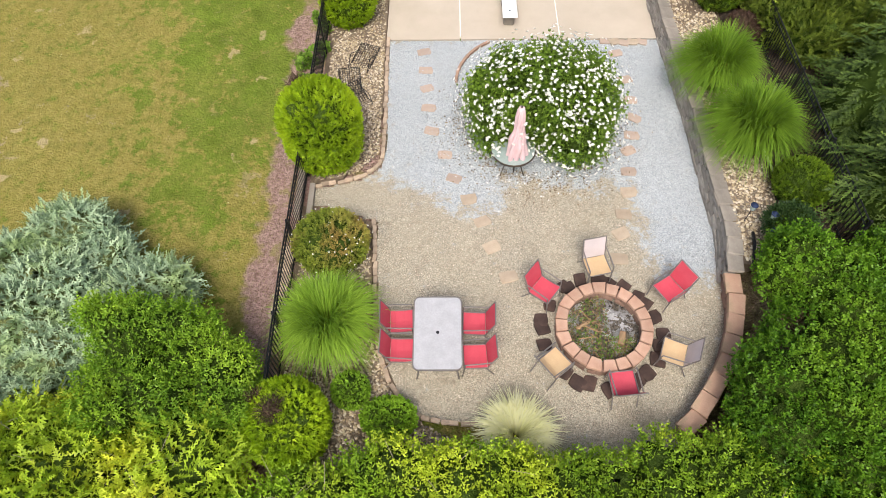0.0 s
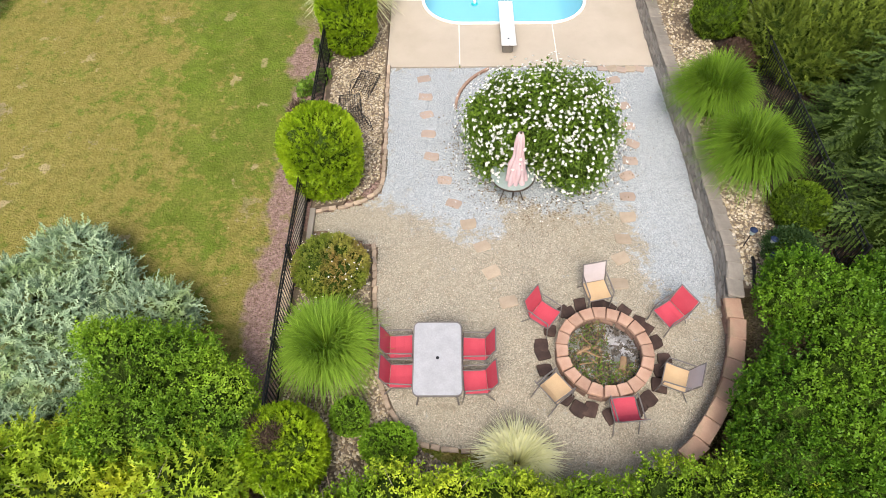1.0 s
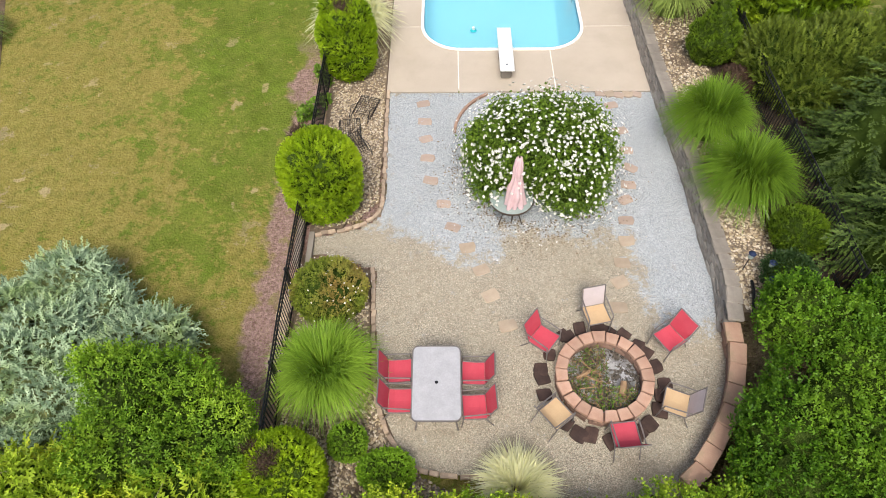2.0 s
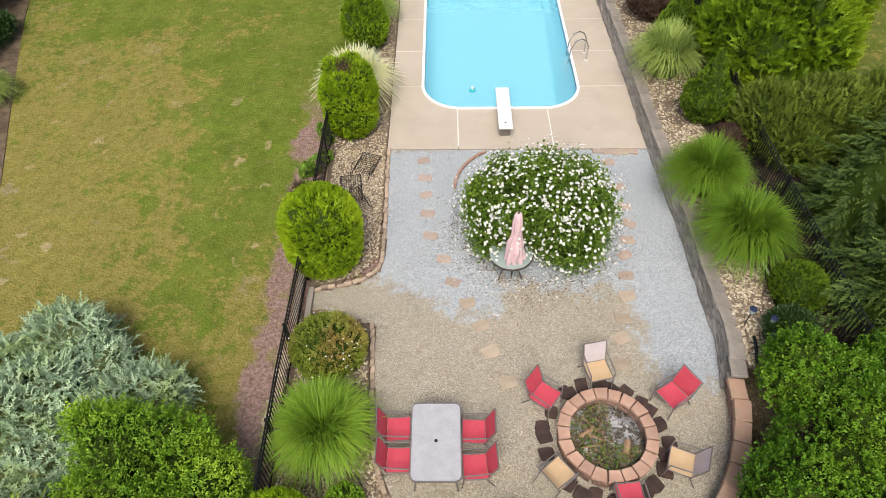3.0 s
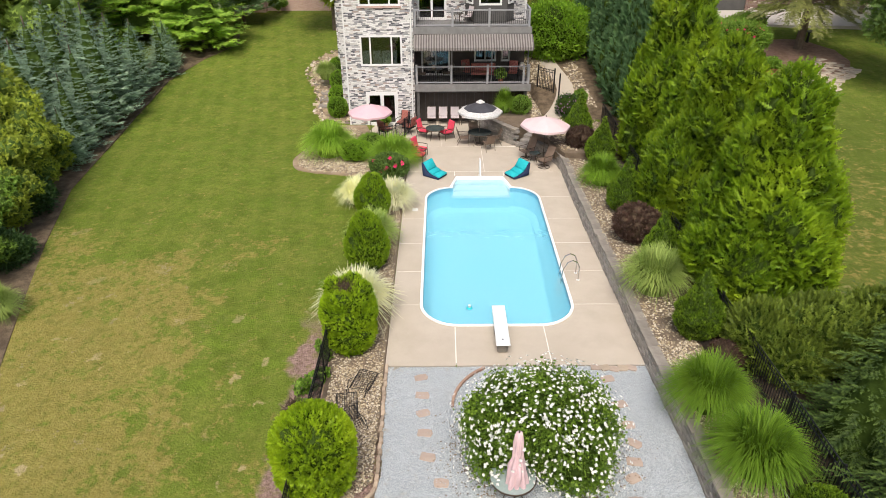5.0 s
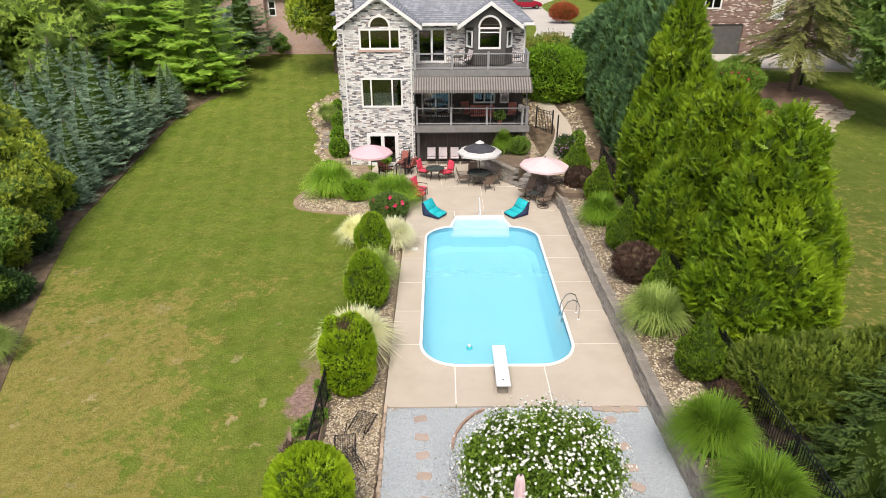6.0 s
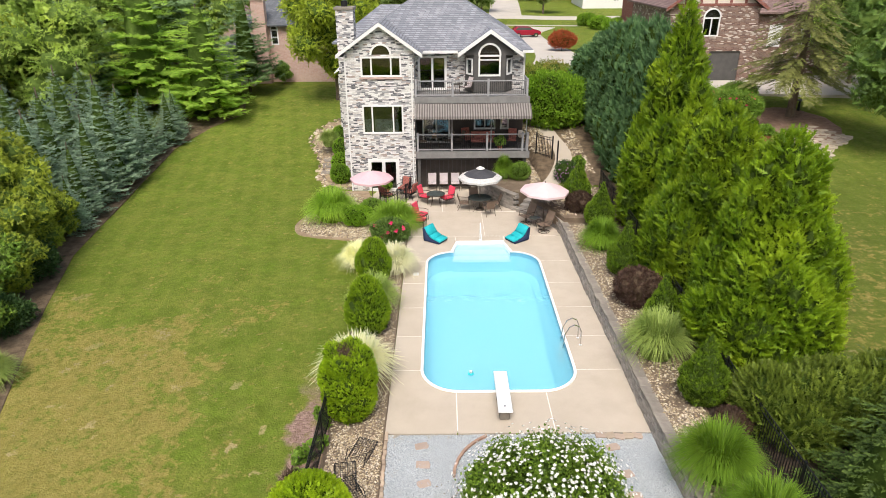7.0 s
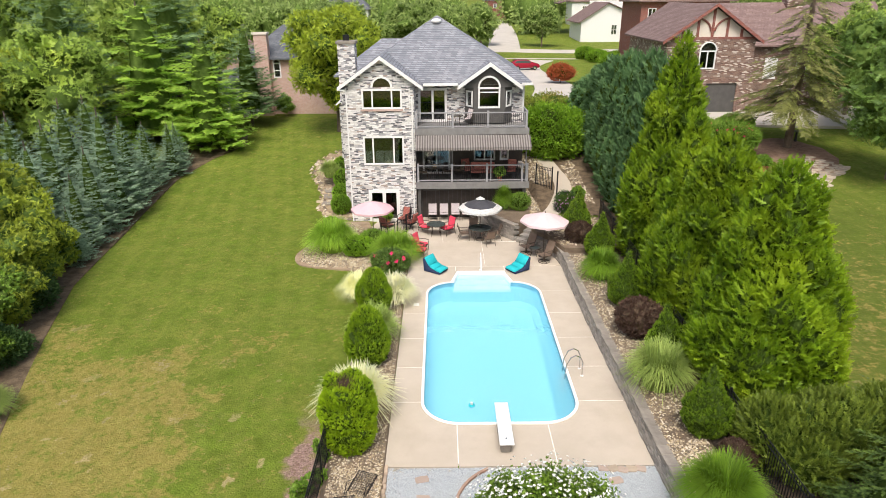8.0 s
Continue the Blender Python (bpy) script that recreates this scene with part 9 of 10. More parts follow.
def far_house(x, y, w, d, h, rh, wall_mat, roof_mat, label, z=None):
    z = float(terrain(x, y)) if z is None else z
    e = thing("far_house", label, "house", "far houses", m=Matrix.Translation((x, y, z)))
    wins = [(-w * 0.3, -w * 0.3 + 1.2, h * 0.55, h * 0.55 + 1.4), (w * 0.12, w * 0.12 + 1.2, h * 0.55, h * 0.55 + 1.4)]
    part("wall", wall_holes(-w / 2, w / 2, -1, h, -d / 2, -d / 2 + 0.3, wins), wall_mat, e)
    part("wall", abox(-w / 2, -w / 2 + 0.3, -d / 2 + 0.303, d / 2, -1, h), wall_mat, e)
    part("wall", abox(w / 2 - 0.3, w / 2, -d / 2 + 0.303, d / 2, -1, h), wall_mat, e)
    for q in wins:
        simple_window(e, q[0], q[1], q[2], q[3], -d / 2)
    o = 0.5
    part("roof", roof_faces([((-w / 2 - o, -d / 2 - o, h), (w / 2 + o, -d / 2 - o, h), (w / 2 - w * 0.18, 0, h + rh), (-w / 2 + w * 0.18, 0, h + rh)),
                             ((w / 2 + o, -d / 2 - o, h), (w / 2 + o, d / 2 + o, h), (w / 2 - w * 0.18, 0, h + rh)),
                             ((-w / 2 - o, d / 2 + o, h), (-w / 2 - o, -d / 2 - o, h), (-w / 2 + w * 0.18, 0, h + rh)),
                             ((w / 2 + o, d / 2 + o, h), (-w / 2 - o, d / 2 + o, h), (-w / 2 + w * 0.18, 0, h + rh), (w / 2 - w * 0.18, 0, h + rh))], 0.2), roof_mat, e)
    return e


far_house(-10, 232, 15, 10, 6.0, 3.2, M["brick_red"], M["roof_brown"], "far red brick house with a brown roof", 4.5)
far_house(-45, 132, 12, 9, 5.2, 3.0, M["stucco"], M["roof_slate"], "far cream house with a grey roof", 2.5)
far_house(-34, 112, 10, 8, 3.2, 2.4, M["brick_pink"], M["roof_brown"], "far pinkish house behind trees", 2.0)
far_house(-26, 190, 13, 9, 5.5, 3.0, M["white"], M["roof_slate"], "far white house behind trees", 4.2)
far_house(48, 215, 16, 10, 6, 3.4, M["white"], M["roof_brown"], "far white house with a brown roof", 5.0)
far_house(24, 260, 15, 10, 6, 3.4, M["brick_red"], M["roof_slate"], "far brick house on the rise", 5.2)
far_house(68, 240, 15, 10, 6, 3.4, M["stucco"], M["roof_brown"], "far cream house on the rise", 5.0)

# pink brick house through the trees
ph = thing("pink_house", "pink brick house with a tall chimney among trees", "house")
part("wall", wall_holes(-19.2, -8.0, 0.5, 7.6, 66.5, 66.8, [(-16.7, -16.0, 5.6, 7.0)]), M["brick_pink"], ph)
part("wall", abox(-19.2, -18.9, 66.803, 78, 0.5, 7.6), M["brick_pink"], ph)
part("roof", roof_faces([((-19.8, 66.0, 7.5), (-7.5, 66.0, 7.5), (-9.5, 71.5, 10.8), (-16.0, 71.5, 10.8)), ((-19.8, 78.0, 7.5), (-19.8, 66.0, 7.5), (-16.0, 71.5, 10.8))], 0.15), M["roof_slate"], ph)
part("chimney", abox(-18.15, -16.9, 65.6, 66.49, 0.5, 9.75), M["brick_pink"], ph, "tall pink brick chimney")
part("chimney_cap", abox(-18.25, -16.8, 65.5, 66.6, 9.753, 9.95), M["stucco"], ph)
part("bay", wall_holes(-21.0, -18.3, 0.8, 4.8, 64.2, 64.4, [(-20.7, -19.9, 3.1, 4.3), (-19.6, -18.8, 3.1, 4.3)]), M["stucco"], ph, "cream sun-room")
part("bay", abox(-18.5, -18.3, 64.403, 66.4, 0.8, 4.8), M["white"], ph)
part("roof", roof_faces([((-21.3, 63.9, 4.8), (-18.0, 63.9, 4.8), (-18.3, 66.4, 6.6), (-20.6, 66.4, 6.6))], 0.12), M["roof_slate"], ph)
simple_window(ph, -20.7, -19.9, 3.1, 4.3, 64.2, 0)
simple_window(ph, -19.6, -18.8, 3.1, 4.3, 64.2, 0)
simple_window(ph, -16.7, -16.0, 5.6, 7.0, 66.5, 0)
arch_window(ph, -16.7, -16.0, 7.03, 66.45)

tree("young_tree", -15.6, 65.2, float(terrain(-15.6, 65.2)), t3, 4, 0.1, "open leafy young tree against the pink wall", "tree", s=0.36, limbs=5)
shrub("house_shrub", -19.9, 63.3, float(terrain(-19.9, 63.3)), me_box, "small green shrub by the sun-room", "shrub", h=0.5, s=1.4)
# street, drives and the parked car
def road(name, line, w, label, dz=0.05, mat=None):
    line = smooth_line(line, 6)
    bm = bmesh.new()
    A, B = [], []
    for i, (x, y) in enumerate(line):
        x1, y1 = line[min(i + 1, len(line) - 1)]
        x0, y0 = line[max(i - 1, 0)]
        d = math.hypot(x1 - x0, y1 - y0) + 1e-9
        nx, ny = -(y1 - y0) / d * w / 2, (x1 - x0) / d * w / 2
        A.append(bm.verts.new((x + nx, y + ny, float(terrain(x + nx, y + ny)) + dz)))
        B.append(bm.verts.new((x - nx, y - ny, float(terrain(x - nx, y - ny)) + dz)))
    lo = [[bm.verts.new((v.co.x, v.co.y, v.co.z - 0.3)) for v in S] for S in (A, B)]
    for i in range(len(A) - 1):
        bm.faces.new((A[i], B[i], B[i + 1], A[i + 1]))
        bm.faces.new((lo[0][i], A[i], A[i + 1], lo[0][i + 1]))
        bm.faces.new((B[i], lo[1][i], lo[1][i + 1], B[i + 1]))
    return tagged(part(name, bm, mat or M["asphalt"]), label, "road", kind="structure")


road("driveway", [(10.5, 66), (13.0, 75), (14.6, 88), (13.5, 100), (14, 112), (18, 122)], 5.0, "pale concrete drive past the house", 0.06)
road("street", [(-60, 150), (-10, 146), (12, 142), (30, 138), (60, 142), (110, 150)], 7.0, "pale residential street", 0.05)
road("street", [(13, 138), (17, 190), (19, 260), (10, 340)], 7.0, "pale residential street leading away", 0.04)
road("pavement", [(12, 126), (30, 124), (48, 130)], 1.5, "pale pavement across the neighbouring lawn", 0.05)

car = thing("car", "dark red estate car parked on the drive", "car", m=Matrix.Translation((13.3, 106.2, float(terrain(13.3, 106.2)) + 0.06)) @ Matrix.Rotation(radians(8), 4, "Z"))
bm = upright([(-2.2, 0.35), (2.2, 0.35), (2.25, 0.75), (1.9, 1.0), (1.0, 1.08), (0.45, 1.55), (-1.6, 1.6), (-2.15, 1.1), (-2.25, 0.7)], -0.88, 0.88)
bmesh.ops.bevel(bm, geom=list(bm.edges), offset=0.1, segments=2, affect="EDGES", profile=0.5)
part("body", bm, M["carred"], car, "", True)
part("side_glass", upright([(0.85, 1.1), (0.40, 1.48), (-1.5, 1.52), (-1.9, 1.12)], -0.9, 0.9), M["darkglass"], car)
for x in (-1.35, 1.4):
    for y in (-0.8, 0.8):
        wq = part("wheel", atube([(x, y - 0.12, 0.34), (x, y + 0.12, 0.34)], 0.34, 16), M["tyre"], car)
        part("rim", atube([(x, y - 0.13, 0.34), (x, y + 0.13, 0.34)], 0.2, 12), M["chrome"], wq)

# trees and shrubs outside
me_map = foliage("maple_crown", lumps(2.3, 2.3, 1.5, 9, 141, 0.42, 2.2), 900, 8, 0.2, 0.3, 0.16, M["lf_maple"], 142, zmin=0.9)
tree("red_maple", 15.9, 88.6, 1.95, me_map, 2.6, 0.14, "dome-shaped red Japanese maple on a lawn", "tree", s=0.66, limbs=5, crown_r=1.5)
me_bigb = foliage("shrub_foliage", lumps(2.0, 1.8, 1.5, 10, 143, 0.42), 1500, 8, 0.13, 0.18, 0.10, M["lf_box"], 144)
shrub("large_shrub", 8.1, 47.0, 1.9, me_bigb, "large rounded green shrub beside the house", "shrub", h=1.4, s=1.2)
me_yel = foliage("shrub_foliage", lumps(2.2, 2.6, 1.1, 10, 145, 0.42), 1400, 8, 0.13, 0.16, 0.09, M["lf_spirea"], 146)
shrub("large_shrub", 9.2, 56.5, 1.9, me_yel, "large yellow-green spreading shrub", "shrub", h=1.0, s=1.3)
ds = conifer("spruce_crown", 14.0, 4.0, 28, 10, 30, 0.20, M["lf_olive"], 151, droop=0.40, bare=0.22, power=0.7, core=0, tip_up=0.0, needles=7, twig=0.3)
tree("norway_spruce", 26.0, 48.0, 2.6, ds, 13.6, 0.32, "tall thin drooping olive-green spruce", "tree")
tr_r = leaf_tree(9, 3.8, 152, M["lf_oak"], 1700, 10, 0.2, 0.11)
tree("leafy_tree", 29.2, 41.0, 2.0, tr_r, 7, 0.2, "open leafy green tree at the neighbour's lawn", "tree", limbs=8, crown_r=3)
tree("leafy_tree", 33.5, 50.0, 2.6, tr_r, 7, 0.2, "open leafy green tree at the neighbour's lawn", "tree", rz=2.0, s=1.1, limbs=8, crown_r=3)
tree("leafy_tree", 36, 58, 2.8, t1, 7, 0.2, "leafy green tree by the brick house", "tree", rz=1.0, limbs=8, crown_r=3)
def drape(bm):
    """Lay a flat plate on the terrain."""
    for v in bm.verts:
        v.co.z += float(terrain(v.co.x, v.co.y))
    return bm


tagged(part("planting_bed", drape(prism([(25.9 + 2.6 * math.cos(a / 20 * 6.283) * (1 + 0.08 * math.sin(a * 2.1)), 46.6 + 3.6 * math.sin(a / 20 * 6.283)) for a in range(20)], -0.2, 0.05)), M["mulch"]), "brown mulch bed under a spruce", "planting bed", kind="structure")
tagged(part("planting_bed", drape(prism([(26.5 + 1.0 * math.cos(a / 16 * 6.283), 34.6 + 1.0 * math.sin(a / 16 * 6.283)) for a in range(16)], -0.2, 0.05)), M["mulch"]), "small round mulch bed in the lawn", "planting bed", kind="structure")
me_land = foliage("shrub_foliage", lumps(1.6, 1.1, 0.8, 10, 153, 0.42), 900, 8, 0.10, 0.15, 0.08, M["lf_weed"], 154, extra=(M["petal_pink"], 40, 0.12, 0.09))
for i, (x, y) in enumerate(((20.5, 50.5), (22.6, 50.2), (21.5, 47.2), (23.8, 52.4), (18.8, 47.8))):
    shrub("garden_shrub", x, y, 2.5, me_land, "leafy garden shrub with red flowers by the drive", "shrub", "drive border shrubs", rz=i * 1.1, h=0.6, s=0.9 + 0.1 * (i % 3))
me_low = foliage("shrub_foliage", lumps(1.8, 1.5, 1.0, 8, 155, 0.42), 700, 7, 0.14, 0.22, 0.12, M["lf_box"], 156)
me_lowy = foliage("shrub_foliage", lumps(1.8, 1.3, 0.8, 8, 157, 0.42), 600, 7, 0.14, 0.22, 0.12, M["lf_birch"], 158)
for i, (x, y, me) in enumerate(((27.5, 118, me_low), (31, 116, me_low), (33.5, 112, me_low), (36.5, 104, me_low), (30.5, 108, me_lowy), (28.2, 112, me_low), (33, 101.5, me_lowy), (26.5, 124, me_low))):
    shrub("foundation_shrub", x, y, float(terrain(x, y)), me, "rounded shrub on the neighbour's lawn", "shrub", "lawn shrubs", rz=i, h=0.8)
# stones and shrubs at the house corner
for i, (x, y, s) in enumerate(((-6.6, 36.4, 0.5), (-6.5, 39.6, 0.65), (-6.8, 41.8, 0.62), (-7.0, 44.4, 0.7), (-7.4, 46.8, 0.75))):
    shrub("boxwood", x, y, float(terrain(x, y)), me_box, "rounded green shrub against the house", "shrub", "house corner shrubs", rz=i, h=0.4, s=s * 2.2)
grass_clump(-8.0, 45.0, 1.1, me_pale, "pale grass clump on the house bank", 0.8)
shrub("shrub", -4.6, 32.6, 0.1, me_azalea, "low grey-green shrub in the corner bed", "shrub", h=0.4, s=1.6)
shrub("shrub", -3.9, 33.6, 0.1, me_lime, "low green shrub in the corner bed", "shrub", h=0.5, s=1.0)

# border mulch along the wood, and the wood behind
strip("planting_bed", [(-18.0, 60.0), (-22.5, 52.0), (-23.5, 46.0), (-23.5, 40.0), (-22.5, 33.6), (-21.5, 29.0), (-21.0, 23.6), (-21.0, 18.4), (-19.0, 14.4), (-17.0, 10.5)], [(-16.6, 54.6), (-18.4, 51.0), (-19.6, 46.4), (-19.4, 40.0), (-18.75, 33.6), (-18.2, 29.0), (-16.6, 23.6), (-14.85, 18.4), (-13.5, 14.4), (-13.3, 10.5)], 0.05, M["leaf_shade_soil"], "brown leaf-strewn earth edge under the wood", "planting bed")
wood = [o for o in bpy.data.objects if o.name.startswith("planting_bed")][-1]
for v in wood.data.vertices:
    v.co.z = float(terrain(v.co.x, v.co.y)) + (0.03 if v.co.z > 0.02 else -0.1)
farb = []
rgw = np.random.default_rng(170)
for i in range(230):
    y = rgw.uniform(150, 480)
    x = rgw.uniform(-0.78, 0.78) * y
    if abs(x - 14) < 8 or (26 < x < 58 and y < 215) or (-22 < x < 3 and 205 < y < 240):
        continue
    r = rgw.uniform(3.5, 6.5)
    farb.append((x, y, float(terrain(x, y)) + r * 0.9, r, r, r * rgw.uniform(0.9, 1.3)))
fw = put("far_woods", foliage("far_woods", farb, 15000, 6, 0.7, 1.1, 0.7, M["lf_far"], 171, core=0.84, depth=0.3, zmin=1.0, core_mat=M["core_tree"]))
tagged(fw, "distant leafy trees among houses", "woods", kind="stuff")
for i, (x, y, s, me) in enumerate(((22.0, 148, 0.95, t1_far), (6.5, 128, 1.0, t1_far), (1.0, 118, 1.05, t1_far), (-6, 124, 1.1, t1_far), (-16, 112, 1.15, t1_far), (9.0, 152, 1.0, t1_far), (-24, 100, 1.1, t1_far), (-38, 98, 1.2, t1_far), (-50, 96, 1.3, t1_far), (-58, 80, 1.3, t1_far), (-2, 150, 1.1, t1_far), (52, 120, 1.2, t1_far), (60, 98, 1.2, t1_far), (50, 84, 1.1, t1_far), (-66, 110, 1.4, t1_far), (-20, 136, 1.1, t1_far), (58, 70, 1.1, t1_far))):
    tree("leafy_tree", x, y, float(terrain(x, y)), me, 7, 0.22, "leafy green neighbourhood tree", "tree", "neighbourhood trees", rz=i * 1.1, s=s, limbs=6, crown_r=3)


# bird bath, planter and paving by the houses
zb = float(terrain(27.3, 49.4))
bb = thing("bird_bath", "dark bird bath on a slim pedestal in the mulch", "bird bath", m=Matrix.Translation((27.3, 49.4, zb)))
part("pedestal", atube([(0, 0, -0.05), (0, 0, 0.12), (0, 0, 0.75)], 0.14, 10, 0.07), M["iron"], bb)
part("bowl", atube([(0, 0, 0.752), (0, 0, 0.86)], 0.14, 14, 0.38), M["iron"], bb)
zp = float(terrain(22.0, 43.5))
pt = thing("planter_pot", "low terracotta planter with leafy plants", "planter", m=Matrix.Translation((22.0, 43.5, zp)))
part("pot", atube([(0, 0, -0.03), (0, 0, 0.25), (0, 0, 0.42)], 0.4, 16, 0.6), M["terracotta"], pt)
put("foliage", foliage("pot_foliage", [(0, 0, 0.6, 0.55, 0.55, 0.35)], 260, 8, 0.07, 0.16, 0.08, M["lf_weed"], 611, core=0.7, shoot=0.25), pt)
e = thing("paving_stones", "grey paving slabs on the lawn by the house corner", "paving", kind="structure")
for i in range(3):
    xx, yy = -7.55 - 0.1 * i, 41.6 + 1.15 * i
    sl_ = part("slab", abox(-0.5, 0.5, -0.5, 0.5, 0.0, 0.07, bevel=0.02), M["cap"], e)
    sl_.matrix_basis = Matrix.Translation((xx, yy, float(terrain(xx, yy)) + 0.02)) @ Matrix.Rotation(0.15 * i, 4, "Z")
# ---------------------------------------------------------------- single pieces: bricks, blocks, pavers
rgp = np.random.default_rng(200)


def jig(a):
    return float(rgp.normal(0, a))


edge_me = [block_mesh("edging_brick", 0.19, 0.10, 0.075, M["edging"], 300 + i, 0.006, 0.010) for i in range(3)]
for line, lb in ((EDGE_UP, "tumbled brick edging round the stone bed"), (EDGE_LOW, "tumbled brick edging round the lower bed")):
    e = thing("brick_edging", lb, "edging", kind="structure")
    for i, (x, y, a) in enumerate(along(line, 0.205)):
        put("brick", edge_me[i % 3], e, m=Matrix.Translation((x + jig(0.012), y + jig(0.012), 0.0)) @ Matrix.Rotation(a + jig(0.07), 4, "Z"))
# brick ring round the white-flowered shrub
e = thing("brick_edging", "red brick ring round the flowering shrub", "edging", kind="structure")
ring_me = block_mesh("edging_brick", 0.20, 0.075, 0.10, M["seatcap"], 310, 0.006, 0.01)
for i in range(5, 16):
    a = radians(95 + i * 5.4)
    put("brick", ring_me, e, m=Matrix.Translation((2.25 + 1.98 * math.cos(a), 13.75 + 1.98 * math.sin(a), 0.0)) @ Matrix.Rotation(a + math.pi / 2 + jig(0.05), 4, "Z"))

# retaining wall
rw = thing("retaining_wall", "weathered grey split-block retaining wall with stone caps", "retaining wall", kind="structure")
bl_me = [block_mesh("block", 0.385, 0.26, 0.158, M["block"], 320 + i, 0.010, 0.012) for i in range(4)]
cap_me = [block_mesh("cap", 0.44, 0.36, 0.075, M["cap"], 330 + i, 0.008, 0.010) for i in range(3)]
wl_ = smooth_line(WALL_LINE, 4)
for c in range(4):
    for i, (x, y, a) in enumerate(along(wl_, 0.40, 0.2 * (c % 2))):
        n_ = Vector((math.sin(a), -math.cos(a)))
        put("block", bl_me[(i * 7 + c * 3) % 4], rw, m=Matrix.Translation((x + n_.x * (0.11 + 0.018 * c) + jig(0.008), y + n_.y * (0.11 + 0.018 * c), -0.06 + 0.16 * c)) @ Matrix.Rotation(a + jig(0.03), 4, "Z"))
for i, (x, y, a) in enumerate(along(wl_, 0.45)):
    n_ = Vector((math.sin(a), -math.cos(a)))
    put("cap", cap_me[i % 3], rw, m=Matrix.Translation((x + n_.x * 0.19 + jig(0.012), y + n_.y * 0.19, 0.585)) @ Matrix.Rotation(a + jig(0.03), 4, "Z"))

# planter wall beside the steps
pw = thing("planter_wall", "tan-grey block wall of the raised planter", "retaining wall", kind="structure")
PWL = [(2.35, 38.9), (2.45, 37.6), (3.05, 36.4), (3.7, 35.4), (4.2, 34.75)]
for c in range(6):
    for i, (x, y, a) in enumerate(along(PWL, 0.40, 0.2 * (c % 2))):
        put("block", bl_me[(i + c) % 4], pw, m=Matrix.Translation((x, y, -0.06 + 0.16 * c)) @ Matrix.Rotation(a + jig(0.03), 4, "Z"))
for i, (x, y, a) in enumerate(along(PWL, 0.45)):
    put("cap", cap_me[i % 3], pw, m=Matrix.Translation((x, y, 0.9)) @ Matrix.Rotation(a, 4, "Z"))

# curved seat wall
sw_ = thing("seat_wall", "curved low wall with weathered reddish caps", "garden wall", kind="structure")
SWL = smooth_line([(6.42, 7.20), (6.34, 6.4), (6.02, 5.5), (5.55, 4.70), (4.95, 3.98), (4.70, 3.74)], 6)
sc_me = [block_mesh("cap", 0.50, 0.36, 0.09, M["seatcap"], 340 + i, 0.008, 0.010) for i in range(3)]
sb_me = [block_mesh("block", 0.42, 0.24, 0.128, M["pitside"], 350 + i, 0.010, 0.010) for i in range(3)]
for c in range(3):
    for i, (x, y, a) in enumerate(along(SWL, 0.43, 0.2 * (c % 2))):
        put("block", sb_me[(i + c) % 3], sw_, m=Matrix.Translation((x + jig(0.008), y, 0.0 + 0.13 * c)) @ Matrix.Rotation(a + jig(0.03), 4, "Z"))
for i, (x, y, a) in enumerate(along(SWL, 0.515, 0.2)):
    put("cap", sc_me[i % 3], sw_, m=Matrix.Translation((x, y, 0.385)) @ Matrix.Rotation(a + jig(0.03), 4, "Z"))

# fire pit
FP = (3.41, 6.02)
fp = thing("fire_pit", "round fire pit of reddish blocks with ash and weeds inside", "fire pit")


def wedge(name, r0, r1, da, h, mat, seed):
    rg = np.random.default_rng(seed)
    poly = [(r0 * math.cos(-da), r0 * math.sin(-da)), (r1 * math.cos(-da), r1 * math.sin(-da)), (r1 * math.cos(da), r1 * math.sin(da)), (r0 * math.cos(da), r0 * math.sin(da))]
    bm = prism([(p[0] + rg.normal(0, 0.006), p[1] + rg.normal(0, 0.006)) for p in poly], 0, h)
    bmesh.ops.recalc_face_normals(bm, faces=bm.faces)
    bmesh.ops.bevel(bm, geom=list(bm.edges), offset=0.012, segments=1, affect="EDGES", profile=0.5)
    me = bpy.data.meshes.new(name)
    bm.to_mesh(me)
    bm.free()
    me.materials.append(mat)
    return me


NB = 20
da = math.pi / NB - 0.012
cw = [wedge("cap_block", 0.80, 1.07, da, 0.09, M["pitcap"], 360 + i) for i in range(3)]
sw2 = [wedge("wall_block", 0.83, 1.04, da, 0.135, M["pitside"], 370 + i) for i in range(3)]
for i in range(NB):
    a = 2 * math.pi * i / NB
    put("cap_block", cw[i % 3], fp, m=Matrix.Translation((*FP, 0.29 + jig(0.004))) @ Matrix.Rotation(a + jig(0.01), 4, "Z"))
for c in range(2):
    for i in range(NB):
        a = 2 * math.pi * (i + 0.5 * c) / NB
        put("wall_block", sw2[i % 3], fp, m=Matrix.Translation((*FP, 0.01 + 0.138 * c)) @ Matrix.Rotation(a + jig(0.015), 4, "Z"))
bm = bmesh.new()
nn = 26
R_ = []
for k in range(7):
    r = 0.82 * k / 6
    R_.append([bm.verts.new((FP[0] + r * math.cos(6.283 * j / nn), FP[1] + r * math.sin(6.283 * j / nn), 0.06 + 0.05 * noise.noise((r * 5 * math.cos(6.283 * j / nn), r * 5 * math.sin(6.283 * j / nn), 3)))) for j in range(nn)])
for a, b in zip(R_[1:], R_[2:]):
    for j in range(nn):
        bm.faces.new((a[j], b[j], b[(j + 1) % nn], a[(j + 1) % nn]))
for v in R_[0][1:]:
    bm.verts.remove(v)
for j in range(nn):
    bm.faces.new((R_[0][0], R_[1][j], R_[1][(j + 1) % nn]))
part("ash_bed", bm, M["ash"], fp, "grey and white ash", True)
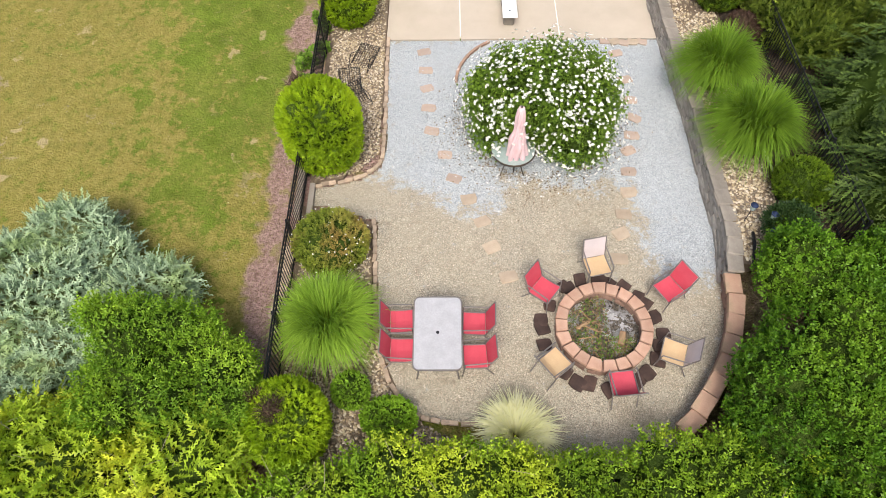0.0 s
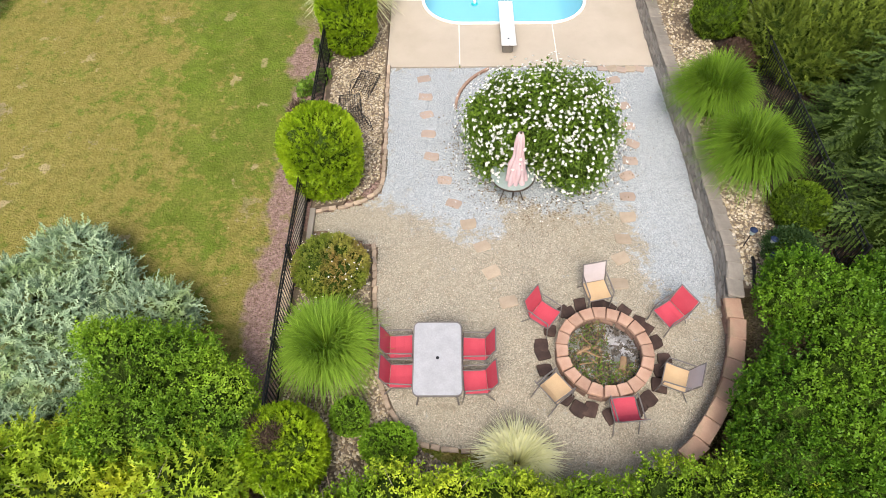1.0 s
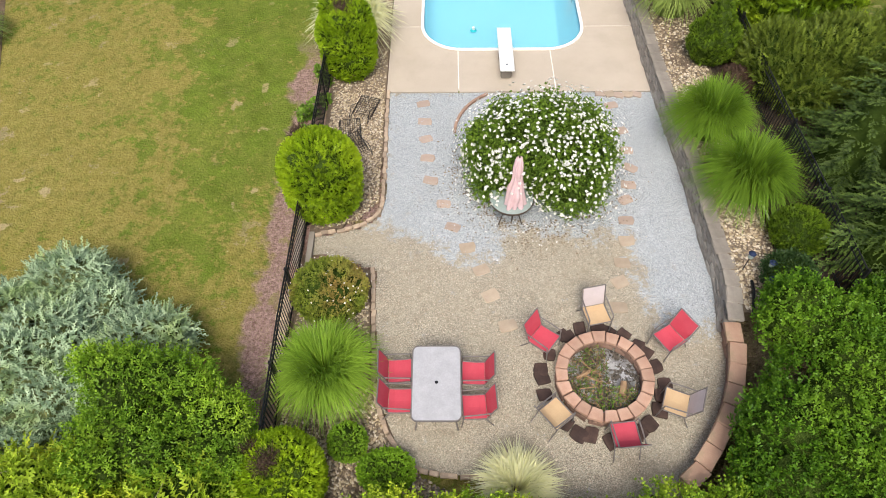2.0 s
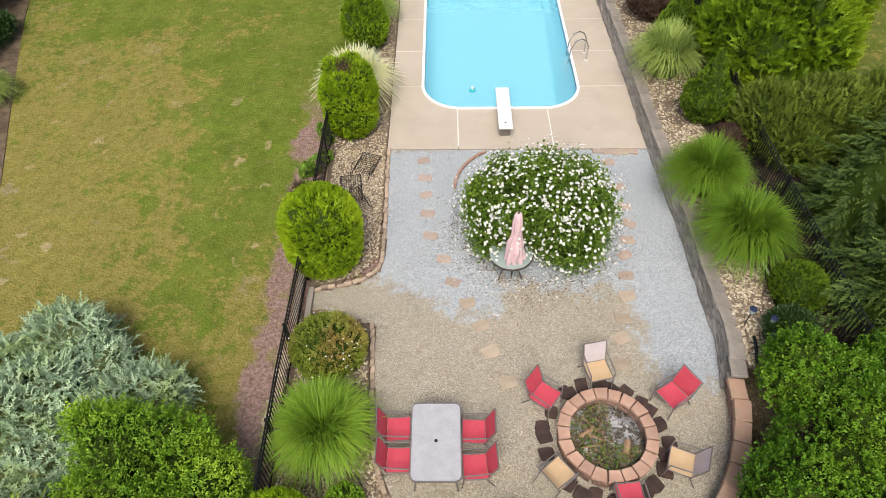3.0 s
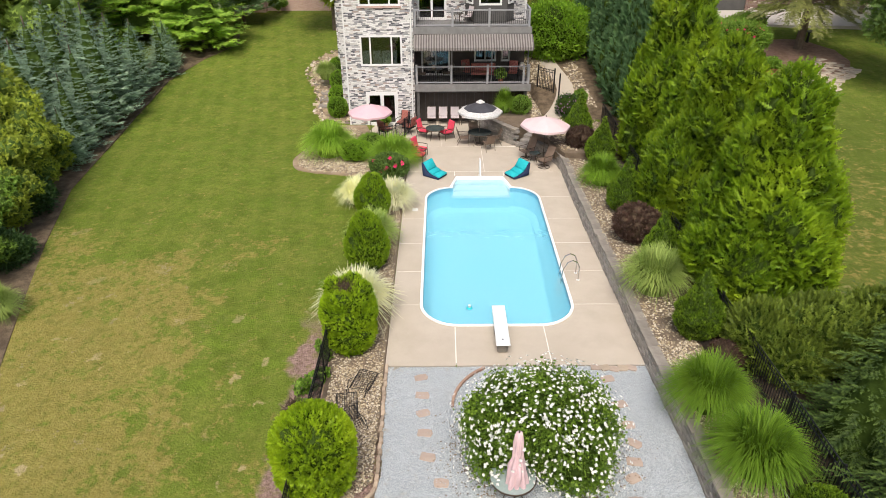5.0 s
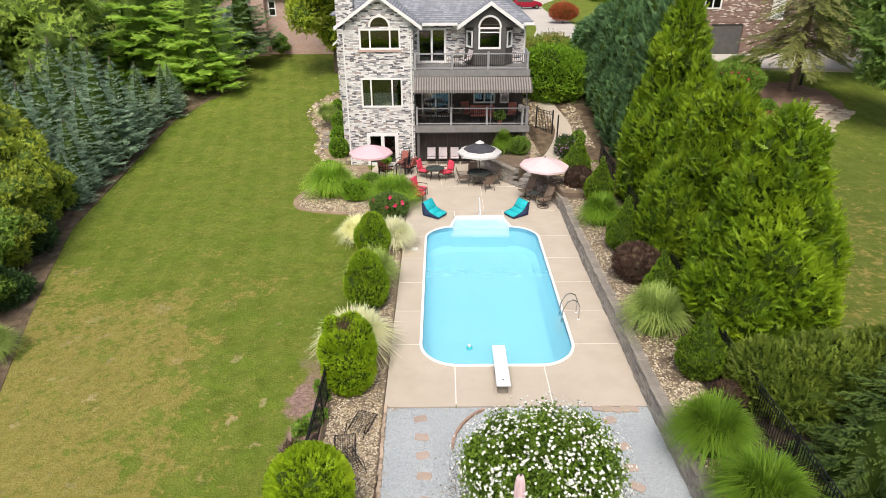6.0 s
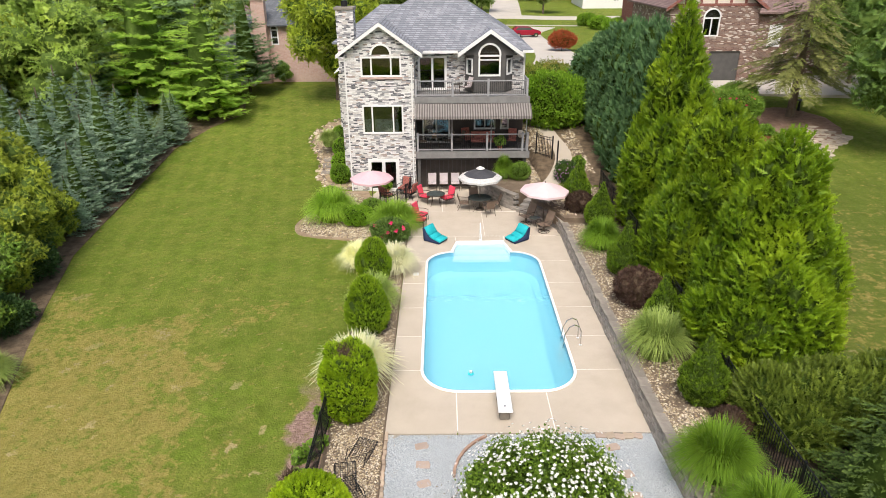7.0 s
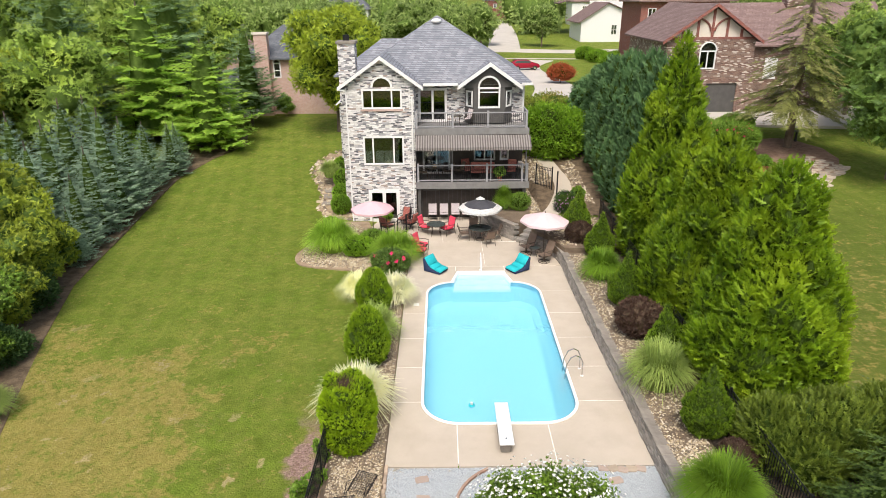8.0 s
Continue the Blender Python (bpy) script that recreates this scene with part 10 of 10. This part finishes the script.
for i, (x, y, a, l, r) in enumerate(((-0.42, 0.1, 0.5, 0.34, 0.045), (-0.25, 0.02, -0.5, 0.42, 0.022), (0.40, -0.22, 1.3, 0.30, 0.075), (-0.3, 0.3, 2.3, 0.45, 0.016), (-0.15, 0.2, 0.9, 0.5, 0.014), (-0.35, -0.2, 0.1, 0.42, 0.018))):
    d = Vector((math.cos(a), math.sin(a), 0.1)) * l / 2
    c = Vector((FP[0] + x, FP[1] + y, 0.15))
    tagged(part("firewood", atube([c - d, c, c + d], r, 7), M["log"]), "split firewood lying in the fire pit", "firewood", "firewood")
wd = np.random.default_rng(380)
th = wd.uniform(0, 6.28, 1800)
rr_ = 0.78 * np.sqrt(wd.uniform(0, 1, 1800))
Pw = np.stack([FP[0] + rr_ * np.cos(th), FP[1] + rr_ * np.sin(th), np.full(1800, 0.08) + wd.uniform(0, 0.12, 1800)], -1)
keep = (Pw[:, 0] - FP[0] < 0.15) | (Pw[:, 1] - FP[1] < -0.2)
Pw = Pw[keep]
V, F = leaf_quads(Pw, wd.normal(size=Pw.shape) + np.array([0, 0, 0.8]), np.tile((0, 0, 1.0), (len(Pw), 1)), 0.085, 0.03, wd)
tagged(put("weeds", mesh_np("weeds", V, F, [M["lf_weed"], M["log"], M["lf_litter"]], wd.choice(3, len(F), p=[0.45, 0.25, 0.30]))), "weeds and dry twigs growing in the fire pit", "weeds", kind="stuff")

# ring of dark pavers round the pit
dp = thing("paver_ring", "ring of dark brown rough pavers round the fire pit", "paving", kind="structure")


def rough_slab(name, lx, ly, h, mat, seed):
    rg = np.random.default_rng(seed)
    ca = math.pi / 4
    pts = []
    for a in (0.0, ca, math.pi / 2, math.pi - ca, math.pi, math.pi + ca, 1.5 * math.pi, 2 * math.pi - ca):
        a += rg.normal(0, 0.07)
        k = (abs(math.cos(a)) ** 9 + abs(math.sin(a)) ** 9) ** (-1 / 9) * rg.uniform(0.90, 1.05)
        pts.append((lx / 2 * k * math.cos(a), ly / 2 * k * math.sin(a)))
    bm = prism(pts, 0, h)
    for v in bm.verts:
        v.co.z += rg.normal(0, 0.006)
    bmesh.ops.recalc_face_normals(bm, faces=bm.faces)
    bmesh.ops.bevel(bm, geom=list(bm.edges), offset=0.008, segments=1, affect="EDGES", profile=0.5)
    me = bpy.data.meshes.new(name)
    bm.to_mesh(me)
    bm.free()
    me.materials.append(mat)
    return me


dk = [rough_slab("paver", 0.30, 0.34, 0.07, M["slate"], 390 + i) for i in range(5)]
for i in range(24):
    a = 2 * math.pi * i / 24 + jig(0.05)
    put("paver", dk[i % 5], dp, m=Matrix.Translation((FP[0] + (1.31 + jig(0.05)) * math.cos(a), FP[1] + (1.31 + jig(0.05)) * math.sin(a), 0.0)) @ Matrix.Rotation(a + jig(0.22), 4, "Z") @ Matrix.Diagonal((float(rgp.uniform(0.95, 1.2)), float(rgp.uniform(0.85, 1.02)), 1, 1)))

# stepping stones
sp_me = [rough_slab("stone", 0.42, 0.32, 0.05, M["stepper"], 400 + i) for i in range(4)]
pk_me = [rough_slab("stone", 0.42, 0.29, 0.05, M["pinkpaver"], 410 + i) for i in range(3)]
LEFT = [(-0.66, 15.11), (-0.61, 14.33), (-0.57, 13.60), (-0.50, 12.84), (-0.41, 11.99), (-0.06, 11.15), (0.19, 10.35), (0.54, 9.68), (0.87, 9.00), (1.07, 8.26), (1.43, 7.44)]
RIGHT = [(5.0, 15.0), (5.1, 13.9), (5.13, 13.1), (5.13, 12.42), (4.97, 11.79), (4.80, 11.26), (4.71, 10.55), (4.60, 9.88), (4.38, 9.20), (4.23, 8.63), (4.08, 7.92)]
for line, lb in ((LEFT, "line of worn stepping stones set in gravel"), (RIGHT, "line of pinkish stepping stones set in gravel")):
    e = thing("stepping_stones", lb, "paving", kind="structure")
    for i, (x, y) in enumerate(line):
        big = y < 10
        put("stone", (sp_me[i % 4] if big else pk_me[i % 3]), e, m=Matrix.Translation((x, y, -0.022 if big else (-0.034 if line is LEFT else -0.026))) @ Matrix.Rotation(jig(0.25) + (0.4 if line is LEFT and big else 0), 4, "Z"))
e = thing("paving_stones", "row of tan and reddish stones at the deck edge", "paving", kind="structure")
for i in range(5):
    put("stone", (sp_me[i % 4] if i % 2 else pk_me[i % 3]), e, m=Matrix.Translation((4.75 + i * 0.27, 15.48 + jig(0.03), 0.0)) @ Matrix.Rotation(jig(0.3), 4, "Z") @ Matrix.Diagonal((0.8, 0.8, 1, 1)))
e = thing("paving_stones", "grey paving slabs sunk in the lawn", "paving", kind="structure")
for i in range(2):
    put("slab", rough_slab("slab", 0.46, 0.5, 0.06, M["cap"], 420 + i), e, m=Matrix.Translation((-9.75 + 0.5 * i, 9.45 + 0.12 * i, float(terrain(-9.5, 9.5)) - 0.01)) @ Matrix.Rotation(0.25, 4, "Z"))
# flagstone path on the neighbour's lawn
e = thing("flagstone_path", "curved flagstone path on the neighbouring lawn", "path", kind="structure")
fl_me = [rough_slab("flagstone", 0.78, 0.70, 0.08, M["flag"], 430 + i) for i in range(4)]
FLL = smooth_line([(21.6, 38.6), (22.9, 39.8), (23.9, 41.4), (25.2, 43.0), (27.6, 45.0)], 5)
draped_bed([(20.4, 39.6), (22.6, 37.6), (24.6, 39.2), (25.9, 41.6), (28.4, 43.8), (27.0, 46.4), (24.4, 44.4), (22.8, 42.4)], M["dirt"], "sandy joints of the flagstone path", 0.3, 0.02)
for i, (x, y, a) in enumerate(along(FLL, 0.66)):
    for k in range(-2, 3):
        xx, yy = x - math.sin(a) * 0.62 * k + jig(0.06), y + math.cos(a) * 0.62 * k + jig(0.06)
        put("flagstone", fl_me[(i + k) % 4], e, m=Matrix.Translation((xx, yy, float(terrain(xx, yy)) - 0.02)) @ Matrix.Rotation(a + jig(0.4), 4, "Z"))
# old stones along the fence foot
e = thing("stone_edging", "stacked flat stones along the fence foot", "edging", kind="structure")
for i in range(14):
    put("stone", sp_me[i % 4], e, m=Matrix.Translation((-3.82 + jig(0.05), 6.1 + i * 0.16, -0.02 + 0.03 * (i % 3))) @ Matrix.Rotation(jig(0.5), 4, "Z") @ Matrix.Diagonal((0.7, 0.7, 1, 1)))
